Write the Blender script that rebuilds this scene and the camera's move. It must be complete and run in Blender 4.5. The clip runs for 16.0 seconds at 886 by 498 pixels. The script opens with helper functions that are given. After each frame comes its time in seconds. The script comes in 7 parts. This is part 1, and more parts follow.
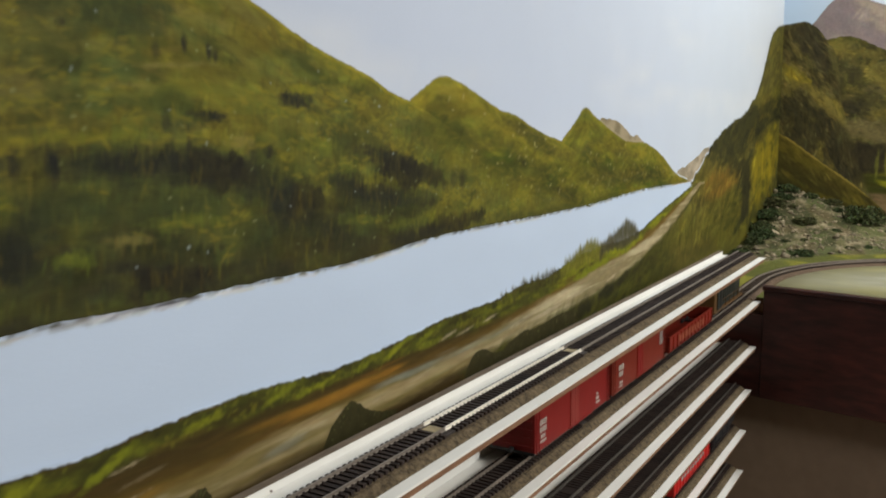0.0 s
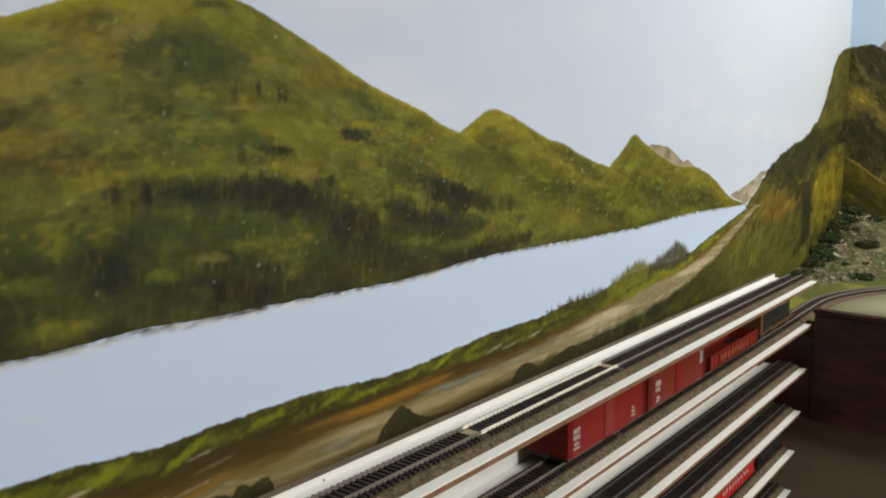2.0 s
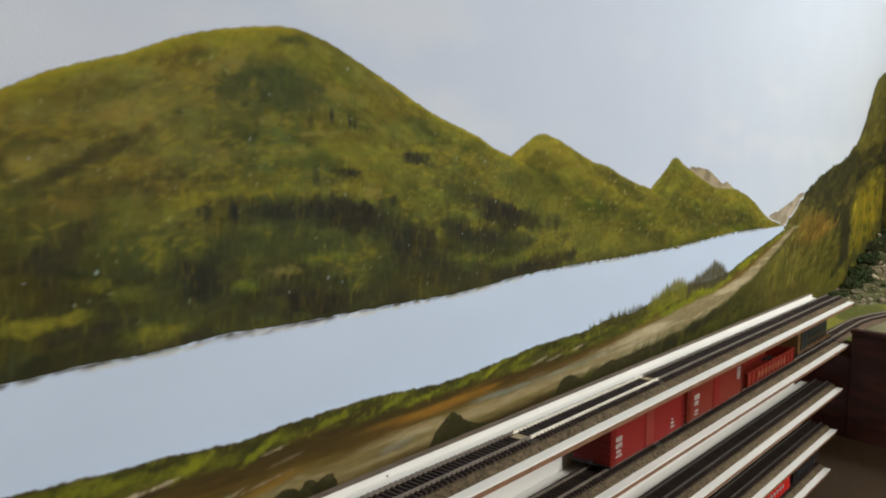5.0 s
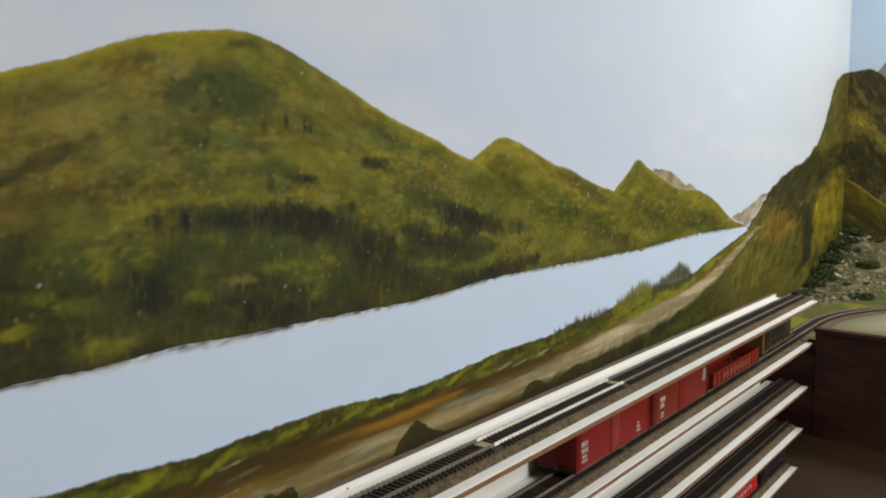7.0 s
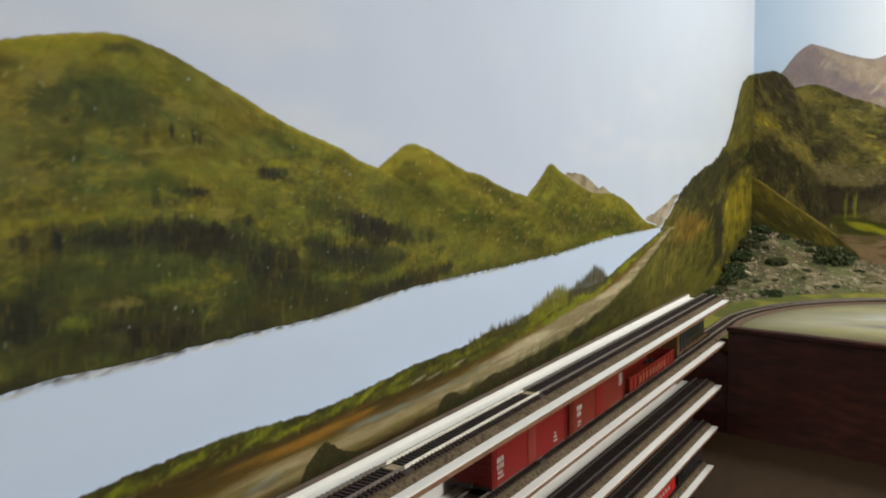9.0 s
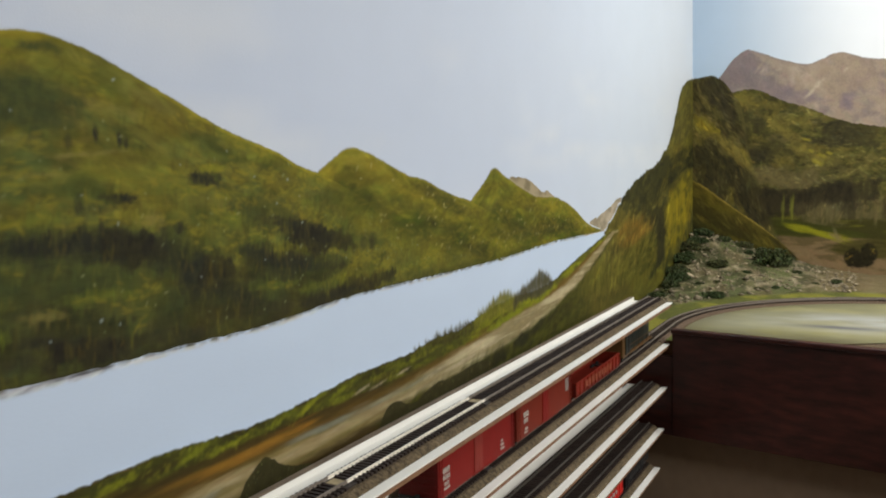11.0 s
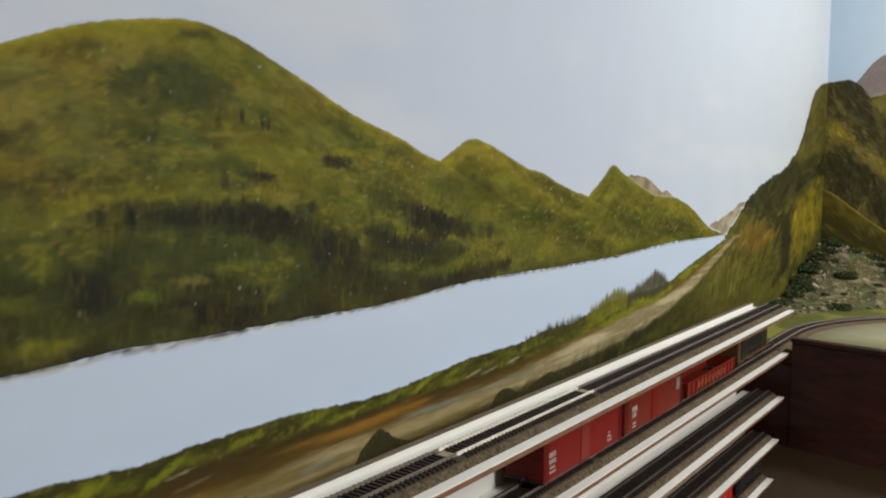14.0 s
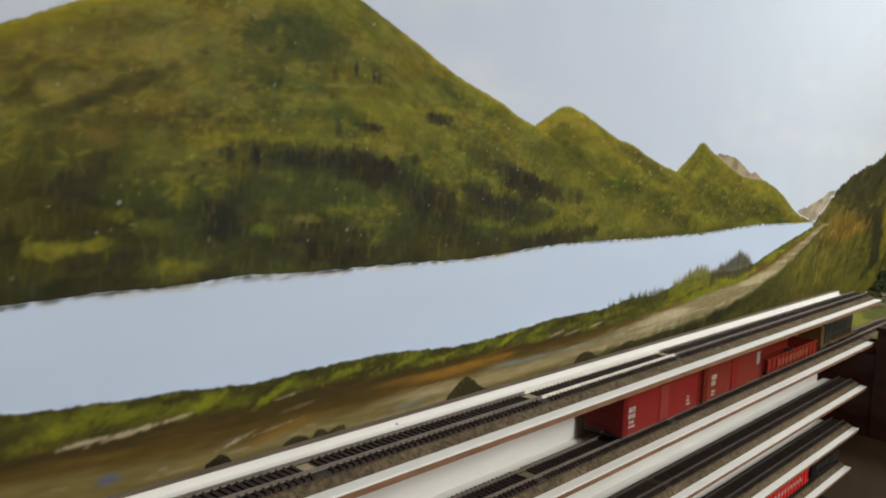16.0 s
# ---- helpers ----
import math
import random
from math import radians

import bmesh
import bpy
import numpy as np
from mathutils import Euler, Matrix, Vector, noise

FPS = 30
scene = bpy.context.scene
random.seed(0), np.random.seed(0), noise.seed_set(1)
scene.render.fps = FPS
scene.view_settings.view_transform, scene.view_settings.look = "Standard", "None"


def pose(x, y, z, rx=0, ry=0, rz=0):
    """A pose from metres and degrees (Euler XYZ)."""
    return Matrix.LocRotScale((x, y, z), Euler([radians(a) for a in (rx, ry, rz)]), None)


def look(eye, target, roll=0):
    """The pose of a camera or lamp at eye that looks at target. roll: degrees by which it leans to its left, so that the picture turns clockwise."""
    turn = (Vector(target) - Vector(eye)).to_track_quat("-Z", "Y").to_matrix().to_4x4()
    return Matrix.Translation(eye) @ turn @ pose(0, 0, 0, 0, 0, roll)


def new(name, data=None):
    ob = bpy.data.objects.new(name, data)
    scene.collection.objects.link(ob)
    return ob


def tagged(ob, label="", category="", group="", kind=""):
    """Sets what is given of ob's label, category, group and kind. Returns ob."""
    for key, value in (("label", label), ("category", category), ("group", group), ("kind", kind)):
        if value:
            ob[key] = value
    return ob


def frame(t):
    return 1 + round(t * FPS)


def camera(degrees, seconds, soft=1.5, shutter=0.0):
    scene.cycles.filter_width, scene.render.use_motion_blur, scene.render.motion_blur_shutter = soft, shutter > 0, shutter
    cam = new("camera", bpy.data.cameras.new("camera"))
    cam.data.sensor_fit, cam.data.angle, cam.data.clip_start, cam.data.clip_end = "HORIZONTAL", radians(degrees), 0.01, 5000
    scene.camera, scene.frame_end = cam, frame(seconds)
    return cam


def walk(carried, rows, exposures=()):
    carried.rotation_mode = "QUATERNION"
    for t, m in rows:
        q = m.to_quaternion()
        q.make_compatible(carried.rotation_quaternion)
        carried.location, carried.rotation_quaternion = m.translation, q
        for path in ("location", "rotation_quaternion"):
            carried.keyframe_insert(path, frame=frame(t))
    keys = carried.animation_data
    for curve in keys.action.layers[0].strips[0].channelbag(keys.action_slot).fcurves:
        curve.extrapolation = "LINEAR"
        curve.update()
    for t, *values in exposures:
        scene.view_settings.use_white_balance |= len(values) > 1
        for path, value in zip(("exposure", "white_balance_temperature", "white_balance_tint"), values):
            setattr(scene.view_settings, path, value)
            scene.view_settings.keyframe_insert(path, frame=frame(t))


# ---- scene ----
cam = camera(55.34, 16.0, soft=2.0)
PATH = [
    (0, (-2.0621, -0.3851, 0.1939), (-1.2245, 0.1416, 0.0492), -0.67),
    (0.5, (-2.0695, -0.3996, 0.1978), (-1.2439, 0.1460, 0.0543), -1.11),
    (1, (-2.0744, -0.4083, 0.2005), (-1.2616, 0.1554, 0.0536), -0.76),
    (1.5, (-2.0877, -0.4171, 0.2069), (-1.2912, 0.1707, 0.0653), -0.37),
    (2, (-2.1002, -0.4343, 0.2081), (-1.3079, 0.1621, 0.0792), -0.24),
    (2.5, (-2.1155, -0.4456, 0.2138), (-1.3410, 0.1758, 0.0958), -0.76),
    (3, (-2.1291, -0.4523, 0.2153), (-1.3615, 0.1793, 0.1069), -0.26),
    (3.5, (-2.1382, -0.4564, 0.2150), (-1.3759, 0.1805, 0.0998), -0.11),
    (6, (-2.1469, -0.4462, 0.2143), (-1.3709, 0.1757, 0.1088), 0.38),
    (6.5, (-2.1406, -0.4493, 0.2130), (-1.3594, 0.1663, 0.1090), -0.10),
    (7, (-2.1336, -0.4498, 0.2137), (-1.3421, 0.1524, 0.1091), -0.38),
    (7.5, (-2.1306, -0.4446, 0.2142), (-1.3251, 0.1388, 0.1097), 0.02),
    (8, (-2.1230, -0.4404, 0.2153), (-1.3047, 0.1243, 0.1085), -0.26),
    (8.5, (-2.1117, -0.4397, 0.2158), (-1.2828, 0.1095, 0.1098), -0.82),
    (9, (-2.1022, -0.4441, 0.2181), (-1.2591, 0.0837, 0.1151), -1.16),
    (9.5, (-2.0921, -0.4405, 0.2191), (-1.2331, 0.0613, 0.1170), -1.55),
    (10, (-2.0891, -0.4379, 0.2205), (-1.2148, 0.0372, 0.1210), -1.63),
    (12.5, (-2.0841, -0.4408, 0.2064), (-1.2112, 0.0390, 0.1177), -1.37),
    (13, (-2.1007, -0.4415, 0.2128), (-1.2625, 0.0957, 0.1193), -0.79),
    (13.5, (-2.1056, -0.4444, 0.2119), (-1.2892, 0.1256, 0.1194), -0.50),
    (14, (-2.1078, -0.4495, 0.2062), (-1.3041, 0.1382, 0.1127), 0.23),
    (14.5, (-2.1104, -0.4507, 0.2003), (-1.3232, 0.1583, 0.1030), 0.36),
    (15, (-2.1240, -0.4571, 0.1966), (-1.3481, 0.1660, 0.0976), 0.96),
    (15.5, (-2.1376, -0.4588, 0.1916), (-1.3789, 0.1848, 0.0919), 1.78),
    (16, (-2.1467, -0.4619, 0.1802), (-1.3993, 0.1939, 0.0736), 2.32),
]
walk(cam, [(t, look(eye, target, roll)) for t, eye, target, roll in PATH], [(0, 0.03), (2, 0.07), (3.5, 0.05), (7, 0.02), (9.5, -0.02), (12.5, -0.05), (14, -0.06), (16, 0.03)])

# ---- light ----
world = bpy.data.worlds.new("room_air")
world.use_nodes = True
world.node_tree.nodes["Background"].inputs[0].default_value = (0.8, 0.85, 0.9, 1)
world.node_tree.nodes["Background"].inputs[1].default_value = 0.02


def ceiling_lamp(name, x, y, z, sx, sy, watts, colour):
    lamp = bpy.data.lights.new(name, "AREA")
    lamp.shape, lamp.size, lamp.size_y, lamp.energy, lamp.color = "RECTANGLE", sx, sy, watts, colour
    ob = new(name, lamp)
    ob.matrix_world = pose(x, y, z, 0, 0, 0)
    return ob


FLOOR, CEIL = -1.25, 1.15
ROOM_X, ROOM_Y = -4.6, -3.4
ceiling_lamp("ceiling_lamp", -0.52, -1.0, CEIL - 0.06, 0.3, 1.2, 18.5, (1.0, 1.0, 0.97))
ceiling_lamp("ceiling_lamp", -1.58, -2.2, CEIL - 0.06, 0.3, 1.2, 70, (1.0, 1.0, 0.97))


# ---- small tools ----
def lin(r, g, b):
    return tuple(((c / 255 + 0.055) / 1.055) ** 2.4 if c > 10 else c / 255 / 12.92 for c in (r, g, b))


TABLE = np.random.RandomState(7).rand(256, 256)


def value_noise(x, y):
    xi, yi = np.floor(x).astype(int), np.floor(y).astype(int)
    fx, fy = x - xi, y - yi
    fx, fy = fx * fx * (3 - 2 * fx), fy * fy * (3 - 2 * fy)
    t = lambda a, b: TABLE[a % 256, b % 256]
    return (t(xi, yi) * (1 - fx) + t(xi + 1, yi) * fx) * (1 - fy) + (t(xi, yi + 1) * (1 - fx) + t(xi + 1, yi + 1) * fx) * fy


def fbm(x, y, sx, sy, octaves=4, seed=0):
    """Layered noise, 0 to 1, with features sx by sy metres."""
    x, y = np.asarray(x, float), np.asarray(y, float)
    out, amp, tot = 0, 1.0, 0
    for o in range(octaves):
        out = out + amp * value_noise(x / sx * 2**o + 17.3 * seed + 5.1 * o, y / sy * 2**o + 9.7 * seed + 3.3 * o)
        tot += amp
        amp *= 0.55
    return out / tot


def curve(points):
    """A smooth height line through a few points."""
    px, pz = np.array([p[0] for p in points]), np.array([p[1] for p in points])
    slope = np.gradient(pz, px)

    def at(x):
        x = np.clip(x, px[0], px[-1])
        i = np.clip(np.searchsorted(px, x) - 1, 0, len(px) - 2)
        h = px[i + 1] - px[i]
        s = (x - px[i]) / h
        return (pz[i] * (1 + 2 * s) * (1 - s) ** 2 + h * slope[i] * s * (1 - s) ** 2
                + pz[i + 1] * s * s * (3 - 2 * s) + h * slope[i + 1] * s * s * (s - 1))

    return at


def blob(x, z, cx, cz, rx, rz):
    return np.exp(-(((x - cx) / rx) ** 2) - ((z - cz) / rz) ** 2)


def mix(a, b, f):
    f = np.clip(f, 0, 1)[..., None]
    return np.asarray(a) * (1 - f) + np.asarray(b) * f


def step(x, lo, hi):
    t = np.clip((x - lo) / (hi - lo), 0, 1)
    return t * t * (3 - 2 * t)


def part(name, bm, material, parent=None, label="", smooth=False):
    me = bpy.data.meshes.new(name)
    if smooth:
        for f in bm.faces:
            f.smooth = True
    bm.to_mesh(me)
    bm.free()
    me.materials.append(material)
    ob = new(name, me)
    ob.parent = parent
    if label:
        ob["label"] = label
    return ob


def box(x0, x1, y0, y1, z0, z1, bevel=0.0):
    bm = bmesh.new()
    bmesh.ops.create_cube(bm, size=1.0, matrix=Matrix.Translation(((x0 + x1) / 2, (y0 + y1) / 2, (z0 + z1) / 2)) @ Matrix.Diagonal((x1 - x0, y1 - y0, z1 - z0, 1)))
    if bevel:
        bmesh.ops.bevel(bm, geom=bm.edges[:], offset=bevel, segments=2, affect="EDGES", profile=0.6)
    return bm


def empty(name, place=(0, 0, 0)):
    ob = new(name)
    ob.location = place
    ob.empty_display_size = 0.01
    return ob


# ---- materials ----
def material(name, colour, rough=0.6, metal=0.0, grain=0.0, grain_scale=200.0, bump=0.0, bump_scale=300.0, spec=0.5, random_tone=0.0, stretch=(1, 1, 1), stain=0.0, stain_scale=8.0):
    m = bpy.data.materials.new(name)
    m.use_nodes = True
    n, l = m.node_tree.nodes, m.node_tree.links
    b = n["Principled BSDF"]
    b.inputs["Roughness"].default_value, b.inputs["Metallic"].default_value = rough, metal
    b.inputs["Specular IOR Level"].default_value = spec
    b.inputs["Base Color"].default_value = (*colour, 1)
    co = n.new("ShaderNodeTexCoord")
    mp = n.new("ShaderNodeMapping")
    mp.inputs["Scale"].default_value = stretch
    l.new(co.outputs["Object"], mp.inputs["Vector"])
    last = None
    if grain or stain or random_tone:
        rgb = n.new("ShaderNodeRGB")
        rgb.outputs[0].default_value = (*colour, 1)
        last = rgb.outputs[0]
        for amount, scale in ((grain, grain_scale), (stain, stain_scale)):
            if not amount:
                continue
            tex = n.new("ShaderNodeTexNoise")
            tex.inputs["Scale"].default_value, tex.inputs["Detail"].default_value = scale, 6
            l.new(mp.outputs[0], tex.inputs["Vector"])
            ramp = n.new("ShaderNodeMapRange")
            ramp.inputs["From Min"].default_value, ramp.inputs["From Max"].default_value = 0.3, 0.7
            ramp.inputs["To Min"].default_value, ramp.inputs["To Max"].default_value = 1 - amount, 1 + amount
            l.new(tex.outputs["Fac"], ramp.inputs["Value"])
            mul = n.new("ShaderNodeVectorMath")
            mul.operation = "SCALE"
            l.new(last, mul.inputs[0])
            l.new(ramp.outputs[0], mul.inputs["Scale"])
            last = mul.outputs[0]
        if random_tone:
            info = n.new("ShaderNodeObjectInfo")
            ramp = n.new("ShaderNodeMapRange")
            ramp.inputs["To Min"].default_value, ramp.inputs["To Max"].default_value = 1 - random_tone, 1 + random_tone
            l.new(info.outputs["Random"], ramp.inputs["Value"])
            mul = n.new("ShaderNodeVectorMath")
            mul.operation = "SCALE"
            l.new(last, mul.inputs[0])
            l.new(ramp.outputs[0], mul.inputs["Scale"])
            last = mul.outputs[0]
        l.new(last, b.inputs["Base Color"])
    if bump:
        tex = n.new("ShaderNodeTexNoise")
        tex.inputs["Scale"].default_value, tex.inputs["Detail"].default_value = bump_scale, 5
        l.new(mp.outputs[0], tex.inputs["Vector"])
        bp = n.new("ShaderNodeBump")
        bp.inputs["Strength"].default_value, bp.inputs["Distance"].default_value = bump, 0.002
        l.new(tex.outputs["Fac"], bp.inputs["Height"])
        l.new(bp.outputs[0], b.inputs["Normal"])
    return m


def paint_material(name, rough=0.55, bump=0.25, bump_scale=350.0, stretch=(1, 1, 1), grain=0.12, grain_scale=160.0, spec=0.35):
    """Artist's paint: the pigment lies in the mesh's own colour layer, with brush grain over it."""
    m = material(name, (0.5, 0.5, 0.5), rough, 0, 0, 1, bump, bump_scale, spec, 0, stretch)
    n, l = m.node_tree.nodes, m.node_tree.links
    at = n.new("ShaderNodeAttribute")
    at.attribute_name = "pigment"
    tex = n.new("ShaderNodeTexNoise")
    tex.inputs["Scale"].default_value, tex.inputs["Detail"].default_value = grain_scale, 5
    mp = next(x for x in n if x.bl_idname == "ShaderNodeMapping")
    l.new(mp.outputs[0], tex.inputs["Vector"])
    ramp = n.new("ShaderNodeMapRange")
    ramp.inputs["From Min"].default_value, ramp.inputs["From Max"].default_value = 0.3, 0.7
    ramp.inputs["To Min"].default_value, ramp.inputs["To Max"].default_value = 1 - grain, 1 + grain
    l.new(tex.outputs["Fac"], ramp.inputs["Value"])
    mul = n.new("ShaderNodeVectorMath")
    mul.operation = "SCALE"
    l.new(at.outputs["Color"], mul.inputs[0])
    l.new(ramp.outputs[0], mul.inputs["Scale"])
    l.new(mul.outputs[0], n["Principled BSDF"].inputs["Base Color"])
    return m


SKY_PAINT = paint_material("sky_wall_paint", 0.5, 0.06, 500, (1, 1, 1), 0.015, 12)
HILL_PAINT = paint_material("landscape_paint", 0.7, 0.15, 260, (0.35, 1, 1), 0.09, 190, 0.12)
WATER_PAINT = paint_material("lake_paint", 0.5, 0.05, 400, (0.4, 1, 1), 0.02, 20)
PLAIN_WALL = material("taupe_wall_paint", lin(150, 132, 112), 0.8, 0, 0.04, 60, 0.1, 400, 0.3, 0, (1, 1, 1), 0.06, 3)
SKIRT = material("skirt_panel_paint", lin(119, 102, 84), 0.85, 0, 0.05, 60, 0.1, 400, 0.3, 0, (1, 1, 1), 0.08, 3)
CEILING = material("white_ceiling_paint", (0.78, 0.77, 0.74), 0.85, 0, 0.03, 80, 0.15, 300, 0.3)
CARPET = material("brown_carpet", (0.12, 0.095, 0.075), 0.95, 0, 0.25, 300, 0.6, 500, 0.2)
WHITE_BOARD = material("white_shelf_paint", (0.73, 0.715, 0.665), 0.42, 0, 0.03, 90, 0.08, 250, 0.45, 0, (0.3, 1, 1), 0.05, 14)
RAW_EDGE = material("raw_hardboard_edge", lin(120, 88, 64), 0.8, 0, 0.25, 220, 0.3, 400, 0.3, 0, (0.2, 1, 1))
PANEL_EDGE = material("raw_panel_edge", lin(100, 86, 70), 0.8, 0, 0.25, 220, 0.3, 400, 0.3, 0, (0.2, 1, 1))
# colour of the shade that lies on the cork between the ties
TIE_GAP_SHADE = material("tie_gap_shade", (0.042, 0.034, 0.030), 0.7, 0, 0.3, 300, 0.3, 500, 0.3)
CORK = material("cork_roadbed", lin(86, 74, 56), 0.95, 0, 0.55, 300, 1.0, 420, 0.2, 0, (1, 1, 1), 0.2, 30)
TIE = material("black_plastic_tie", (0.032, 0.022, 0.018), 0.7, 0, 0, 1, 0.2, 500, 0.2, 0.3)
RAIL = material("nickel_silver_rail", (0.86, 0.80, 0.68), 0.34, 0.3, 0.12, 90, 0.03, 400, 0.5)
RAIL_DULL = material("dull_code_rail", (0.22, 0.185, 0.15), 0.55, 0.5, 0.15, 90, 0.05, 400, 0.5)
RAIL_DARK = material("dark_lower_rail", (0.11, 0.098, 0.082), 0.5, 0.6, 0.15, 90, 0.05, 400, 0.4)
MAHOGANY = material("mahogany_stain", (0.037, 0.0082, 0.0056), 0.38, 0, 0.55, 70, 0.1, 60, 0.35, 0, (1, 0.4, 1.5), 0.4, 12)
CAR_RED = material("boxcar_red_plastic", lin(118, 31, 27), 0.5, 0, 0.05, 60, 0.05, 300, 0.2)
CAR_BROWN = material("boxcar_brown_plastic", lin(108, 39, 26), 0.5, 0, 0.06, 60, 0.05, 300, 0.2)
GON_RED = material("gondola_red_plastic", lin(116, 36, 24), 0.5, 0, 0.06, 60, 0.05, 300, 0.2)
BRIGHT_RED = material("bright_red_plastic", lin(190, 34, 28), 0.45, 0, 0.05, 60, 0.05, 300, 0.4)
LETTER_WHITE = material("white_lettering", (0.46, 0.43, 0.38), 0.6, 0, 0.25, 400)
LETTER_ORANGE = material("orange_lettering", lin(128, 58, 32), 0.6)
UNDERFRAME = material("black_underframe", (0.012, 0.012, 0.012), 0.6, 0, 0, 1, 0.1, 300)
ENGINE_GREEN = material("engine_green", lin(25, 31, 26), 0.5, 0, 0.05, 60)
ENGINE_YELLOW = material("engine_yellow", lin(84, 58, 24), 0.5, 0, 0.05, 60)


# ---- painting on the walls ----
class Wall:
    """Places paint on a wall: u along it, v up, layer thickness counted from the plaster."""

    def __init__(self, axis):
        self.axis = axis

    def place(self, u, v, layer):
        off = 0.0002 * np.asarray(layer, float) + np.zeros_like(u)
        return np.stack([u, -off, v], -1) if self.axis == "north" else np.stack([-off, -u, v], -1)


NORTH, EAST = Wall("north"), Wall("east")


def coloured(name, verts, faces, colours, mat, parent=None, label=""):
    me = bpy.data.meshes.new(name)
    verts, faces = np.asarray(verts, np.float32), np.asarray(faces, np.int32)
    k = faces.shape[1]
    me.vertices.add(len(verts))
    me.vertices.foreach_set("co", verts.ravel())
    me.loops.add(faces.size)
    me.loops.foreach_set("vertex_index", faces.ravel())
    me.polygons.add(len(faces))
    me.polygons.foreach_set("loop_start", np.arange(0, faces.size, k, dtype=np.int32))
    me.polygons.foreach_set("loop_total", np.full(len(faces), k, np.int32))
    layer = me.color_attributes.new("pigment", "FLOAT_COLOR", "POINT")
    layer.data.foreach_set("color", np.c_[np.clip(colours, 0, 1), np.ones(len(verts))].astype(np.float32).ravel())
    me.update(calc_edges=True)
    me.validate()
    me.materials.append(mat)
    ob = new(name, me)
    ob.parent = parent
    if label:
        ob["label"] = label
    return ob


def band(name, wall, u0, u1, bottom, top, colour, layer, parent, label="", du=0.003, rows=40, rag=0.0012, rag_low=0.0, mat=None, soft=0.0, behind=None):
    """A painted area between two height lines, with a ragged brushed edge that is feathered into the paint behind it."""
    us = np.arange(u0, u1 + du / 2, du)
    hi = top(us) + rag * (fbm(us, us * 0 + layer, 0.012, 1, 4, layer) - 0.5) * 4
    lo = bottom(us) + rag_low * (fbm(us, us * 0 + layer + 9, 0.012, 1, 4, layer + 3) - 0.5) * 4
    hi = np.maximum(hi, lo + 0.0002)
    s = np.linspace(0, 1, rows)
    u = np.repeat(us[:, None], rows, 1)
    v = lo[:, None] + (hi - lo)[:, None] * s[None]
    if soft:
        fringe = np.linspace(0, 1, 11)[1:]
        v = np.concatenate([v, hi[:, None] + soft * fringe[None]], 1)
        u = np.repeat(us[:, None], v.shape[1], 1)
    pts = wall.place(u.ravel(), v.ravel(), layer)
    n = v.shape[1]
    i, j = np.meshgrid(np.arange(len(us) - 1), np.arange(n - 1), indexing="ij")
    a = (i * n + j).ravel()
    faces = np.stack([a, a + n, a + n + 1, a + 1], -1)
    col = colour(u.ravel(), v.ravel())
    if soft:
        h = np.repeat(hi[:, None], n, 1).ravel()
        w = (v.ravel() - h) / soft + 0.9 * (fbm(u.ravel(), v.ravel(), 0.004, 0.006, 3, layer + 40) - 0.5)
        col = mix(col, behind(u.ravel(), v.ravel()), step(w, -0.4, 0.5))
    return coloured(name, pts, faces, col, mat or HILL_PAINT, parent, label)


def strokes(name, wall, u, v, colour, length, width, angle, layer, parent, label="", tone=0.18, seed=1, mat=None):
    """Brush strokes lying on the paint: tapered dabs, each with its own tone."""
    rs = np.random.RandomState(seed)
    n = len(u)
    ln = length * (0.5 + rs.rand(n)) / 2
    wd = width * (0.5 + rs.rand(n)) / 2
    an = angle + 0.35 * rs.randn(n)
    bend = 0.25 * rs.randn(n) * wd
    shape = np.array([(-1, 0), (-0.55, -0.85), (0.5, -1), (1, -0.1), (0.6, 0.8), (-0.5, 1)])
    shape = shape[None] * (0.8 + 0.4 * rs.rand(n, 6, 1))
    a, b = shape[..., 0] * ln[:, None], shape[..., 1] * wd[:, None] + bend[:, None] * (1 - np.abs(shape[..., 0]))
    uu = u[:, None] + a * np.cos(an)[:, None] - b * np.sin(an)[:, None]
    vv = v[:, None] + a * np.sin(an)[:, None] + b * np.cos(an)[:, None]
    lay = np.repeat((layer + 0.35 * rs.rand(n))[:, None], 6, 1)
    pts = wall.place(uu.ravel(), vv.ravel(), lay.ravel())
    col = colour(u, v) * np.exp(tone * rs.randn(n))[:, None] * (1 + 0.06 * rs.randn(n, 3))
    faces = np.arange(6 * n).reshape(n, 6)
    ob = coloured(name, pts, faces, np.repeat(col, 6, 0), mat or HILL_PAINT, parent, label)
    return ob


def scatter(n, u0, u1, bottom, top, seed, margin=0.002):
    rs = np.random.RandomState(seed)
    u = u0 + (u1 - u0) * rs.rand(n)
    lo, hi = bottom(u) + margin, top(u) - margin
    keep = hi > lo
    u, lo, hi = u[keep], lo[keep], hi[keep]
    return u, lo + (hi - lo) * rs.rand(len(u))


# ---- walls, floor, ceiling ----
def wall_box(name, x0, x1, y0, y1, z0, z1, mat, label):
    ob = part(name, box(x0, x1, y0, y1, z0, z1), mat)
    return tagged(ob, label, "wall", kind="structure")


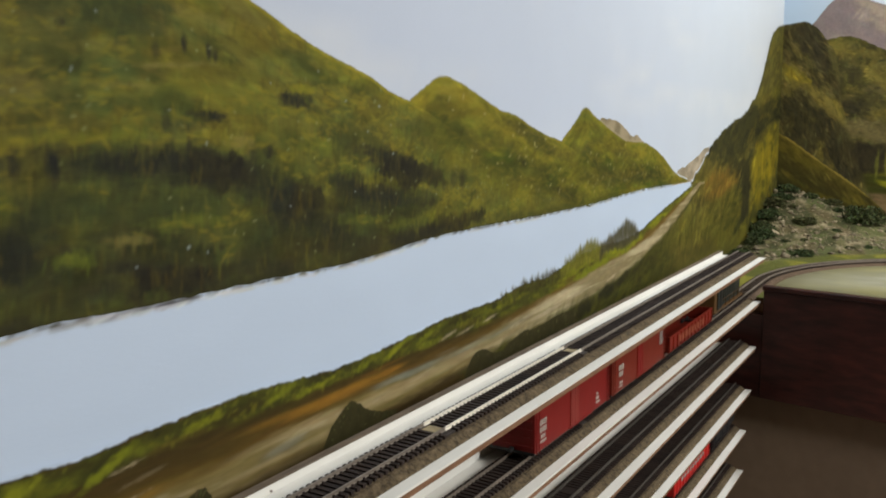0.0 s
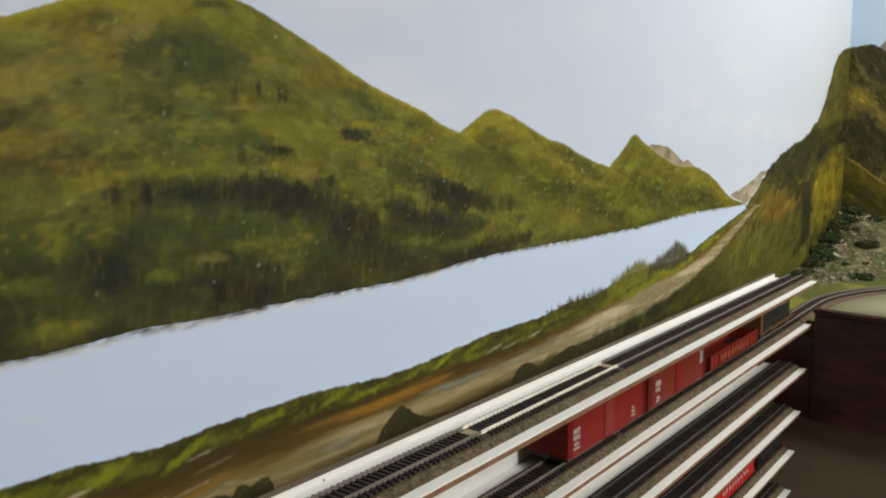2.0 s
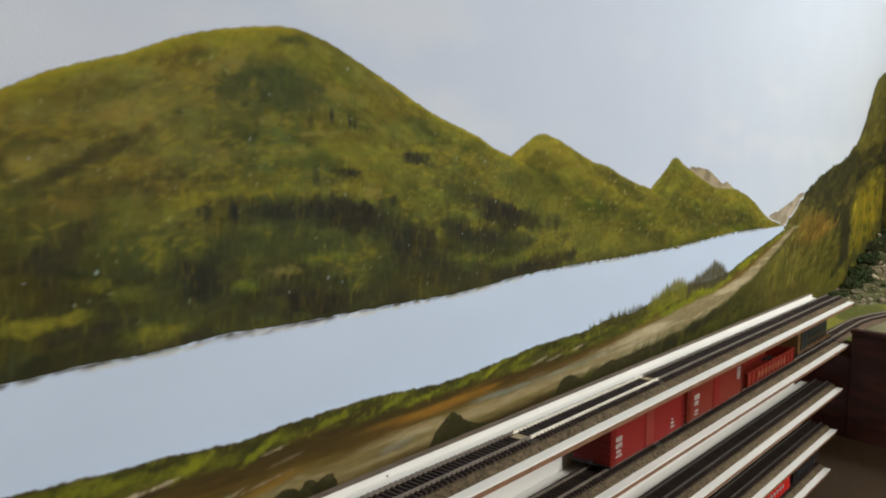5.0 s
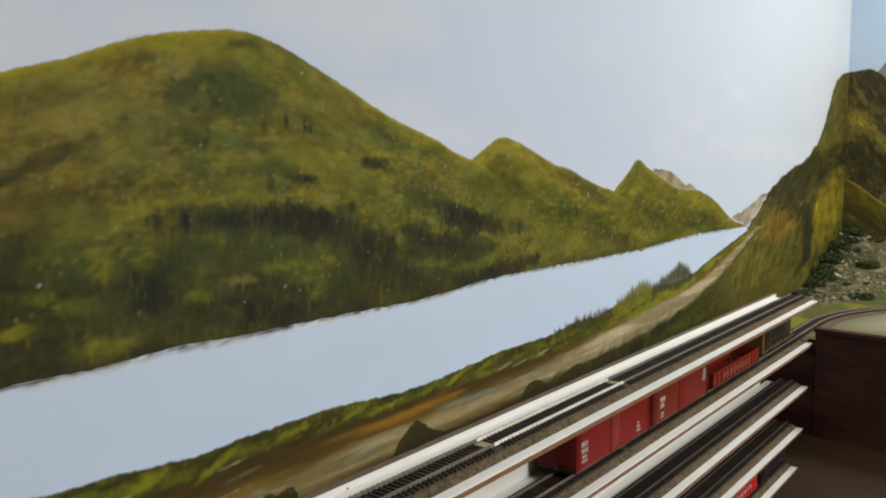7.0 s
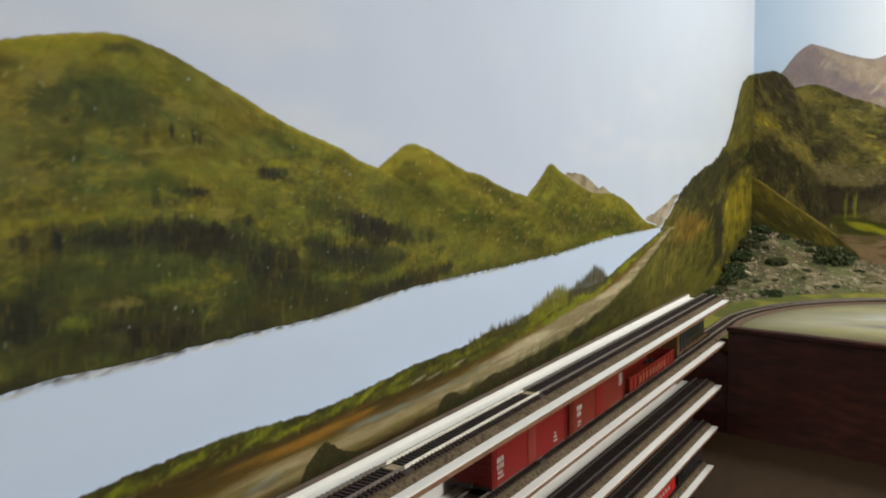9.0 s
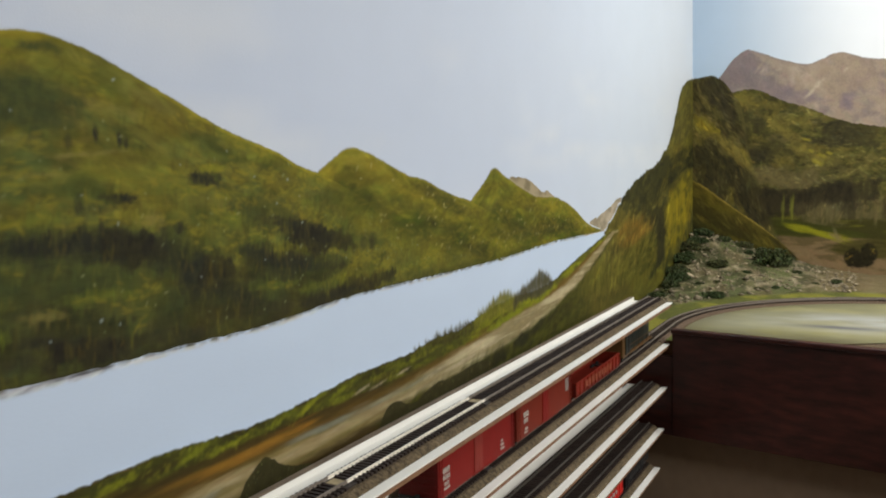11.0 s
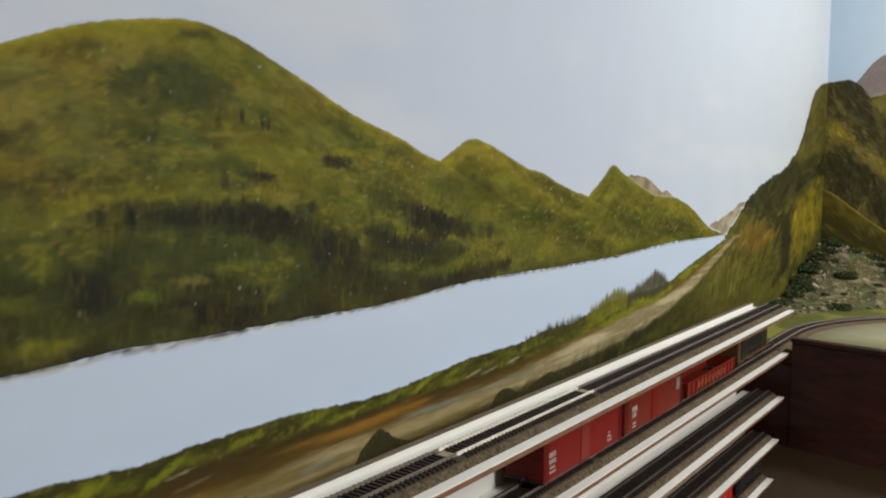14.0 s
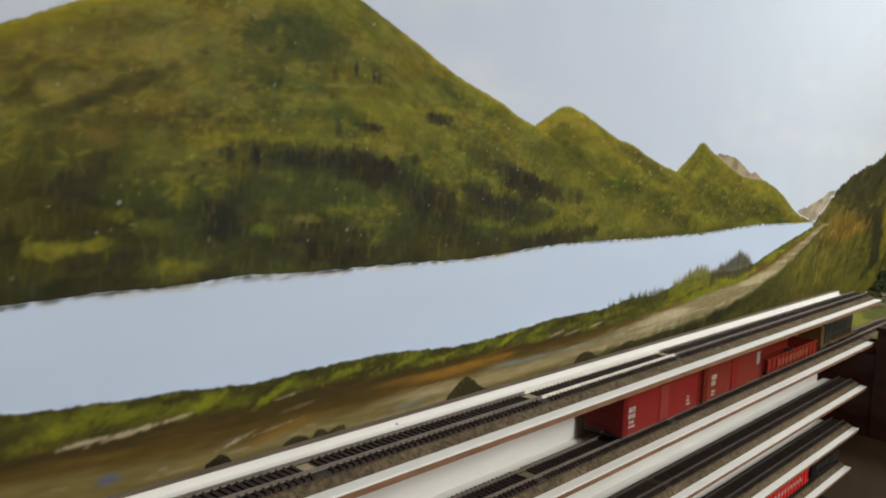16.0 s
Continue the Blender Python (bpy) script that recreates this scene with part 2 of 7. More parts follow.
wall_n = wall_box("wall_north", ROOM_X, 0.0, 0.003, 0.12, FLOOR, CEIL, PLAIN_WALL, "painted room wall that carries a lake landscape mural")
wall_e = wall_box("wall_east", 0.003, 0.12, ROOM_Y, 0.12, FLOOR, CEIL, PLAIN_WALL, "painted room wall with a mountain mural above, taupe below")
wall_box("wall_south", ROOM_X, 0.0, ROOM_Y - 0.12, ROOM_Y, FLOOR, CEIL, PLAIN_WALL, "plain taupe room wall")
wall_box("wall_west", ROOM_X - 0.12, ROOM_X, ROOM_Y - 0.12, 0.12, FLOOR, CEIL, PLAIN_WALL, "plain taupe room wall")
tagged(part("floor", box(ROOM_X - 0.12, 0.12, ROOM_Y - 0.12, 0.12, FLOOR - 0.1, FLOOR), CARPET), "dark brown carpeted floor", "floor", kind="structure")
tagged(part("ceiling", box(ROOM_X - 0.12, 0.12, ROOM_Y - 0.12, 0.12, CEIL, CEIL + 0.1), CEILING), "white painted ceiling", "ceiling", kind="structure")

# ---- the mural's pigments ----
OLIVE, OLIVE_LIT, OLIVE_DARK = np.array(lin(78, 77, 24)), np.array(lin(121, 114, 34)), np.array(lin(42, 41, 21))
MOSS, UMBER = np.array(lin(60, 68, 17)), np.array(lin(64, 53, 20))
SKY_N, SKY_N2 = np.array(lin(188, 199, 218)), np.array(lin(199, 208, 218))
LAKE = np.array(lin(187, 202, 222))


class Canvas:
    """A sheet of wet paint: a colour field on which soft brush dabs are blended, read back by the meshes."""

    def __init__(self, u0, u1, v0, v1, cell, ground):
        self.u0, self.v0, self.cell = u0, v0, cell
        self.nu, self.nv = int((u1 - u0) / cell) + 2, int((v1 - v0) / cell) + 2
        uu, vv = np.meshgrid(u0 + cell * np.arange(self.nu), v0 + cell * np.arange(self.nv), indexing="ij")
        self.sheet = np.array(ground(uu.ravel(), vv.ravel()), float).reshape(self.nu, self.nv, 3)

    def dabs(self, u, v, colours, length, width, angle, alpha, seed=0, spread=0.35):
        """Soft strokes, each its own length, turn and strength."""
        rs = np.random.RandomState(seed)
        for k in range(len(u)):
            ln, wd = length * (0.5 + rs.rand()) / 2, width * (0.6 + 0.8 * rs.rand()) / 2
            an = (angle[k] if np.ndim(angle) else angle) + spread * rs.randn()
            a = alpha * (0.4 + 0.6 * rs.rand())
            ca, sa = math.cos(an), math.sin(an)
            reach_u, reach_v = abs(ca) * ln * 1.3 + abs(sa) * wd * 1.6 + self.cell, abs(sa) * ln * 1.3 + abs(ca) * wd * 1.6 + self.cell
            i0, i1 = max(int((u[k] - reach_u - self.u0) / self.cell), 0), min(int((u[k] + reach_u - self.u0) / self.cell) + 2, self.nu)
            j0, j1 = max(int((v[k] - reach_v - self.v0) / self.cell), 0), min(int((v[k] + reach_v - self.v0) / self.cell) + 2, self.nv)
            if i0 >= i1 or j0 >= j1:
                continue
            du = (self.u0 + self.cell * np.arange(i0, i1) - u[k])[:, None]
            dv = (self.v0 + self.cell * np.arange(j0, j1) - v[k])[None]
            along, across = (du * ca + dv * sa) / ln, (dv * ca - du * sa) / wd
            f = a * np.exp(-(along**4) - np.abs(across) ** 3)[..., None]
            self.sheet[i0:i1, j0:j1] = self.sheet[i0:i1, j0:j1] * (1 - f) + colours[k] * f

    def wash(self, spots, colours, seed, streak=(0.004, 0.008), rough=1.5):
        """Loose ellipses of paint with broken edges: middle, half sizes, turn, strength."""
        colours = np.atleast_2d(colours)
        for k, (cu, cv, ru, rv, tilt, d) in enumerate(spots):
            reach_u, reach_v = 2.0 * (abs(math.cos(tilt)) * ru + abs(math.sin(tilt)) * rv), 2.0 * (abs(math.sin(tilt)) * ru + abs(math.cos(tilt)) * rv)
            i0, i1 = max(int((cu - reach_u - self.u0) / self.cell), 0), min(int((cu + reach_u - self.u0) / self.cell) + 2, self.nu)
            j0, j1 = max(int((cv - reach_v - self.v0) / self.cell), 0), min(int((cv + reach_v - self.v0) / self.cell) + 2, self.nv)
            if i0 >= i1 or j0 >= j1:
                continue
            uu, vv = np.meshgrid(self.u0 + self.cell * np.arange(i0, i1), self.v0 + self.cell * np.arange(j0, j1), indexing="ij")
            along, across = (uu - cu) * math.cos(tilt) + (vv - cv) * math.sin(tilt), (vv - cv) * math.cos(tilt) - (uu - cu) * math.sin(tilt)
            r = np.hypot(along / ru, across / rv) + rough * (fbm(uu, vv, max(0.3 * ru, streak[0]), max(0.5 * rv, streak[0]), 3, seed + k) - 0.5)
            f = d * (1 - step(r, 0.35, 1.6)) * (0.5 + 1.1 * fbm(uu, vv, streak[0], streak[1], 4, seed + k + 40))
            tint = mix(colours[k % len(colours)], colours[(k + 1) % len(colours)], fbm(uu, vv, 0.02, 0.01, 2, seed + k + 80) * 0.6)
            f = np.clip(f, 0, 1)[..., None]
            self.sheet[i0:i1, j0:j1] = self.sheet[i0:i1, j0:j1] * (1 - f) + tint * f

    def patch(self, corners, colours, strength, seed, soft=0.004, rag=0.008, squash=1.0, streak=(0.02, 0.008)):
        """A flat of paint with a loose outline through a few corners, brushed thin at its edge."""
        corners = np.array(corners)
        lo, hi = corners.min(0) - 2 * (soft + rag) / squash, corners.max(0) + 2 * (soft + rag) / squash
        i0, i1 = max(int((lo[0] - self.u0) / self.cell), 0), min(int((hi[0] - self.u0) / self.cell) + 2, self.nu)
        j0, j1 = max(int((lo[1] - self.v0) / self.cell), 0), min(int((hi[1] - self.v0) / self.cell) + 2, self.nv)
        uu, vv = np.meshgrid(self.u0 + self.cell * np.arange(i0, i1), self.v0 + self.cell * np.arange(j0, j1), indexing="ij")
        far, within = np.full(uu.shape, 9.0), np.zeros(uu.shape, bool)
        for (ax, ay), (bx, by) in zip(corners, np.roll(corners, -1, 0)):
            px, py, ex, ey = (uu - ax) * squash, vv - ay, (bx - ax) * squash, by - ay
            t = np.clip((px * ex + py * ey) / (ex * ex + ey * ey + 1e-12), 0, 1)
            far = np.minimum(far, np.hypot(px - t * ex, py - t * ey))
            if abs(by - ay) > 1e-9:
                within ^= ((ay > vv) != (by > vv)) & (uu < (bx - ax) * (vv - ay) / (by - ay) + ax)
        d = np.where(within, far, -far) + 2 * rag * (fbm(uu, vv, streak[0], streak[1], 4, seed) - 0.5)
        f = np.clip(strength * step(d, -soft, soft) * (0.55 + 0.9 * fbm(uu, vv, streak[0] * 0.5, streak[1], 4, seed + 7)), 0, 1)
        tint = mix(np.array(colours[0]), np.array(colours[1]), step(fbm(uu, vv, streak[0], streak[1], 3, seed + 9), 0.3, 0.7))
        self.sheet[i0:i1, j0:j1] = self.sheet[i0:i1, j0:j1] * (1 - f[..., None]) + tint * f[..., None]

    def smear(self, u, v, amount, length, width, angle, alpha, seed, spread=0.35, drift=0.003):
        """Pull the wet paint about: each stroke carries the colour from a little way off."""
        rs = np.random.RandomState(seed + 900)
        picked = self(u + drift * rs.randn(len(u)), v + drift * 0.7 * rs.randn(len(u)))
        self.dabs(u, v, toned(picked, amount, seed), length, width, angle, alpha, seed, spread)

    def clump(self, spots, colour, density, length, width, angle, alpha, seed, spread=0.3, tone=0.15):
        """Dabs gathered in soft ellipses: middle, half sizes, strength."""
        rs = np.random.RandomState(seed)
        for k, (cu, cv, ru, rv, d) in enumerate(spots):
            n = max(int(4 * density * d * ru * rv / (length * width)), 4)
            r, a = np.sqrt(rs.rand(n)), 2 * np.pi * rs.rand(n)
            self.dabs(cu + ru * r * np.cos(a), cv + rv * r * np.sin(a), toned(np.tile(np.array(colour), (n, 1)), tone, seed + k), length, width, angle, alpha, seed + k, spread)

    def __call__(self, u, v):
        x = np.clip((u - self.u0) / self.cell, 0, self.nu - 1.001)
        y = np.clip((v - self.v0) / self.cell, 0, self.nv - 1.001)
        i, j = x.astype(int), y.astype(int)
        fx, fy = (x - i)[..., None], (y - j)[..., None]
        c = self.sheet
        return (c[i, j] * (1 - fx) + c[i + 1, j] * fx) * (1 - fy) + (c[i, j + 1] * (1 - fx) + c[i + 1, j + 1] * fx) * fy


def toned(colours, amount, seed):
    rs = np.random.RandomState(seed)
    return colours * np.exp(amount * rs.randn(len(colours)))[:, None] * (1 + 0.05 * rs.randn(len(colours), 3))


hill1_top = curve([(-2.7, 0), (-2.3, 0.13), (-2.1, 0.197), (-1.96, 0.243), (-1.928, 0.2572), (-1.883, 0.2707), (-1.852, 0.2828), (-1.825, 0.2902), (-1.79, 0.2965), (-1.765, 0.2993), (-1.735, 0.2948), (-1.7, 0.2832), (-1.655, 0.2655), (-1.617, 0.2498), (-1.575, 0.2375), (-1.555, 0.2322), (-1.52, 0.2187), (-1.495, 0.2122), (-1.42, 0.186), (-1.3, 0.15), (-1.18, 0.112), (-1.12, 0.096)])
hill2_top = curve([(-1.565, 0.19), (-1.505, 0.2107), (-1.475, 0.2250), (-1.451, 0.2350), (-1.433, 0.2340), (-1.395, 0.2235), (-1.345, 0.208), (-1.312, 0.2027), (-1.28, 0.192), (-1.206, 0.1748), (-1.1, 0.145), (-0.98, 0.105)])
hill3_top = curve([(-1.266, 0.14), (-1.206, 0.1750), (-1.166, 0.197), (-1.140, 0.2130), (-1.110, 0.203), (-1.06, 0.187), (-1.005, 0.172), (-0.917, 0.1655), (-0.862, 0.151), (-0.782, 0.118), (-0.72, 0.104)])
tan_top = curve([(-1.12, 0.19), (-1.094, 0.198), (-1.03, 0.195), (-1.018, 0.192), (-0.979, 0.177), (-0.96, 0.178), (-0.925, 0.166)])
far_top = curve([(-0.80, 0.105), (-0.766, 0.121), (-0.724, 0.127), (-0.663, 0.140), (-0.644, 0.146), (-0.576, 0.152), (-0.5, 0.15)])
shore = curve([(-2.7, 0.09), (-1.955, 0.0945), (-1.925, 0.0958), (-1.86, 0.0963), (-1.813, 0.0982), (-1.766, 0.0965), (-1.71, 0.0965), (-1.65, 0.0962), (-1.58, 0.0952), (-1.53, 0.0975), (-1.496, 0.0995), (-1.396, 0.1012), (-1.275, 0.0995), (-1.124, 0.0995), (-0.934, 0.104), (-0.793, 0.102), (-0.672, 0.101), (-0.6, 0.1)])
near = curve([(-2.7, 0.044), (-1.972, 0.0355), (-1.942, 0.0328), (-1.909, 0.0306), (-1.86, 0.0284), (-1.812, 0.0245), (-1.765, 0.0262), (-1.71, 0.0262), (-1.665, 0.0245), (-1.61, 0.0205), (-1.55, 0.0205), (-1.49, 0.0242), (-1.457, 0.0262), (-1.334, 0.028), (-1.31, 0.031), (-1.231, 0.031), (-1.188, 0.037), (-1.124, 0.042), (-0.955, 0.0455), (-0.867, 0.063), (-0.768, 0.081), (-0.671, 0.096), (-0.6, 0.1)])
bank_low = curve([(-2.7, 0.01), (-1.955, 0.0098), (-1.909, 0.0085), (-1.872, 0.0116), (-1.83, 0.0095), (-1.784, 0.0095), (-1.732, 0.0118), (-1.672, 0.0098), (-1.603, 0.0091), (-1.522, 0.0086), (-1.427, 0.0065), (-1.325, 0.0075), (-1.26, 0.0098), (-1.187, 0.0135), (-1.1, 0.0216), (-1, 0.029), (-0.893, 0.0455), (-0.76, 0.073), (-0.66, 0.096)])
road_top = curve([(-2.7, -0.004), (-1.955, -0.0053), (-1.909, -0.0095), (-1.86, -0.0131), (-1.83, -0.0155), (-1.793, -0.0145), (-1.774, -0.0115), (-1.731, -0.0138), (-1.671, -0.0105), (-1.63, -0.0094), (-1.563, -0.0084), (-1.475, -0.0082), (-1.37, -0.005), (-1.326, -0.0016), (-1.26, 0.003), (-1.187, 0.0095), (-1.1, 0.0175), (-1, 0.0225), (-0.893, 0.036), (-0.76, 0.0675), (-0.656, 0.097)])
road_low = curve([(-2.7, -0.04), (-1.967, -0.04), (-1.713, -0.034), (-1.553, -0.031), (-1.468, -0.028), (-1.327, -0.022), (-1.26, -0.0198), (-1.188, -0.0172), (-1.1, -0.0125), (-1, -0.002), (-0.893, 0.0175), (-0.76, 0.0515), (-0.64, 0.093)])
cliff_top = curve([(-0.70, 0.098), (-0.66, 0.116), (-0.62, 0.135), (-0.574, 0.159), (-0.5, 0.179), (-0.416, 0.198), (-0.349, 0.210), (-0.28, 0.236), (-0.228, 0.263), (-0.176, 0.317), (-0.121, 0.376), (-0.09, 0.39), (-0.051, 0.4), (0, 0.408)])
low = lambda x: np.asarray(x) * 0 - 0.14

# patches of the big hill: middle, half sizes, turn, strength
HILL_WOODS = [(-1.744, 0.174, 0.062, 0.0104, -0.09, 0.95), (-1.774, 0.173, 0.022, 0.0069, -0.06, 0.6), (-1.688, 0.167, 0.031, 0.0103, -0.21, 0.85), (-1.651, 0.144, 0.014, 0.0124, -0.74, 0.9), (-1.608, 0.125, 0.033, 0.0086, -0.33, 0.7), (-1.708, 0.201, 0.015, 0.0029, -0.06, 0.9), (-1.73, 0.195, 0.023, 0.0032, 0.05, 0.6), (-1.635, 0.212, 0.015, 0.004, -0.08, 0.95), (-1.616, 0.206, 0.021, 0.0028, -0.15, 0.5), (-1.521, 0.167, 0.042, 0.0073, -0.22, 0.9), (-1.489, 0.156, 0.032, 0.0058, -0.14, 0.95), (-1.577, 0.156, 0.016, 0.0083, -0.06, 0.75), (-1.538, 0.142, 0.045, 0.0081, -0.18, 0.8), (-1.473, 0.134, 0.027, 0.0065, -0.13, 0.6), (-1.66, 0.178, 0.006, 0.0044, -0.04, 0.8), (-1.835, 0.137, 0.021, 0.0161, -0.12, 0.75)]
HILL_DARK_STROKES = [(-1.811, 0.177, 0.004, 0.0091, -0.06, 1), (-1.831, 0.178, 0.003, 0.0071, -0.05, 0.75), (-1.837, 0.179, 0.003, 0.0042, -0.05, 0.5), (-1.724, 0.242, 0.002, 0.0052, 0.03, 0.8), (-1.706, 0.238, 0.002, 0.0053, 0.03, 0.85), (-1.701, 0.236, 0.002, 0.0041, 0.02, 0.6), (-1.744, 0.237, 0.003, 0.0043, 0.03, 0.6), (-1.738, 0.184, 0.003, 0.0048, -0.04, 0.5), (-1.724, 0.184, 0.002, 0.0049, -0.04, 0.7), (-1.417, 0.147, 0.006, 0.0085, -0.06, 0.8), (-1.431, 0.147, 0.006, 0.0067, -0.06, 0.6), (-1.674, 0.179, 0.004, 0.0043, -0.04, 0.5), (-1.74, 0.198, 0.003, 0.0064, -0.02, 0.5), (-1.679, 0.152, 0.004, 0.0061, -0.08, 0.5), (-1.801, 0.246, 0.003, 0.0025, 0.04, 0.6), (-1.643, 0.154, 0.006, 0.0059, -0.07, 0.6)]
HILL_GREEN_SHADE = [(-1.772, 0.256, 0.04, 0.0157, -0, 0.85), (-1.803, 0.263, 0.027, 0.0078, 0.28, 0.6), (-1.814, 0.236, 0.027, 0.0071, 0.1, 0.5), (-1.811, 0.153, 0.037, 0.0126, -0.02, 0.9), (-1.733, 0.158, 0.051, 0.0122, -0.07, 0.6), (-1.765, 0.152, 0.042, 0.0078, -0.08, 0.5), (-1.835, 0.274, 0.021, 0.0023, 0.2, 0.55), (-1.764, 0.291, 0.017, 0.0034, -0.01, 0.75), (-1.688, 0.133, 0.045, 0.0112, -0.15, 0.45), (-1.564, 0.185, 0.049, 0.0108, -0.14, 0.5), (-1.656, 0.201, 0.033, 0.0062, -0.11, 0.4), (-1.877, 0.118, 0.026, 0.0086, 0.01, 0.5), (-1.889, 0.155, 0.022, 0.0098, -0.1, 0.45), (-1.932, 0.197, 0.019, 0.0072, 0.32, 0.4), (-1.773, 0.207, 0.03, 0.0046, 0.04, 0.35), (-1.927, 0.126, 0.025, 0.0045, 0.1, 0.35)]
HILL_BROWN_SHADE = [(-1.891, 0.219, 0.034, 0.0060, 0.39, 0.4), (-1.918, 0.206, 0.019, 0.004, 0.32, 0.5), (-1.871, 0.196, 0.026, 0.0053, 0.19, 0.45), (-1.93, 0.156, 0.014, 0.0086, 0.01, 0.8), (-1.91, 0.173, 0.025, 0.0054, 0.31, 0.65), (-1.93, 0.144, 0.006, 0.0037, -0.12, 0.7), (-1.766, 0.118, 0.022, 0.0035, -0.2, 0.95), (-1.732, 0.108, 0.027, 0.0058, -0.14, 0.95), (-1.788, 0.111, 0.014, 0.0047, 0, 0.7), (-1.664, 0.104, 0.054, 0.0045, -0.06, 0.5), (-1.496, 0.105, 0.056, 0.0055, 0.02, 0.9), (-1.438, 0.107, 0.052, 0.004, -0, 0.8), (-1.58, 0.108, 0.048, 0.005, -0.02, 0.5), (-1.843, 0.1, 0.029, 0.0047, -0.05, 0.65), (-1.908, 0.115, 0.031, 0.0046, 0.04, 0.8), (-1.852, 0.17, 0.024, 0.0035, 0.15, 0.45)]
HILL_STRAW = [(-1.928, 0.214, 0.019, 0.0044, 0.31, 0.75), (-1.943, 0.21, 0.009, 0.0047, 0.17, 0.6), (-1.877, 0.238, 0.009, 0.0022, 0.19, 0.75), (-1.885, 0.244, 0.022, 0.0037, 0.36, 0.5), (-1.905, 0.256, 0.014, 0.0027, 0.26, 0.5), (-1.848, 0.255, 0.02, 0.0046, 0.28, 0.4), (-1.817, 0.269, 0.013, 0.0027, 0.22, 0.6), (-1.685, 0.185, 0.016, 0.003, 0.03, 0.9), (-1.824, 0.216, 0.011, 0.0057, 0.3, 0.4), (-1.763, 0.217, 0.021, 0.0015, 0, 0.5), (-1.736, 0.229, 0.032, 0.0016, 0.07, 0.65), (-1.709, 0.257, 0.023, 0.0041, -0.08, 0.5), (-1.765, 0.134, 0.014, 0.002, -0.11, 0.5), (-1.92, 0.239, 0.023, 0.0029, 0.37, 0.4), (-1.781, 0.237, 0.014, 0.003, 0.03, 0.3), (-1.68, 0.265, 0.022, 0.0046, -0.33, 0.35)]
HILL_GOLD = [(-1.802, 0.288, 0.03, 0.0035, 0.14, 0.95), (-1.782, 0.283, 0.011, 0.0014, 0.09, 1), (-1.865, 0.275, 0.031, 0.0022, 0.29, 0.6), (-1.929, 0.25, 0.017, 0.0028, 0.39, 0.6), (-1.626, 0.219, 0.012, 0.0023, -0.05, 0.95), (-1.586, 0.235, 0.029, 0.0035, -0.29, 0.6), (-1.796, 0.19, 0.035, 0.0033, 0.01, 0.5), (-1.844, 0.186, 0.02, 0.0038, 0.14, 0.6), (-1.866, 0.15, 0.003, 0.0095, -0.1, 0.6), (-1.945, 0.122, 0.014, 0.004, -0.02, 0.9), (-1.922, 0.124, 0.015, 0.0029, 0.13, 0.65), (-1.907, 0.14, 0.008, 0.0046, 0.14, 0.5), (-1.873, 0.107, 0.015, 0.0041, -0.04, 0.5), (-1.538, 0.154, 0.027, 0.003, -0.06, 0.65), (-1.464, 0.118, 0.018, 0.0033, -0.09, 0.8), (-1.352, 0.138, 0.018, 0.0048, -0.07, 0.7)]
HILL_LEAF = [(-1.803, 0.128, 0.009, 0.0041, -0.12, 0.8), (-1.723, 0.14, 0.036, 0.0037, -0.04, 0.5), (-1.763, 0.191, 0.015, 0.0054, -0.03, 0.4), (-1.609, 0.181, 0.015, 0.0047, -0.04, 0.6), (-1.58, 0.165, 0.009, 0.0048, -0.05, 0.6), (-1.515, 0.189, 0.009, 0.0031, -0.03, 0.6), (-1.65, 0.203, 0.013, 0.0022, -0.02, 0.5), (-1.556, 0.124, 0.033, 0.003, -0.05, 0.5), (-1.324, 0.115, 0.035, 0.0031, -0.03, 0.6), (-1.888, 0.179, 0.014, 0.0086, 0.27, 0.35), (-1.836, 0.158, 0.006, 0.0035, -0.08, 0.5), (-1.496, 0.116, 0.038, 0.0027, -0.04, 0.5), (-1.675, 0.206, 0.025, 0.0034, -0.01, 0.35), (-1.43, 0.18, 0.042, 0.005, -0.13, 0.4), (-1.71, 0.216, 0.035, 0.0033, 0, 0.35), (-1.885, 0.133, 0.011, 0.0053, -0.13, 0.4)]


def green_hill(u, v, top, seed, sunny=0.5, bands=0.016, along=0.09, grain=(0.009, 0.016)):
    """Layered olive washes that follow the hill's outline."""
    h = top(u) - v
    a = fbm(u, h, along, bands, 4, seed)
    b = fbm(u, h, 0.05, 0.03, 4, seed + 1)
    c = fbm(u, v, grain[0], grain[1], 3, seed + 2)
    col = mix(OLIVE, MOSS, step(b, 0.42, 0.68))
    col = mix(col, OLIVE_LIT, step(a, 0.50, 0.74) * 0.75)
    col = mix(col, UMBER, step(fbm(u, h, 0.07, 0.03, 3, seed + 5), 0.55, 0.75) * 0.3)
    col = mix(col, OLIVE_DARK, step(1 - a, 0.52, 0.75) * 0.5)
    col = col * (0.8 + 0.4 * c)[..., None]
    edge = np.exp(-np.maximum(h, 0) / 0.012)
    return mix(col, OLIVE_LIT * 1.08, edge * 0.6 * sunny)


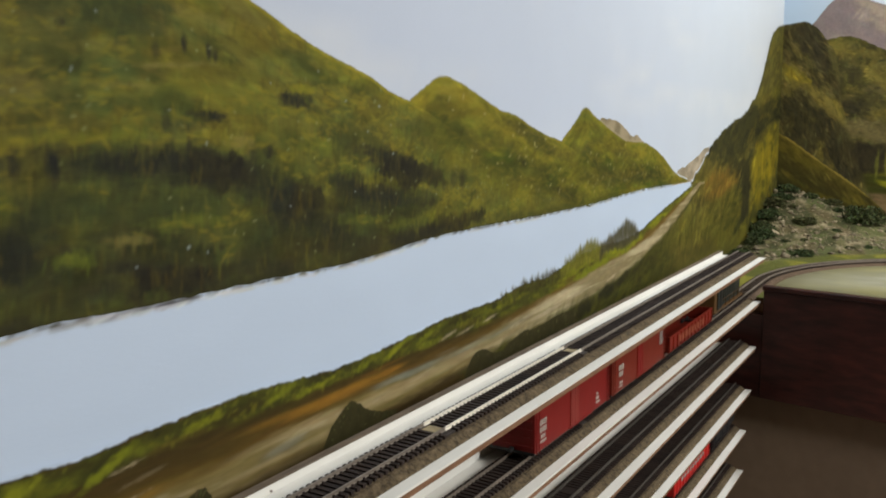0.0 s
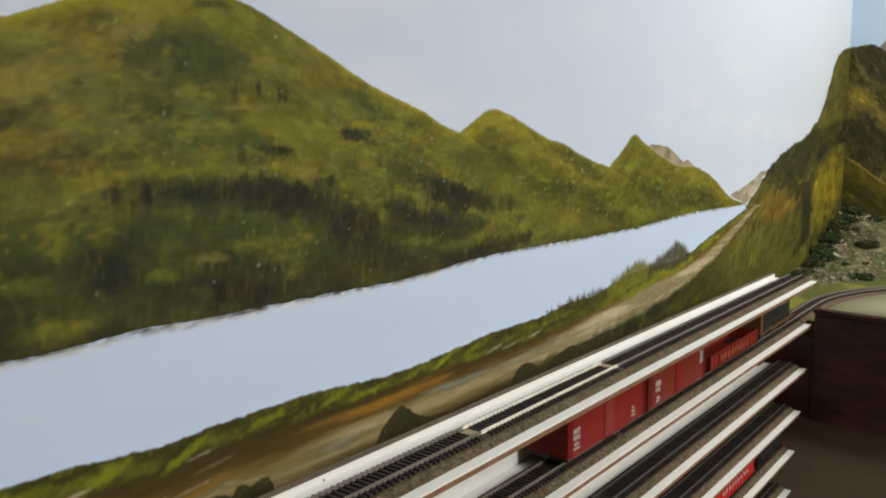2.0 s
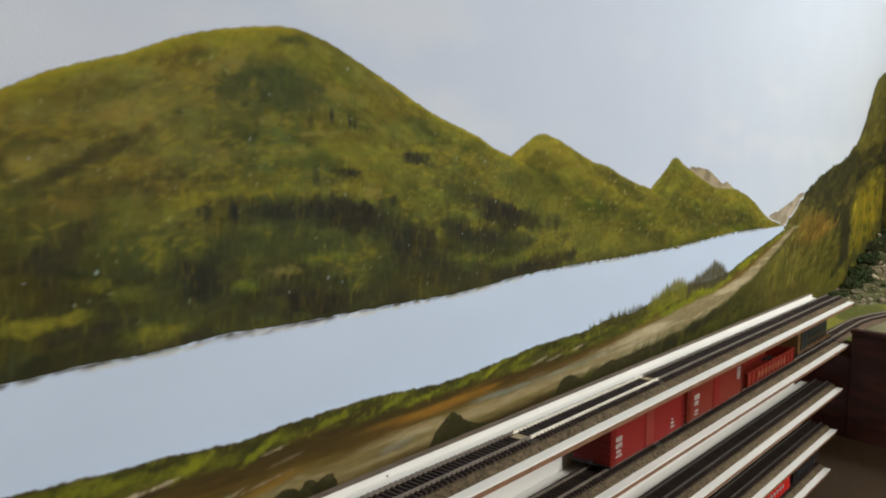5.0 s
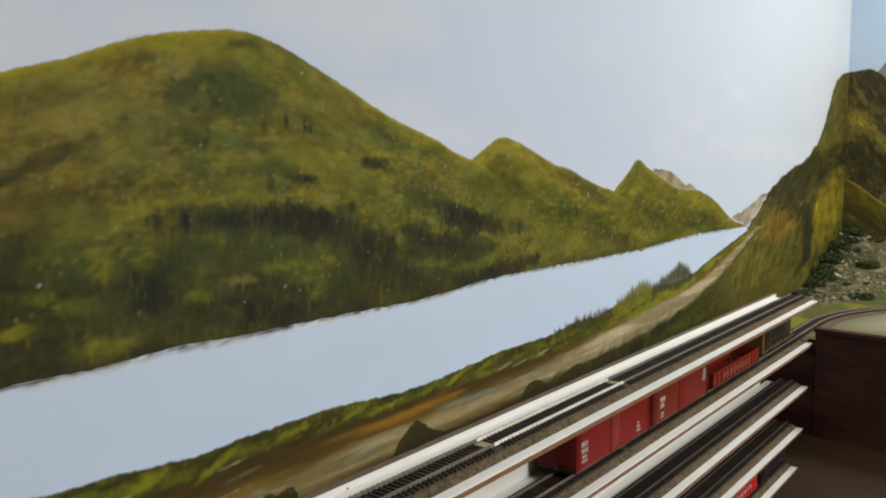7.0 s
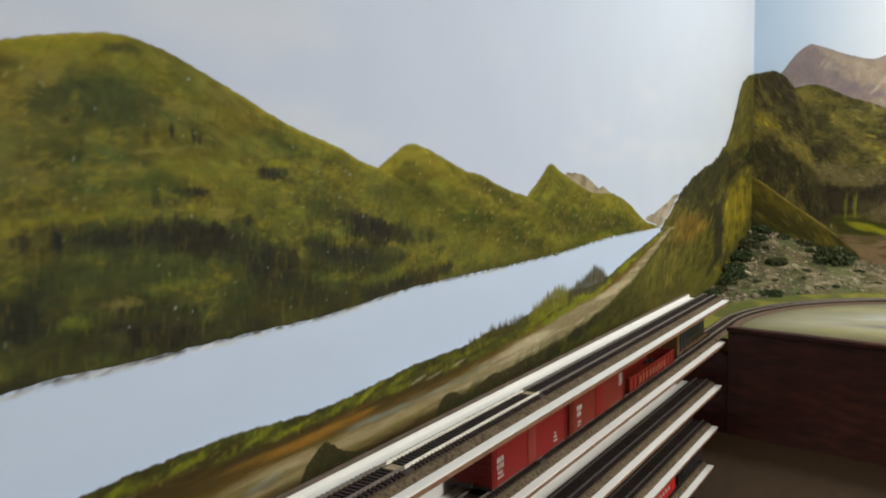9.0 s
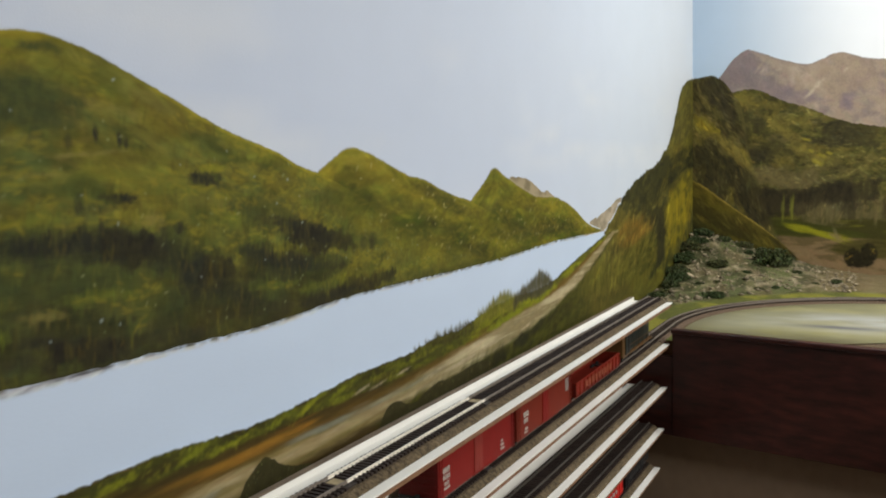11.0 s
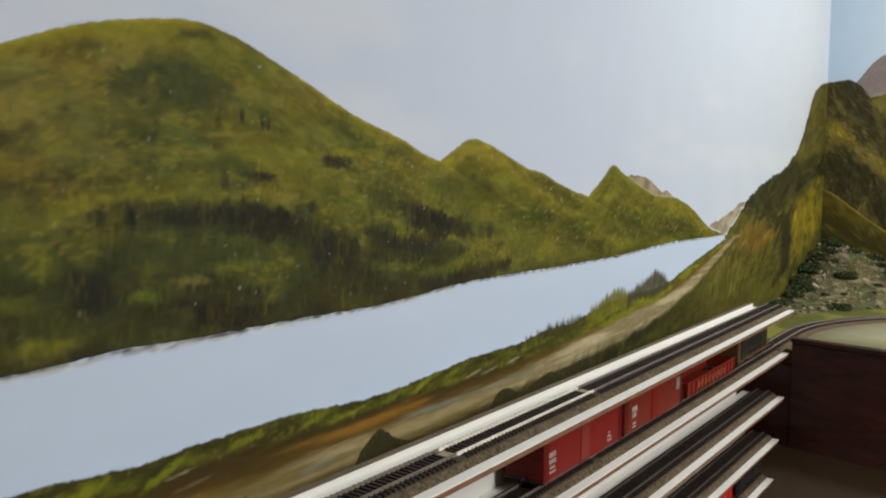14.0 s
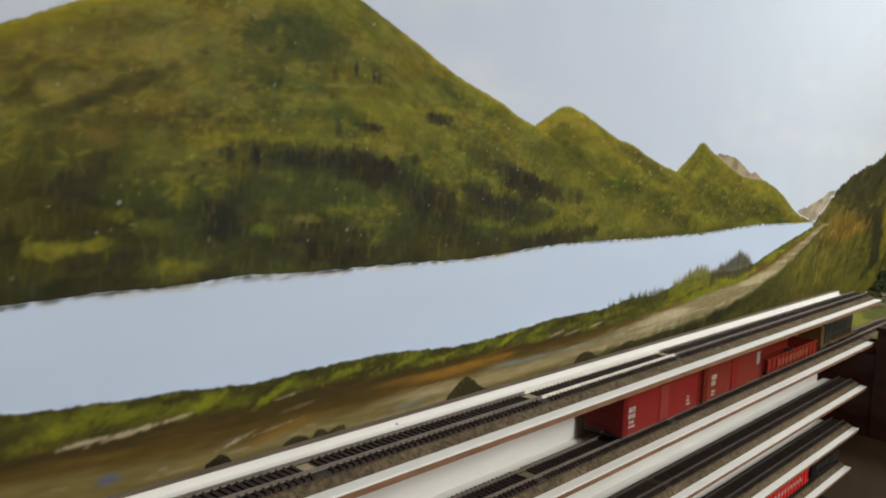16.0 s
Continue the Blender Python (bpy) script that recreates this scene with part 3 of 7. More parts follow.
def big_hill(u, v):
    """The underpainting: brown-olive on the far slope, greener and darker towards the water, mottled all over."""
    h = hill1_top(u) - v
    a, b = fbm(u, h, 0.10, 0.02, 4, 3), fbm(u + 0.6 * v, v, 0.05, 0.022, 4, 4)
    col = mix(np.array(lin(82, 83, 37)), np.array(lin(105, 102, 37)), step(a, 0.40, 0.64))
    col = mix(col, np.array(lin(73, 80, 36)), step(b, 0.46, 0.66) * 0.75)
    brown = step(-1.80 - u + 0.25 * (v - 0.19), -0.05, 0.08) * step(v, 0.15, 0.2)
    col = mix(col, mix(np.array(lin(82, 76, 37)), np.array(lin(107, 98, 47)), step(fbm(u, v - 0.35 * u, 0.03, 0.010, 4, 23), 0.35, 0.65)), brown * 0.8)
    low = step(0.185 - v, 0, 0.05) * step(-1.42 - u, 0, 0.12)
    col = mix(col, mix(np.array(lin(46, 47, 28)), np.array(lin(72, 72, 31)), step(fbm(u, v, 0.03, 0.014, 4, 24), 0.4, 0.68)), low * 0.9)
    col = col * np.exp(1.5 * (fbm(u, h, 0.022, 0.008, 4, 33) - 0.5) + 1.0 * (fbm(u, v, 0.007, 0.007, 3, 34) - 0.5))[..., None]
    col = mix(col, np.array(lin(120, 111, 45)), step(fbm(u, h, 0.03, 0.007, 4, 35), 0.58, 0.75) * 0.5 * (1 - 0.85 * low))
    hue = fbm(u, v, 0.035, 0.014, 4, 36) - 0.5 + 0.7 * (fbm(u, v, 0.006, 0.010, 3, 37) - 0.5)
    # last factor: shade falling over the far left, multiplied into the pigment
    col = col * (1 + hue[..., None] * np.array([0.55, 0.05, -0.35])) * (1 - 0.22 * step(-1.84 - u, 0, 0.08))[..., None]
    edge = np.exp(-np.maximum(h, 0) / 0.007)
    col = mix(col, np.array(lin(134, 124, 30)), edge * (0.9 - 0.45 * step(u, -1.77, -1.73)))
    return mix(col, np.array(lin(50, 48, 30)), np.exp(-np.maximum(v - shore(u), 0) / 0.005) * 0.75)


def sky_north(u, v):
    # paler towards the corner: the lamp's brightening there is put into the sky colour
    c = mix(SKY_N, SKY_N2, step(u, -1.7, -0.1) * 0.8 + 0.25 * (fbm(u, v, 0.4, 0.15, 3, 31) - 0.5))
    c = mix(c, np.array(lin(214, 220, 227)), step(u, -0.5, 0.0) * 0.9)
    c = mix(c, np.array(lin(212, 216, 220)), step(fbm(u, v, 0.22, 0.05, 4, 32), 0.5, 0.75) * np.exp(-(((v - 0.27) / 0.09) ** 2)) * 0.5)
    return c


def lake_colour(u, v):
    return mix(LAKE, LAKE * 1.03, fbm(u, v, 0.5, 0.1, 2, 33))


CLIFF_DARK = [(-0.347, 0.166, 0.125, 0.0346, -0.03, 0.9), (-0.417, 0.137, 0.089, 0.0223, -0.05, 0.8), (-0.202, 0.206, 0.102, 0.0158, 0.07, 0.6), (-0.314, 0.067, 0.039, 0.0616, -0.08, 1), (-0.45, 0.115, 0.125, 0.0204, -0.25, 0.8), (-0.023, 0.235, 0.075, 0.0159, 0, 0.8), (-0.012, 0.271, 0.025, 0.0453, 0.02, 0.5), (-0.565, 0.15, 0.065, 0.0119, 0.12, 0.7), (-0.151, 0.028, 0.033, 0.0433, -0.13, 0.4), (-0.668, 0.062, 0.051, 0.0102, 0.15, 0.4), (-0.054, 0.053, 0.043, 0.04, -0.08, 0.6), (-0.49, 0.173, 0.06, 0.0117, 0.16, 0.6), (0.031, 0.115, 0.026, 0.0413, -0.05, 0.4)]
CLIFF_LIT = [(-0.103, 0.137, 0.07, 0.0388, -0.07, 0.8), (-0.184, 0.076, 0.077, 0.045, -0.11, 1), (-0.24, 0.012, 0.052, 0.0367, -0.14, 0.9), (-0.014, 0.144, 0.025, 0.0332, 0, 0.9), (-0.06, 0.264, 0.048, 0.0339, -0.02, 0.6), (-0.014, 0.331, 0.031, 0.0449, 0.04, 0.5), (-0.085, 0.347, 0.046, 0.0434, 0.02, 0.5), (-0.294, -0.03, 0.092, 0.0216, -0.13, 0.7), (-0.49, 0.022, 0.135, 0.0405, -0.01, 0.5), (-0.602, 0.004, 0.165, 0.0199, -0.02, 0.5), (-0.731, 0.04, 0.048, 0.0124, 0.14, 0.5)]


def cliff_colour(u, v):
    a, b = fbm(u + 1.5 * v, v, 0.16, 0.03, 4, 51), fbm(u - 1.2 * v, v, 0.12, 0.014, 4, 52)
    col = mix(np.array(lin(84, 80, 34)), np.array(lin(64, 63, 30)), step(a, 0.42, 0.62))
    col = mix(col, np.array(lin(92, 83, 32)), step(b, 0.5, 0.68) * 0.7)
    return mix(col, np.array(lin(80, 77, 28)), step(0.075 - v, 0, 0.06) * 0.75)


def bank_colour(u, v):
    wob = 0.004 * (fbm(u, v, 0.03, 0.01, 3, 41) - 0.5)
    w = v + wob
    bl, nr, rt, rl = bank_low(u), near(u), road_top(u), road_low(u)
    deep = np.clip((v - bl) / np.maximum(nr - bl, 0.004), 0, 1)
    grass = mix(np.array(lin(64, 64, 24)), np.array(lin(92, 94, 26)), step(fbm(u, v, 0.022, 0.006, 4, 42), 0.40, 0.66))
    grass = mix(grass, np.array(lin(44, 44, 19)), step(fbm(u, v, 0.016, 0.007, 4, 43), 0.52, 0.72) * 0.8)
    grass = mix(grass, np.array(lin(84, 70, 28)), step(fbm(u, v, 0.05, 0.006, 3, 40), 0.52, 0.70) * step(1 - deep, 0.35, 0.9) * 0.8)
    grass = mix(grass, np.array(lin(138, 140, 24)), step(u, -1.3, -1.1) * step(fbm(u, v, 0.04, 0.006, 3, 44), 0.35, 0.6) * step(1 - deep, 0.1, 0.5) * 0.8)
    depth = np.clip((bl - v) / np.maximum(bl - rt, 0.004), 0, 1)
    soil = mix(np.array(lin(58, 47, 21)), np.array(lin(84, 66, 27)), step(depth + 0.7 * (fbm(u, v, 0.10, 0.005, 3, 45) - 0.5), 0.15, 0.8))
    soil = mix(soil, np.array(lin(112, 88, 38)), step(u, -1.4, -1.2) * 0.6)
    road = mix(np.array(lin(112, 98, 56)), np.array(lin(146, 130, 92)), step(fbm(u, v, 0.14, 0.005, 4, 46), 0.40, 0.65) * step(u, -1.95, -1.6))
    road = mix(road, mix(np.array(lin(130, 118, 84)), np.array(lin(178, 166, 132)), step(fbm(u, v, 0.16, 0.005, 3, 49), 0.38, 0.66)), step(u, -1.45, -1.2) * 0.85)
    verge = mix(np.array(lin(58, 45, 20)), np.array(lin(92, 72, 34)), step(fbm(u, v, 0.05, 0.008, 3, 47), 0.5, 0.8))
    verge = mix(verge, mix(cliff_colour(u, v), np.array(lin(48, 42, 18)), step(rl - 0.004 - v, 0, 0.012) * step(-0.86 - u, -0.2, 0.15) * 0.8), step(u, -1.5, -1.1))
    thin = np.clip((rt - rl) / 0.02, 0.15, 1)
    col = mix(soil, grass, step(w, bl - 0.0015, bl + 0.0015))
    col = mix(col, road, step(rt - w, -0.003 * thin, 0.004 * thin))
    return mix(col, verge, step(rl - w, -0.004 * thin, 0.004 * thin))


# on the bank: middle, half sizes, turn, strength
BANK_BRIGHT = [(-1.527, 0.0155, 0.014, 0.0028, 0.35, 1), (-1.568, 0.013, 0.012, 0.0022, 0.2, 0.7), (-1.62, 0.0125, 0.020, 0.0020, 0.1, 0.8), (-1.654, 0.018, 0.016, 0.0022, 0.2, 0.6), (-1.726, 0.018, 0.020, 0.0025, 0.1, 0.7), (-1.79, 0.0145, 0.016, 0.0028, 0.4, 0.9), (-1.845, 0.018, 0.016, 0.0035, 0.3, 0.9), (-1.90, 0.021, 0.022, 0.0030, 0.0, 0.6), (-1.945, 0.019, 0.018, 0.0040, 0.2, 0.7), (-1.10, 0.0215, 0.070, 0.0045, 0.08, 1), (-0.99, 0.030, 0.045, 0.0045, 0.12, 0.9), (-1.48, 0.017, 0.014, 0.0020, 0.2, 0.6), (-1.33, 0.019, 0.030, 0.0022, 0.05, 0.5)]
BANK_SHADE = [(-1.868, 0.0235, 0.020, 0.0022, 0.2, 0.9), (-1.81, 0.0205, 0.018, 0.0020, -0.1, 0.7), (-1.765, 0.022, 0.022, 0.0022, 0.0, 0.8), (-1.69, 0.0165, 0.026, 0.0030, 0.1, 0.8), (-1.60, 0.0175, 0.022, 0.0016, 0.0, 0.7), (-1.49, 0.0205, 0.026, 0.0022, 0.2, 0.9), (-1.42, 0.0215, 0.030, 0.0026, 0.0, 0.7), (-1.25, 0.0245, 0.050, 0.0030, 0.0, 0.8), (-1.36, 0.0130, 0.040, 0.0022, 0.0, 0.6)]
BANK_PALE = [(-1.925, 0.0095, 0.018, 0.0014, 0.05, 1), (-1.895, 0.0098, 0.018, 0.0013, 0.1, 1), (-1.868, 0.0118, 0.010, 0.0010, 0.1, 0.8), (-1.780, 0.0100, 0.009, 0.0009, 0.1, 0.6), (-1.443, 0.0105, 0.013, 0.0012, 0.15, 0.55), (-1.412, 0.0085, 0.015, 0.0014, 0.1, 0.55), (-1.368, 0.0108, 0.010, 0.0010, 0.1, 0.7), (-1.77, 0.0005, 0.014, 0.0010, 0.1, 0.2), (-1.825, -0.0135, 0.012, 0.0010, 0.25, 0.6), (-1.79, -0.0105, 0.018, 0.0009, 0.1, 0.5), (-1.22, -0.007, 0.06, 0.0020, 0.05, 0.6), (-1.05, -0.0015, 0.016, 0.0016, 0.15, 1)]
BANK_RUST = [(-1.66, 0.0005, 0.026, 0.0024, 0.0, 0.5), (-1.62, -0.001, 0.030, 0.0030, 0.03, 0.8), (-1.578, -0.0005, 0.034, 0.0034, 0.05, 1), (-1.535, 0.001, 0.026, 0.0024, 0.05, 0.8), (-1.78, -0.0135, 0.026, 0.0022, 0.1, 0.5)]
BANK_GREY = [(-1.53, -0.0075, 0.024, 0.0022, 0.0, 0.8), (-1.48, -0.0085, 0.036, 0.0026, 0.0, 1), (-1.40, -0.0085, 0.040, 0.0022, 0.0, 0.9), (-1.32, -0.006, 0.040, 0.0022, 0.05, 0.7), (-1.655, -0.020, 0.018, 0.0030, 0.1, 0.6), (-1.825, -0.0115, 0.014, 0.0014, 0.2, 0.7)]


# the sheets, dabbed wet in wet
hill_sheet = Canvas(-2.7, -1.1, 0.08, 0.31, 0.0009, big_hill)
slope_of = lambda top, u: np.arctan((top(u + 0.01) - top(u - 0.01)) / 0.02)
lie = lambda u, v: slope_of(hill1_top, u) * step(v, 0.14, 0.26)
u, v = scatter(2600, -2.05, -1.13, shore, hill1_top, 101)
hill_sheet.smear(u, v, 0.13, 0.020, 0.005, lie(u, v), 0.6, 101, 0.25, 0.006)
hill_sheet.wash(HILL_GREEN_SHADE, [lin(61, 68, 36), lin(54, 60, 34)], 171)
hill_sheet.wash(HILL_BROWN_SHADE, [lin(46, 44, 31), lin(41, 39, 31)], 191, (0.008, 0.004))
hill_sheet.wash(HILL_WOODS, [lin(40, 40, 32), lin(35, 36, 31)], 211, (0.003, 0.012))
hill_sheet.wash(HILL_STRAW, [lin(124, 114, 64), lin(117, 108, 51)], 231, (0.008, 0.004), 1.8)
hill_sheet.wash(HILL_GOLD, [lin(124, 122, 36), lin(115, 110, 36)], 251, (0.006, 0.005), 1.6)
hill_sheet.wash(HILL_LEAF, [lin(90, 101, 36), lin(103, 107, 38)], 271, (0.004, 0.006), 1.6)
u, v = scatter(5200, -2.05, -1.13, shore, hill1_top, 121)
hill_sheet.smear(u, v, 0.13, 0.010, 0.0032, lie(u, v) + 0.1, 0.4, 121, 0.45)
u, v = scatter(3000, -2.0, -1.3, shore, lambda u: np.minimum(hill1_top(u) - 0.02, 0.2), 125)
hill_sheet.smear(u, v, 0.16, 0.010, 0.0026, 1.5, 0.5, 125, 0.14)
for k, corners in enumerate(([(-1.768, 0.102), (-1.762, 0.117), (-1.737, 0.116), (-1.710, 0.108), (-1.717, 0.098), (-1.746, 0.099)], [(-1.484, 0.105), (-1.468, 0.117), (-1.425, 0.116), (-1.377, 0.114), (-1.384, 0.106), (-1.437, 0.102)], [(-1.723, 0.161), (-1.719, 0.180), (-1.684, 0.175), (-1.676, 0.158), (-1.699, 0.156)], [(-1.643, 0.138), (-1.638, 0.158), (-1.607, 0.155), (-1.601, 0.137)], [(-1.549, 0.157), (-1.535, 0.170), (-1.455, 0.160), (-1.445, 0.142), (-1.505, 0.145)])):
    hill_sheet.patch(corners, [lin(34, 31, 25), lin(46, 43, 28)], 1.0 if k == 0 else 0.8, 801 + k, 0.004, 0.009, 0.8, (0.006, 0.010))
u, v = scatter(1500, -2.05, -1.25, shore, lambda u: np.minimum(hill1_top(u) - 0.02, 0.215), 145)
keep = fbm(u, v, 0.03, 0.02, 3, 38) > 0.47
u, v = u[keep], v[keep]
hill_sheet.dabs(u, v, mix(hill_sheet(u, v) * 1.15, np.array(lin(128, 112, 30)), 0.35 * np.random.RandomState(2).rand(len(u))), 0.009, 0.0022, 1.5, 0.55, 146, 0.2)
hill_sheet.wash(HILL_DARK_STROKES, [lin(32, 33, 32), lin(37, 38, 33)], 291, (0.003, 0.012), 0.6)
u, v = scatter(5000, -2.05, -1.13, lambda u: shore(u) + 0.006, hill1_top, 141)
keep = (hill_sheet(u, v)[:, 1] > 0.072) & (fbm(u, v, 0.05, 0.02, 3, 29) > 0.48)
u, v = u[keep], v[keep]
hill_sheet.dabs(u, v, mix(hill_sheet(u, v), np.array(lin(142, 128, 40)), np.full(len(u), 0.55)), 0.007, 0.0022, lie(u, v), 0.6, 141, 0.35)
u, v = scatter(1700, -2.05, -1.13, lambda u: shore(u) + 0.01, hill1_top, 142)
keep = fbm(u, v, 0.04, 0.02, 3, 30) > 0.48
u, v = u[keep], v[keep]
hill_sheet.dabs(u, v, hill_sheet(u, v) * 0.66, 0.007, 0.0024, 1.3, 0.55, 142, 0.5)
u, v = scatter(170, -2.05, -1.16, lambda u: shore(u) + 0.01, hill1_top, 103)
hill_sheet.dabs(u, v, mix(hill_sheet(u, v), np.array(lin(159, 163, 117)), np.full(len(u), 0.5)), 0.0030, 0.0016, 0.6, 0.65, 103, 0.6)
u, v = scatter(26, -2.0, -1.3, lambda u: shore(u) + 0.02, hill1_top, 110)
hill_sheet.dabs(u, v, np.tile(np.array(lin(155, 168, 169)), (len(u), 1)), 0.0022, 0.0014, 0.9, 0.75, 110)
u = np.concatenate([-2.0 + 0.24 * np.random.RandomState(5).rand(160), -1.68 + 0.2 * np.random.RandomState(6).rand(110)])
hill_sheet.dabs(u, hill1_top(u) - 0.0012, toned(np.tile(np.array(lin(142, 132, 42)), (len(u), 1)), 0.12, 6), 0.009, 0.0022, slope_of(hill1_top, u), 0.5, 6, 0.12)
second_sheet = Canvas(-1.56, -0.97, 0.09, 0.24, 0.0015, lambda u, v: mix(green_hill(u, v, hill2_top, 8, 0.9, 0.016, 0.09, (0.018, 0.010)), OLIVE_DARK, np.exp(-np.maximum(v - shore(u), 0) / 0.008) * 0.5))
u, v = scatter(2500, -1.55, -0.98, shore, hill2_top, 104)
second_sheet.dabs(u, v, toned(second_sheet(u, v), 0.28, 4), 0.014, 0.0048, slope_of(hill2_top, u) + 0.3, 0.5, 4)
u, v = scatter(500, -1.55, -0.98, lambda u: shore(u) + 0.01, hill2_top, 105)
second_sheet.wash([(-1.44, 0.222, 0.03, 0.006, -0.1, 0.6), (-1.39, 0.205, 0.05, 0.008, -0.25, 0.5), (-1.30, 0.185, 0.05, 0.006, -0.2, 0.4), (-1.25, 0.150, 0.05, 0.010, 0.0, 0.4)], [lin(118, 108, 38), lin(108, 102, 34)], 431)
second_sheet.wash([(-1.27, 0.183, 0.05, 0.006, -0.22, 0.6), (-1.20, 0.160, 0.06, 0.006, -0.15, 0.6), (-1.36, 0.178, 0.06, 0.008, -0.1, 0.4), (-1.25, 0.112, 0.10, 0.006, 0.0, 0.6)], [lin(64, 64, 29), lin(70, 68, 28)], 451)
third_sheet = Canvas(-1.27, -0.71, 0.09, 0.22, 0.0018, lambda u, v: green_hill(u, v, hill3_top, 13, 1.0, 0.016, 0.12, (0.025, 0.010)))
u, v = scatter(1600, -1.24, -0.72, shore, hill3_top, 106)
third_sheet.dabs(u, v, toned(third_sheet(u, v), 0.32, 6), 0.020, 0.0050, slope_of(hill3_top, u), 0.5, 6)
u, v = scatter(300, -1.2, -0.75, lambda u: shore(u) + 0.01, hill3_top, 107)
third_sheet.wash([(-1.12, 0.197, 0.02, 0.008, 0.5, 0.5), (-1.06, 0.172, 0.04, 0.008, -0.2, 0.6), (-0.95, 0.150, 0.06, 0.006, -0.1, 0.5)], [lin(120, 112, 34), lin(108, 102, 32)], 461)
third_sheet.wash([(-1.00, 0.155, 0.06, 0.006, -0.1, 0.5), (-1.05, 0.125, 0.08, 0.008, 0.0, 0.5), (-0.90, 0.120, 0.06, 0.006, 0.0, 0.5), (-1.15, 0.165, 0.04, 0.006, 0.1, 0.5)], [lin(66, 66, 28), lin(60, 58, 28)], 471)


for sheet, seed in ((second_sheet, 821), (third_sheet, 823)):
    uu, vv = np.meshgrid(sheet.u0 + sheet.cell * np.arange(sheet.nu), sheet.v0 + sheet.cell * np.arange(sheet.nv), indexing="ij")
    hue = fbm(uu, vv, 0.05, 0.012, 4, seed) - 0.5
    sheet.sheet *= np.exp(0.9 * (fbm(uu, vv, 0.06, 0.010, 4, seed + 1) - 0.5))[..., None] * (1 + hue[..., None] * np.array([0.45, 0.1, -0.3]))

for sheet, top, u0, u1, n, seed in ((second_sheet, hill2_top, -1.52, -1.0, 700, 142), (third_sheet, hill3_top, -1.22, -0.74, 460, 143)):
    u, v = scatter(n, u0, u1, lambda u: shore(u) + 0.004, top, seed)
    sheet.dabs(u, v, mix(sheet(u, v), np.array(lin(146, 132, 46)), np.full(len(u), 0.5)), 0.012, 0.0022, slope_of(top, u) * 0.7 + 0.1, 0.5, seed, 0.3)
    u, v = scatter(n // 2, u0, u1, lambda u: shore(u) + 0.004, top, seed + 30)
    sheet.dabs(u, v, sheet(u, v) * 0.62, 0.014, 0.0032, slope_of(top, u) * 0.5, 0.5, seed + 30, 0.4)
    u, v = scatter(n // 8, u0, u1, lambda u: shore(u) + 0.01, top, seed + 60)
    sheet.dabs(u, v, np.tile(np.array(lin(170, 160, 108)), (len(u), 1)), 0.005, 0.0018, 0.5, 0.7, seed + 60, 0.5)
    rim = u0 + (u1 - u0) * np.random.RandomState(seed + 10).rand(n // 4)
    sheet.dabs(rim, top(rim) - 0.0012, toned(np.tile(np.array(lin(128, 118, 40)), (len(rim), 1)), 0.15, seed), 0.012, 0.0022, slope_of(top, rim), 0.5, seed + 20, 0.08)


def blend_into(front, back, top, u_from):
    """Let the front hill's far end melt into the hill behind it."""
    uu, vv = np.meshgrid(front.u0 + front.cell * np.arange(front.nu), front.v0 + front.cell * np.arange(front.nv), indexing="ij")
    f = step(uu, u_from, u_from + 0.06) * np.exp(-np.maximum(top(uu) - vv, 0) / 0.03) * 0.97
    front.sheet = mix(front.sheet.reshape(-1, 3), back(uu.ravel(), vv.ravel()), f.ravel()).reshape(front.sheet.shape)


for sheet in (hill_sheet, second_sheet, third_sheet):
    sheet.sheet *= np.array([0.99, 1.0, 0.90])
blend_into(second_sheet, third_sheet, hill2_top, -1.21)
blend_into(hill_sheet, second_sheet, hill1_top, -1.50)
cliff_sheet = Canvas(-0.95, 0.01, -0.15, 0.43, 0.0016, cliff_colour)
cliff_sheet.wash([(-0.505, 0.090, 0.090, 0.013, 0.0, 1.0), (-0.43, 0.085, 0.05, 0.010, -0.1, 0.6)], [lin(128, 96, 36), lin(116, 92, 34)], 321, (0.05, 0.008))
cliff_sheet.wash([(-0.09, 0.345, 0.05, 0.05, 0.3, 0.7), (-0.06, 0.26, 0.05, 0.03, 0.2, 0.6), (-0.20, 0.255, 0.05, 0.012, 0.5, 0.6)], [lin(96, 92, 44), lin(108, 102, 46)], 351, (0.04, 0.012))
cliff_sheet.wash(CLIFF_DARK, [lin(40, 42, 26), lin(48, 49, 28)], 301, (0.05, 0.010))
u, v = scatter(1300, -0.94, 0.0, lambda u: u * 0 - 0.05, cliff_top, 108)
cliff_sheet.smear(u, v, 0.28, 0.090, 0.010, 0.16, 0.5, 108, 0.3, 0.010)
cliff_sheet.wash(CLIFF_LIT, [lin(98, 92, 28), lin(90, 84, 29)], 331, (0.05, 0.010), 1.0)
u, v = scatter(1500, -0.94, 0.0, lambda u: u * 0 - 0.05, cliff_top, 118)
cliff_sheet.smear(u, v, 0.26, 0.055, 0.0065, 0.12, 0.45, 118, 0.35, 0.006)
cliff_sheet.patch([(-0.57, 0.150), (-0.44, 0.193), (-0.30, 0.217), (-0.13, 0.236), (0.007, 0.241), (0.008, 0.200), (-0.20, 0.175), (-0.33, 0.137), (-0.49, 0.113)], [lin(40, 41, 24), lin(56, 55, 28)], 0.95, 381, 0.008, 0.016, 0.35, (0.05, 0.012))
cliff_sheet.patch([(-0.60, 0.107), (-0.52, 0.108), (-0.39, 0.083), (-0.44, 0.066), (-0.57, 0.058), (-0.64, 0.072)], [lin(118, 90, 34), lin(102, 84, 32)], 0.85, 385, 0.008, 0.010, 0.35, (0.05, 0.012))
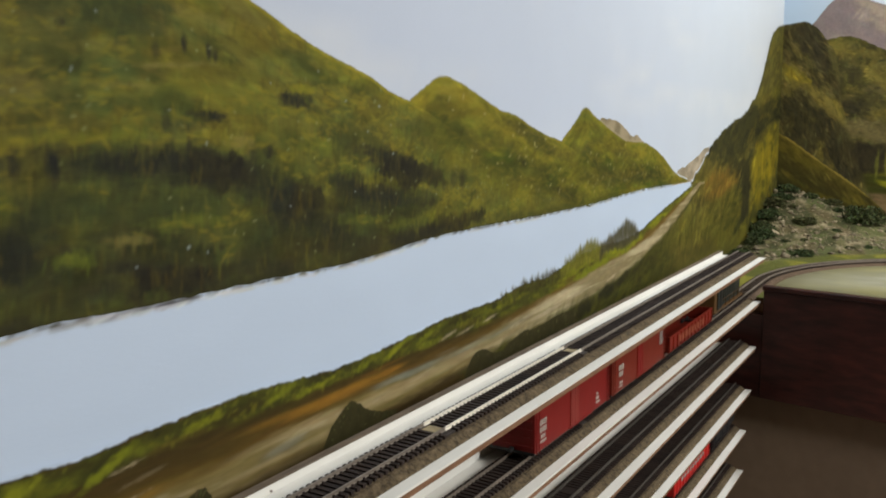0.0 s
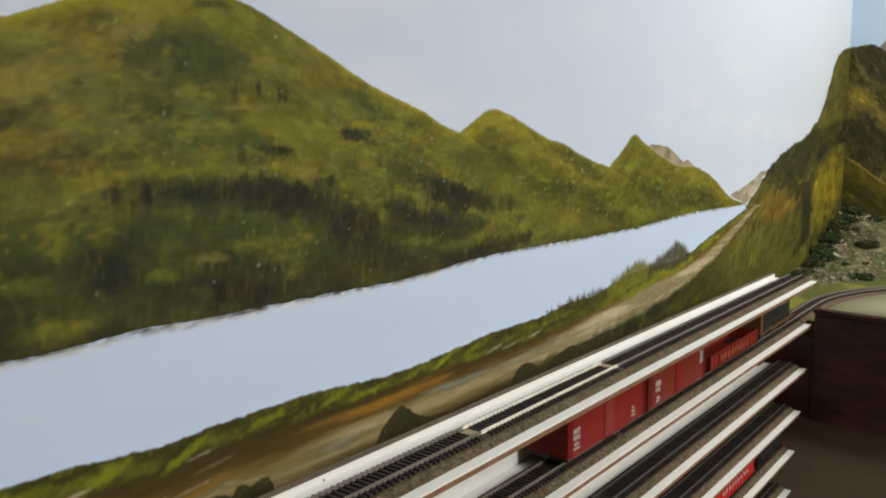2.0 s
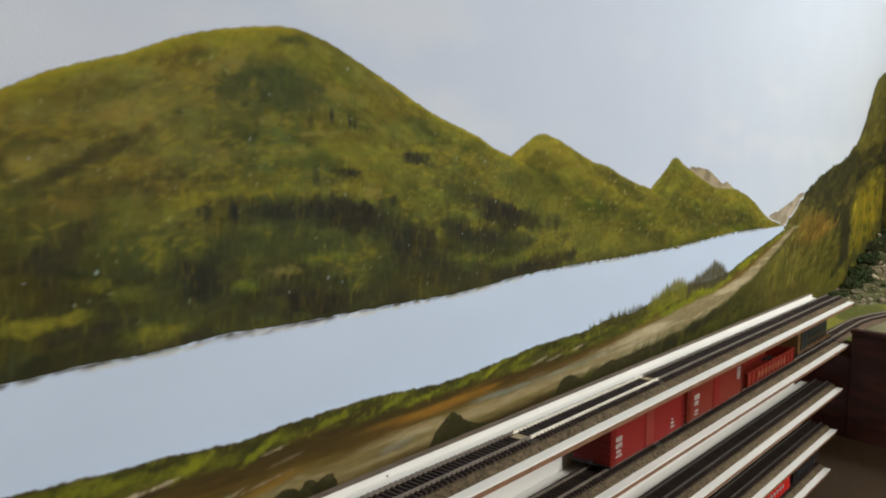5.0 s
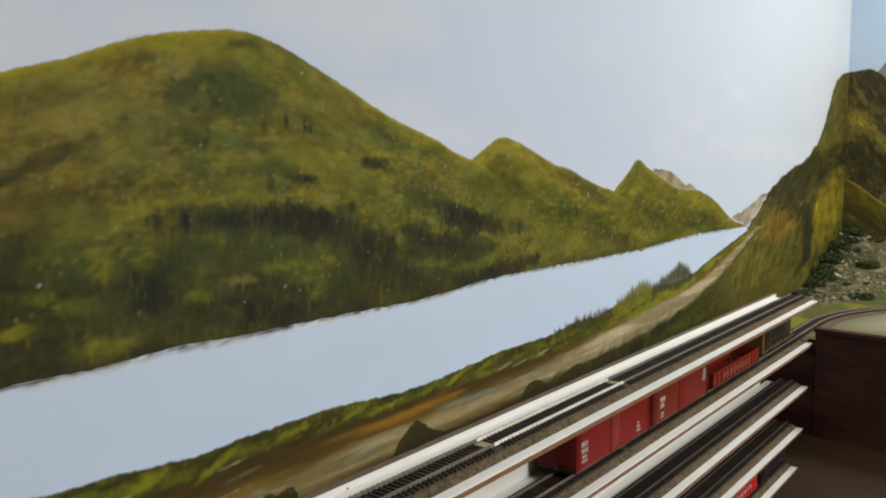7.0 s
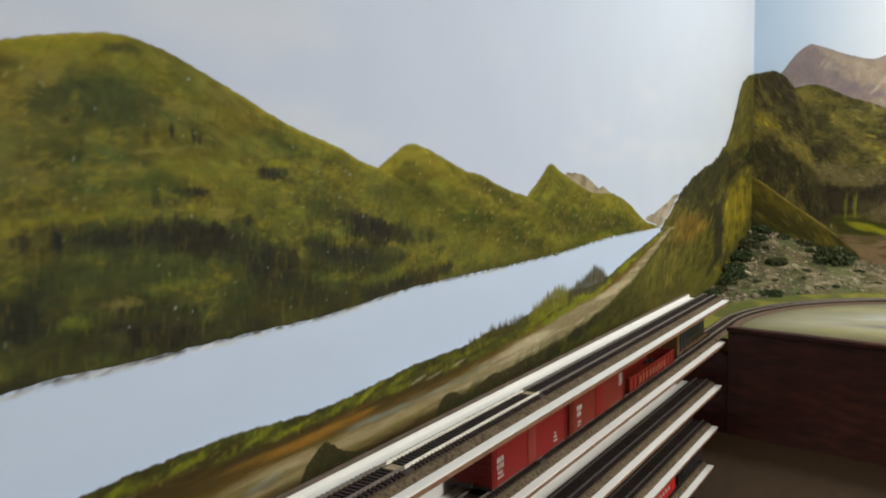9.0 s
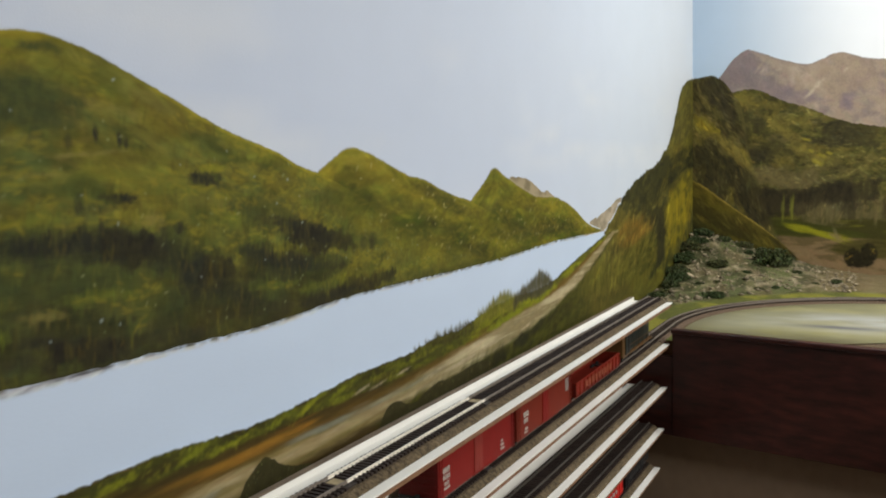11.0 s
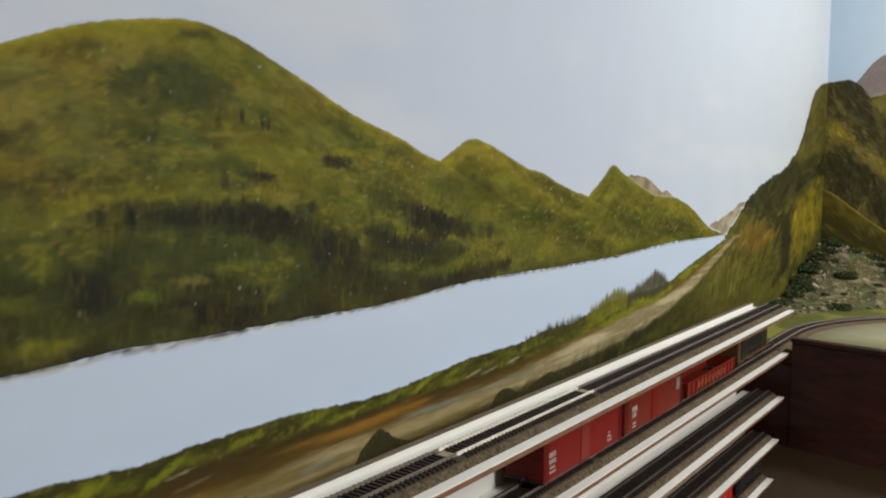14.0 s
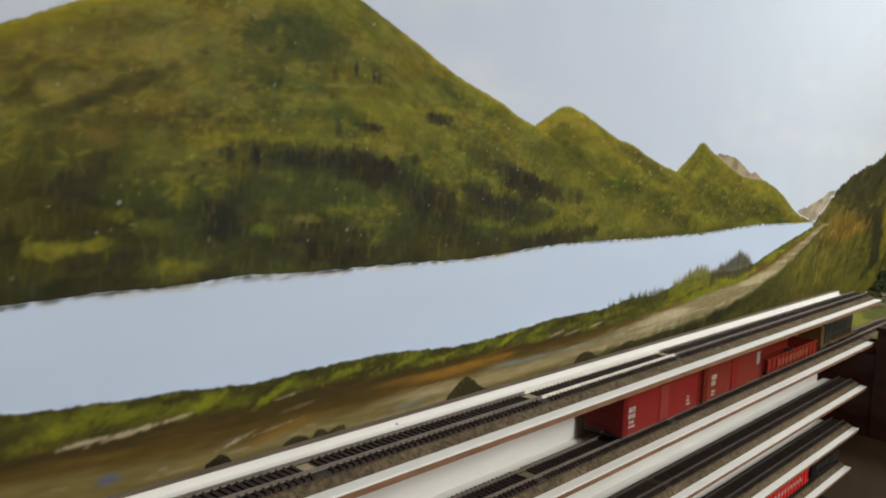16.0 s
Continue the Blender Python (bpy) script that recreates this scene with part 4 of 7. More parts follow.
cliff_sheet.patch([(-0.57, 0.060), (-0.36, 0.064), (-0.35, -0.003), (-0.54, -0.016), (-0.72, 0.002)], [lin(84, 81, 28), lin(68, 67, 26)], 0.8, 387, 0.010, 0.012, 0.35, (0.06, 0.012))
cliff_sheet.patch([(-0.16, 0.166), (-0.03, 0.185), (-0.005, 0.11), (-0.05, 0.058), (-0.19, 0.032), (-0.265, 0.012), (-0.275, 0.076), (-0.27, 0.120)], [lin(132, 118, 29), lin(84, 79, 29)], 0.85, 391, 0.007, 0.014, 0.35, (0.04, 0.020))
cliff_sheet.patch([(-0.36, 0.123), (-0.30, 0.127), (-0.275, 0.082), (-0.275, 0.011), (-0.34, 0.000), (-0.35, 0.073)], [lin(40, 40, 24), lin(56, 54, 28)], 0.9, 395, 0.006, 0.008, 0.35, (0.03, 0.020))
cliff_sheet.patch([(-0.095, 0.366), (0.0, 0.398), (0.006, 0.276), (-0.165, 0.256), (-0.225, 0.262)], [lin(70, 67, 36), lin(92, 86, 40)], 0.75, 397, 0.010, 0.012, 0.35, (0.04, 0.020))
cliff_sheet.patch([(-0.92, -0.012), (-0.80, 0.004), (-0.57, -0.002), (-0.50, -0.040), (-0.75, -0.045), (-0.92, -0.05)], [lin(60, 54, 25), lin(78, 68, 30)], 0.5, 399, 0.010, 0.012, 0.35, (0.06, 0.010))
u, v = scatter(420, -0.7, 0.0, lambda u: u * 0 + 0.0, cliff_top, 119)
cliff_sheet.dabs(u, v, mix(cliff_sheet(u, v), np.array(lin(142, 130, 54)), np.full(len(u), 0.45)), 0.040, 0.0060, 0.5, 0.55, 119, 0.4)
u, v = scatter(420, -0.7, 0.0, lambda u: u * 0 + 0.0, cliff_top, 120)
cliff_sheet.dabs(u, v, cliff_sheet(u, v) * 0.55, 0.040, 0.0075, 0.5, 0.6, 120, 0.4)
u, v = scatter(1500, -0.9, 0.0, lambda u: u * 0 - 0.03, cliff_top, 171)
turn = np.where(fbm(u, v, 0.15, 0.06, 2, 172) > 0.5, 0.45, 1.25)
cliff_sheet.dabs(u, v, cliff_sheet(u, v) * np.exp(0.42 * np.random.RandomState(173).randn(len(u)) - 0.08)[:, None] * (1 + np.random.RandomState(174).randn(len(u), 1) * np.array([0.08, 0.0, -0.08])), 0.020, 0.0055, turn, 0.65, 175, 0.3)
cliff_sheet.patch([(-0.352, 0.118), (-0.300, 0.124), (-0.285, 0.082), (-0.285, 0.005), (-0.345, -0.005), (-0.345, 0.073)], [lin(38, 38, 23), lin(52, 50, 27)], 0.9, 401, 0.004, 0.006, 0.35, (0.02, 0.020))
cliff_sheet.patch([(-0.60, 0.150), (-0.47, 0.185), (-0.36, 0.205), (-0.26, 0.200), (-0.34, 0.140), (-0.48, 0.122)], [lin(42, 43, 24), lin(58, 57, 29)], 0.7, 403, 0.006, 0.012, 0.35, (0.03, 0.012))
u, v = scatter(60, -0.24, -0.03, lambda u: 0.03 - 0.25 * (u + 0.2), lambda u: u * 0 + 0.15, 404)
cliff_sheet.dabs(u, v, toned(np.tile(np.array(lin(140, 124, 30)), (len(u), 1)), 0.25, 405), 0.030, 0.014, 1.4, 0.5, 406, 0.25)
u, v = scatter(60, -0.45, -0.02, lambda u: u * 0 - 0.02, lambda u: -0.01 - 0.13 * u - 0.06 + 0.30 * (u + 0.45), 407)
cliff_sheet.dabs(u, v, toned(np.tile(np.array(lin(42, 46, 24)), (len(u), 1)), 0.3, 408), 0.030, 0.012, 0.7, 0.7, 409, 0.6)
bank_sheet = Canvas(-2.7, -0.61, -0.15, 0.11, 0.0010, bank_colour)
bank_sheet.wash(BANK_RUST, [lin(146, 104, 36), lin(126, 92, 32)], 611, (0.03, 0.003), 0.8)
bank_sheet.wash(BANK_GREY, [lin(124, 122, 104), lin(112, 112, 96)], 631, (0.03, 0.003), 1.0)
u, v = scatter(3400, -2.0, -0.66, lambda u: u * 0 - 0.06, bank_low, 111, 0.0)
bank_sheet.smear(u, v, 0.12, 0.034, 0.0024, slope_of(road_top, u), 0.5, 11, 0.06, 0.0025)
bank_sheet.wash(BANK_SHADE, [lin(42, 40, 18), lin(56, 48, 22)], 651, (0.006, 0.003), 1.4)
u, v = scatter(4800, -2.0, -0.66, bank_low, near, 109, 0.0)
bank_sheet.smear(u, v, 0.18, 0.0065, 0.0026, 0.3, 0.4, 10, 0.5, 0.002)
bank_sheet.wash(BANK_BRIGHT, [lin(126, 126, 30), lin(104, 110, 26)], 671, (0.005, 0.003), 1.8)
rs = np.random.RandomState(20)
u = -2.0 + 1.3 * rs.rand(800)
u = u[fbm(u, u * 0, 0.05, 1, 3, 64) > 0.42]
bank_sheet.dabs(u, near(u) - 0.0012 * rs.rand(len(u)), toned(np.tile(np.array(lin(64, 54, 26)), (len(u), 1)), 0.3, 65), 0.007, 0.0020, slope_of(near, u), 0.65, 65, 0.15)
u, v = scatter(700, -2.0, -0.7, bank_low, near, 127, 0.0)
keep = fbm(u, v, 0.04, 0.008, 3, 66) > 0.5
bank_sheet.dabs(u[keep], v[keep], toned(np.tile(np.array(lin(122, 122, 34)), (int(keep.sum()), 1)), 0.2, 66), 0.0045, 0.0024, 0.3, 0.35, 66, 0.6)
u, v = scatter(800, -2.0, -0.7, bank_low, near, 128, 0.0)
bank_sheet.dabs(u, v, toned(np.tile(np.array(lin(52, 54, 20)), (len(u), 1)), 0.2, 67), 0.0050, 0.0024, 0.3, 0.28, 67, 0.6)
bank_sheet.wash(BANK_PALE, [lin(176, 162, 134), lin(160, 144, 112)], 691, (0.005, 0.002), 1.6)
u = -1.95 + 1.2 * rs.rand(60)
bank_sheet.dabs(u, road_top(u) - 0.004 - 0.008 * rs.rand(60), np.tile(np.array(lin(166, 154, 124)), (len(u), 1)), 0.014, 0.0020, slope_of(road_top, u), 0.45, 13, 0.05)
bank_sheet.dabs(-1.912 + 0.0025 * rs.randn(14), -0.0165 + 0.001 * rs.randn(14), np.tile(np.array(lin(92, 94, 104)), (14, 1)), 0.007, 0.004, 0.1, 0.6, 14, 0.3)
lake_sheet = Canvas(-2.7, -0.6, -0.01, 0.12, 0.0011, lake_colour)
u = -1.99 + 1.2 * rs.rand(420)
lake_sheet.dabs(u, shore(u) - 0.0004 - 0.0018 * rs.rand(len(u)) ** 2, toned(np.tile(np.array(lin(70, 64, 36)), (len(u), 1)), 0.4, 15), 0.007, 0.0022, 0.0, 0.8, 15, 0.06)
u = np.concatenate([-1.82 + 0.06 * rs.randn(44), -1.56 + 0.02 * rs.randn(14), -1.30 + 0.03 * rs.randn(14)])
lake_sheet.dabs(u, shore(u) - 0.003, toned(np.tile(np.array(lin(176, 178, 176)), (len(u), 1)), 0.15, 16), 0.012, 0.002, 0.0, 0.7, 16, 0.06)
lake_sheet.wash([(-1.775, 0.0950, 0.020, 0.0022, 0.0, 0.9), (-1.745, 0.0945, 0.016, 0.0018, 0.0, 0.8), (-1.81, 0.0955, 0.014, 0.0016, 0.1, 0.6)], [lin(118, 116, 118), lin(150, 150, 152)], 841, (0.008, 0.0015), 1.6)
u = -1.795 + 0.10 * rs.rand(40)
lake_sheet.dabs(u, shore(u) - 0.0016 - 0.0022 * rs.rand(40), toned(np.tile(np.array(lin(204, 208, 214)), (40, 1)), 0.08, 93), 0.012, 0.0013, 0.05, 0.75, 93, 0.12)
u = -1.765 + 0.05 * rs.rand(16)
lake_sheet.dabs(u, shore(u) - 0.0012 - 0.0008 * rs.rand(16), toned(np.tile(np.array(lin(66, 66, 70)), (16, 1)), 0.2, 94), 0.012, 0.0016, 0.03, 0.7, 94, 0.1)
u = -1.95 + 1.15 * rs.rand(330)
u = u[fbm(u, u * 0, 0.06, 1, 3, 91) > 0.46]
lake_sheet.dabs(u, shore(u) - 0.0026 - 0.0016 * rs.rand(len(u)), toned(np.tile(np.array(lin(196, 196, 188)), (len(u), 1)), 0.12, 92), 0.009, 0.0016, slope_of(shore, u), 0.5, 92, 0.06)


u, v = scatter(1500, -1.4, -0.68, lambda u: u * 0 - 0.06, lambda u: road_low(u) - 0.003, 135, 0.0)
verge_tint = np.array([lin(46, 48, 19), lin(82, 80, 26), lin(62, 60, 22), lin(38, 40, 18)])[np.random.RandomState(136).randint(0, 4, len(u))]
bank_sheet.dabs(u, v, toned(verge_tint, 0.2, 137), 0.036, 0.006, 0.25, 0.45, 137, 0.3)

bank_sheet.wash([(-1.139, -0.024, 0.036, 0.009, 0.1, 1.0), (-1.062, -0.016, 0.030, 0.007, 0.15, 1.0), (-1.005, -0.008, 0.032, 0.005, 0.2, 0.8), (-0.93, -0.004, 0.05, 0.008, 0.1, 0.5), (-1.25, -0.033, 0.06, 0.008, 0.0, 0.8)], [lin(42, 40, 20), lin(36, 36, 20)], 711, (0.012, 0.006), 1.2)
uu, vv = np.meshgrid(bank_sheet.u0 + bank_sheet.cell * np.arange(bank_sheet.nu), bank_sheet.v0 + bank_sheet.cell * np.arange(bank_sheet.nv), indexing="ij")
melt = step(uu, -0.90, -0.70) * step(road_low(uu) - 0.002 - vv, 0, 0.006)
bank_sheet.sheet = mix(bank_sheet.sheet.reshape(-1, 3), cliff_sheet(uu.ravel(), vv.ravel()), melt.ravel()).reshape(bank_sheet.sheet.shape)

# reeds and willow scrub brushed up over the water: foot and crown, colours, blades
for corners, tints, n, seed in (
    ([(-1.345, 0.026), (-1.322, 0.0285), (-1.300, 0.0335), (-1.286, 0.0345), (-1.262, 0.0335), (-1.235, 0.0350), (-1.220, 0.0340), (-1.210, 0.030)], [lin(60, 58, 26), lin(74, 68, 32)], 150, 61),
    ([(-1.205, 0.032), (-1.190, 0.041), (-1.165, 0.046), (-1.135, 0.052), (-1.114, 0.057), (-1.102, 0.056), (-1.090, 0.048), (-1.070, 0.044), (-1.070, 0.030), (-1.205, 0.026)], [lin(96, 94, 32), lin(118, 112, 42)], 260, 62),
    ([(-1.090, 0.036), (-1.075, 0.049), (-1.045, 0.054), (-1.015, 0.062), (-0.992, 0.066), (-0.972, 0.062), (-0.958, 0.054), (-0.945, 0.042), (-1.00, 0.032)], [lin(64, 61, 38), lin(84, 79, 52)], 280, 63)):
    span = [p[0] for p in corners]
    for sheet in (lake_sheet, bank_sheet):
        sheet.patch(corners, tints, 1.0, seed, 0.0045, 0.008, 0.8, (0.0035, 0.020))
    u = min(span) + (max(span) - min(span)) * rs.rand(n)
    order = np.argsort(span[:7])
    v = np.interp(u, np.array(span[:7])[order], np.array([p[1] for p in corners[:7]])[order]) - 0.010 * rs.rand(n) ** 0.7 - 0.003
    shade = toned(np.tile(np.array(tints[0]), (n, 1)), 0.3, seed)
    lake_sheet.dabs(u, v, shade, 0.010, 0.0030, 1.45, 0.28, seed, 0.3)
    bank_sheet.dabs(u, np.minimum(v, near(u)), shade, 0.009, 0.0034, 1.5, 0.35, seed, 0.2)

north_sky = sky_north
behind_third = lambda u, v: mix(sky_north(u, v), np.array(lin(152, 140, 114)), np.where((u > -1.1) & (u < -0.93), step(tan_top(u) - v, -0.001, 0.001), 0.0))
behind_second = lambda u, v: mix(north_sky(u, v), third_sheet(u, v), np.where(u > -1.22, step(hill3_top(u) - v, -0.001, 0.001), 0.0))
behind_first = lambda u, v: mix(behind_second(u, v), second_sheet(u, v), np.where(u > -1.52, step(hill2_top(u) - v, -0.001, 0.001), 0.0))
band("painted_sky", NORTH, ROOM_X, 0.0, lambda u: u * 0 - 0.02, lambda u: u * 0 + CEIL - 0.001, sky_north, 0, wall_n, "pale grey-blue painted sky", du=0.02, rows=60, rag=0, mat=SKY_PAINT)
band("painted_lake", NORTH, -2.7, -0.62, lambda u: u * 0, lambda u: shore(u) + 0.004, lake_sheet, 1, wall_n, "still pale blue painted lake", du=0.0022, rows=75, rag=0, mat=WATER_PAINT)
band("painted_far_hill", NORTH, -0.80, -0.5, lambda u: u * 0 + 0.1, far_top, lambda u, v: mix(np.array(lin(170, 157, 136)), np.array(lin(138, 128, 107)), step(fbm(u, v, 0.03, 0.015, 3, 61), 0.4, 0.7)), 1.4, wall_n, "pale tan painted far hills", rows=14, rag=0.0016)
band("painted_far_hill", NORTH, -1.12, -0.925, lambda u: u * 0 + 0.14, tan_top, lambda u, v: mix(np.array(lin(154, 141, 114)), np.array(lin(118, 108, 84)), step(fbm(u, v, 0.02, 0.015, 3, 62), 0.4, 0.7)), 1.4, wall_n, "tan painted rocky summit", rows=14)
band("painted_hill", NORTH, -1.26, -0.72, lambda u: np.minimum(shore(u), hill3_top(u) - 0.001), hill3_top, third_sheet, 2, wall_n, "olive green painted pointed hill", rows=70, du=0.002, rag=0.0006, rag_low=0.0006, soft=0.0018, behind=behind_third)
band("painted_hill", NORTH, -1.56, -0.98, lambda u: np.minimum(shore(u), hill2_top(u) - 0.001), hill2_top, second_sheet, 3, wall_n, "olive green painted rounded hill", rows=90, du=0.0016, rag=0.0005, rag_low=0.0006, soft=0.0016, behind=behind_second)
band("painted_hill", NORTH, -2.7, -1.12, lambda u: np.minimum(shore(u), hill1_top(u) - 0.001), hill1_top, hill_sheet, 4, wall_n, "large olive green painted hill with dark woods", rows=215, du=0.0011, rag=0.0003, rag_low=0.0006, soft=0.0016, behind=behind_first)
band("painted_cliff", NORTH, -0.70, 0.0, low, cliff_top, cliff_sheet, 4, wall_n, "steep olive painted crag beside the lake", rows=300, du=0.0018, rag=0.0035, soft=0.003, behind=sky_north)
band("painted_bank", NORTH, -2.7, -0.62, lambda u: u * 0 - 0.085, near, bank_sheet, 5, wall_n, "painted grassy bank, brown soil and tan lakeside road", rows=110, du=0.0014, rag=0.0009, soft=0.0018, behind=lambda u, v: mix(lake_sheet(u, v), cliff_sheet(u, v), step(u, -0.71, -0.69)))

def painted_bush(crown_points, colour, label, count=120, seed=1):
    """A bush in dark dabs, its crown following a few heights."""
    crown = curve(crown_points)
    u0, u1, floor_v = crown_points[0][0], crown_points[-1][0], -0.06
    tint = lambda u, v: mix(np.array(colour), np.array(colour) * 0.6, fbm(u, v, 0.008, 0.008, 3, seed))
    ob = band("painted_bush", NORTH, u0, u1, lambda u: u * 0 + floor_v, crown, tint, 6, wall_n, label, du=0.001, rows=40, rag=0.0008, soft=0.0018, behind=bank_sheet)
    u, v = scatter(count, u0 + 0.002, u1 - 0.002, lambda u: crown(u) - 0.02, crown, seed, 0.001)
    strokes("bush_dabs", NORTH, u, v, lambda u, v: tint(u, v) * 1.25, 0.004, 0.0016, 1.3, 6.3, ob, tone=0.2, seed=seed)


BUSH = lin(60, 56, 30)
painted_bush([(-1.616, -0.034), (-1.608, -0.0235), (-1.599, -0.0168), (-1.591, -0.0118), (-1.583, -0.0102), (-1.574, -0.0145), (-1.564, -0.0215), (-1.550, -0.0270), (-1.525, -0.033)], BUSH, "dark olive painted bush by the road", 90, 201)
painted_bush([(-1.416, -0.033), (-1.4047, -0.0205), (-1.392, -0.0163), (-1.378, -0.0175), (-1.3665, -0.0232), (-1.340, -0.0262), (-1.3275, -0.0222), (-1.3093, -0.0188), (-1.2567, -0.0195), (-1.205, -0.0168), (-1.16, -0.022)], BUSH, "dark olive painted roadside thicket", 160, 202)
painted_bush([(-1.788, -0.029), (-1.7795, -0.0222), (-1.772, -0.0207), (-1.763, -0.0234), (-1.7585, -0.0258), (-1.754, -0.0213), (-1.748, -0.0210), (-1.742, -0.0245), (-1.736, -0.0230), (-1.730, -0.0222), (-1.722, -0.029)], BUSH, "low dark painted shrubs", 60, 203)
painted_bush([(-1.847, -0.025), (-1.8388, -0.0203), (-1.8323, -0.0201), (-1.826, -0.026)], lin(46, 40, 28), "small dark painted shrub", 30, 204)

# east wall: u runs along the wall away from the corner
mtn_top = curve([(0.0, 0.335), (0.060, 0.405), (0.100, 0.453), (0.124, 0.466), (0.143, 0.460), (0.212, 0.433), (0.259, 0.424), (0.282, 0.432), (0.316, 0.444), (0.338, 0.439), (0.36, 0.430), (0.43, 0.42), (0.6, 0.36), (0.9, 0.40), (1.3, 0.33), (2.0, 0.3)])
ridge_top = curve([(0.0, 0.36), (0.09, 0.372), (0.146, 0.373), (0.189, 0.352), (0.261, 0.323), (0.33, 0.293), (0.41, 0.277), (0.7, 0.24), (1.2, 0.26), (2.0, 0.2)])
crag_top = curve([(0.0, 0.408), (0.02, 0.411), (0.045, 0.411), (0.071, 0.397), (0.09, 0.370), (0.116, 0.318), (0.129, 0.24), (0.15, 0.165), (0.17, 0.11), (0.19, 0.05), (0.21, 0.0)])
flank_top = curve([(0.0, 0.168), (0.014, 0.160), (0.06, 0.127), (0.10, 0.098), (0.15, 0.062), (0.182, 0.038), (0.205, 0.018), (0.24, -0.02)])


RIDGE_DARK = [(0.318, 0.277, 0.047, 0.017, -0.2, 0.9), (0.246, 0.255, 0.048, 0.0087, -0.15, 0.8), (0.156, 0.226, 0.031, 0.0141, -0.14, 0.8), (0.314, 0.246, 0.046, 0.0111, -0.1, 0.7), (0.153, 0.292, 0.017, 0.0141, -0.05, 0.6), (0.218, 0.19, 0.035, 0.0076, -0.17, 0.5), (0.18, 0.121, 0.031, 0.0233, -0, 1), (0.236, 0.124, 0.03, 0.014, -0, 1), (0.307, 0.138, 0.046, 0.02, 0.15, 0.9), (0.156, 0.067, 0.031, 0.0236, 0.01, 0.8), (0.339, 0.122, 0.022, 0.0298, -0, 0.7), (0.116, 0.292, 0.011, 0.0116, -0.05, 0.5), (0.304, 0.188, 0.044, 0.0087, 0.06, 0.4)]
RIDGE_LIT = [(0.116, 0.348, 0.033, 0.0125, -0.42, 0.8), (0.186, 0.293, 0.033, 0.0144, -0.75, 0.95), (0.257, 0.235, 0.03, 0.0148, -0.26, 1), (0.283, 0.211, 0.027, 0.0087, -0.14, 1), (0.202, 0.211, 0.024, 0.0175, -0.4, 0.6), (0.242, 0.295, 0.035, 0.0074, -0.24, 0.6), (0.174, 0.337, 0.036, 0.0087, -0.33, 0.5), (0.318, 0.301, 0.033, 0.0072, -0.2, 0.5), (0.319, 0.234, 0.033, 0.0061, -0.11, 0.4), (0.145, 0.259, 0.015, 0.0124, -0.57, 0.5)]
RIDGE_PALE = [(0.176, 0.178, 0.048, 0.0154, -0.17, 0.8), (0.227, 0.152, 0.046, 0.0128, -0.01, 0.8), (0.152, 0.175, 0.019, 0.0208, -0.02, 0.5), (0.27, 0.164, 0.045, 0.0114, 0.1, 0.5), (0.199, 0.257, 0.031, 0.01, -0.22, 0.4), (0.285, 0.097, 0.056, 0.0304, 0, 0.7), (0.322, 0.122, 0.007, 0.0225, -0, 0.7)]
CRAG_DARK = [(0.053, 0.383, 0.033, 0.0141, -0.25, 1), (0.083, 0.327, 0.016, 0.0447, 0.22, 1), (0.025, 0.356, 0.015, 0.0184, -0.06, 0.5), (0.042, 0.199, 0.055, 0.0195, -0.59, 0.8), (0.016, 0.227, 0.012, 0.0174, -0.03, 1), (0.064, 0.282, 0.026, 0.0101, -0.65, 0.6), (0.11, 0.149, 0.038, 0.0338, -0.38, 0.8), (0.065, 0.17, 0.051, 0.0182, -0.55, 0.6), (0.144, 0.083, 0.017, 0.0473, 0.01, 0.8), (0.033, 0.25, 0.016, 0.009, -0.56, 0.7), (0.127, 0.247, 0.011, 0.0155, -0.04, 0.6), (0.027, 0.157, 0.018, 0.0159, -0.55, 0.5)]
CRAG_LIT = [(0.028, 0.295, 0.027, 0.0166, -0.7, 1), (0.09, 0.238, 0.068, 0.0088, -0.83, 0.95), (0.142, 0.192, 0.034, 0.0049, -0.99, 0.9), (0.016, 0.264, 0.013, 0.0133, -0.04, 0.6), (0.117, 0.231, 0.021, 0.0074, -0.9, 0.6), (0.065, 0.203, 0.039, 0.0051, -0.63, 0.6), (0.091, 0.13, 0.006, 0.0345, -0.01, 0.5), (0.116, 0.116, 0.005, 0.0343, -0, 0.45), (0.021, 0.197, 0.01, 0.0295, -0.02, 0.5), (0.038, 0.345, 0.021, 0.0076, -0.58, 0.4), (0.134, 0.142, 0.005, 0.0288, 0.18, 0.4)]


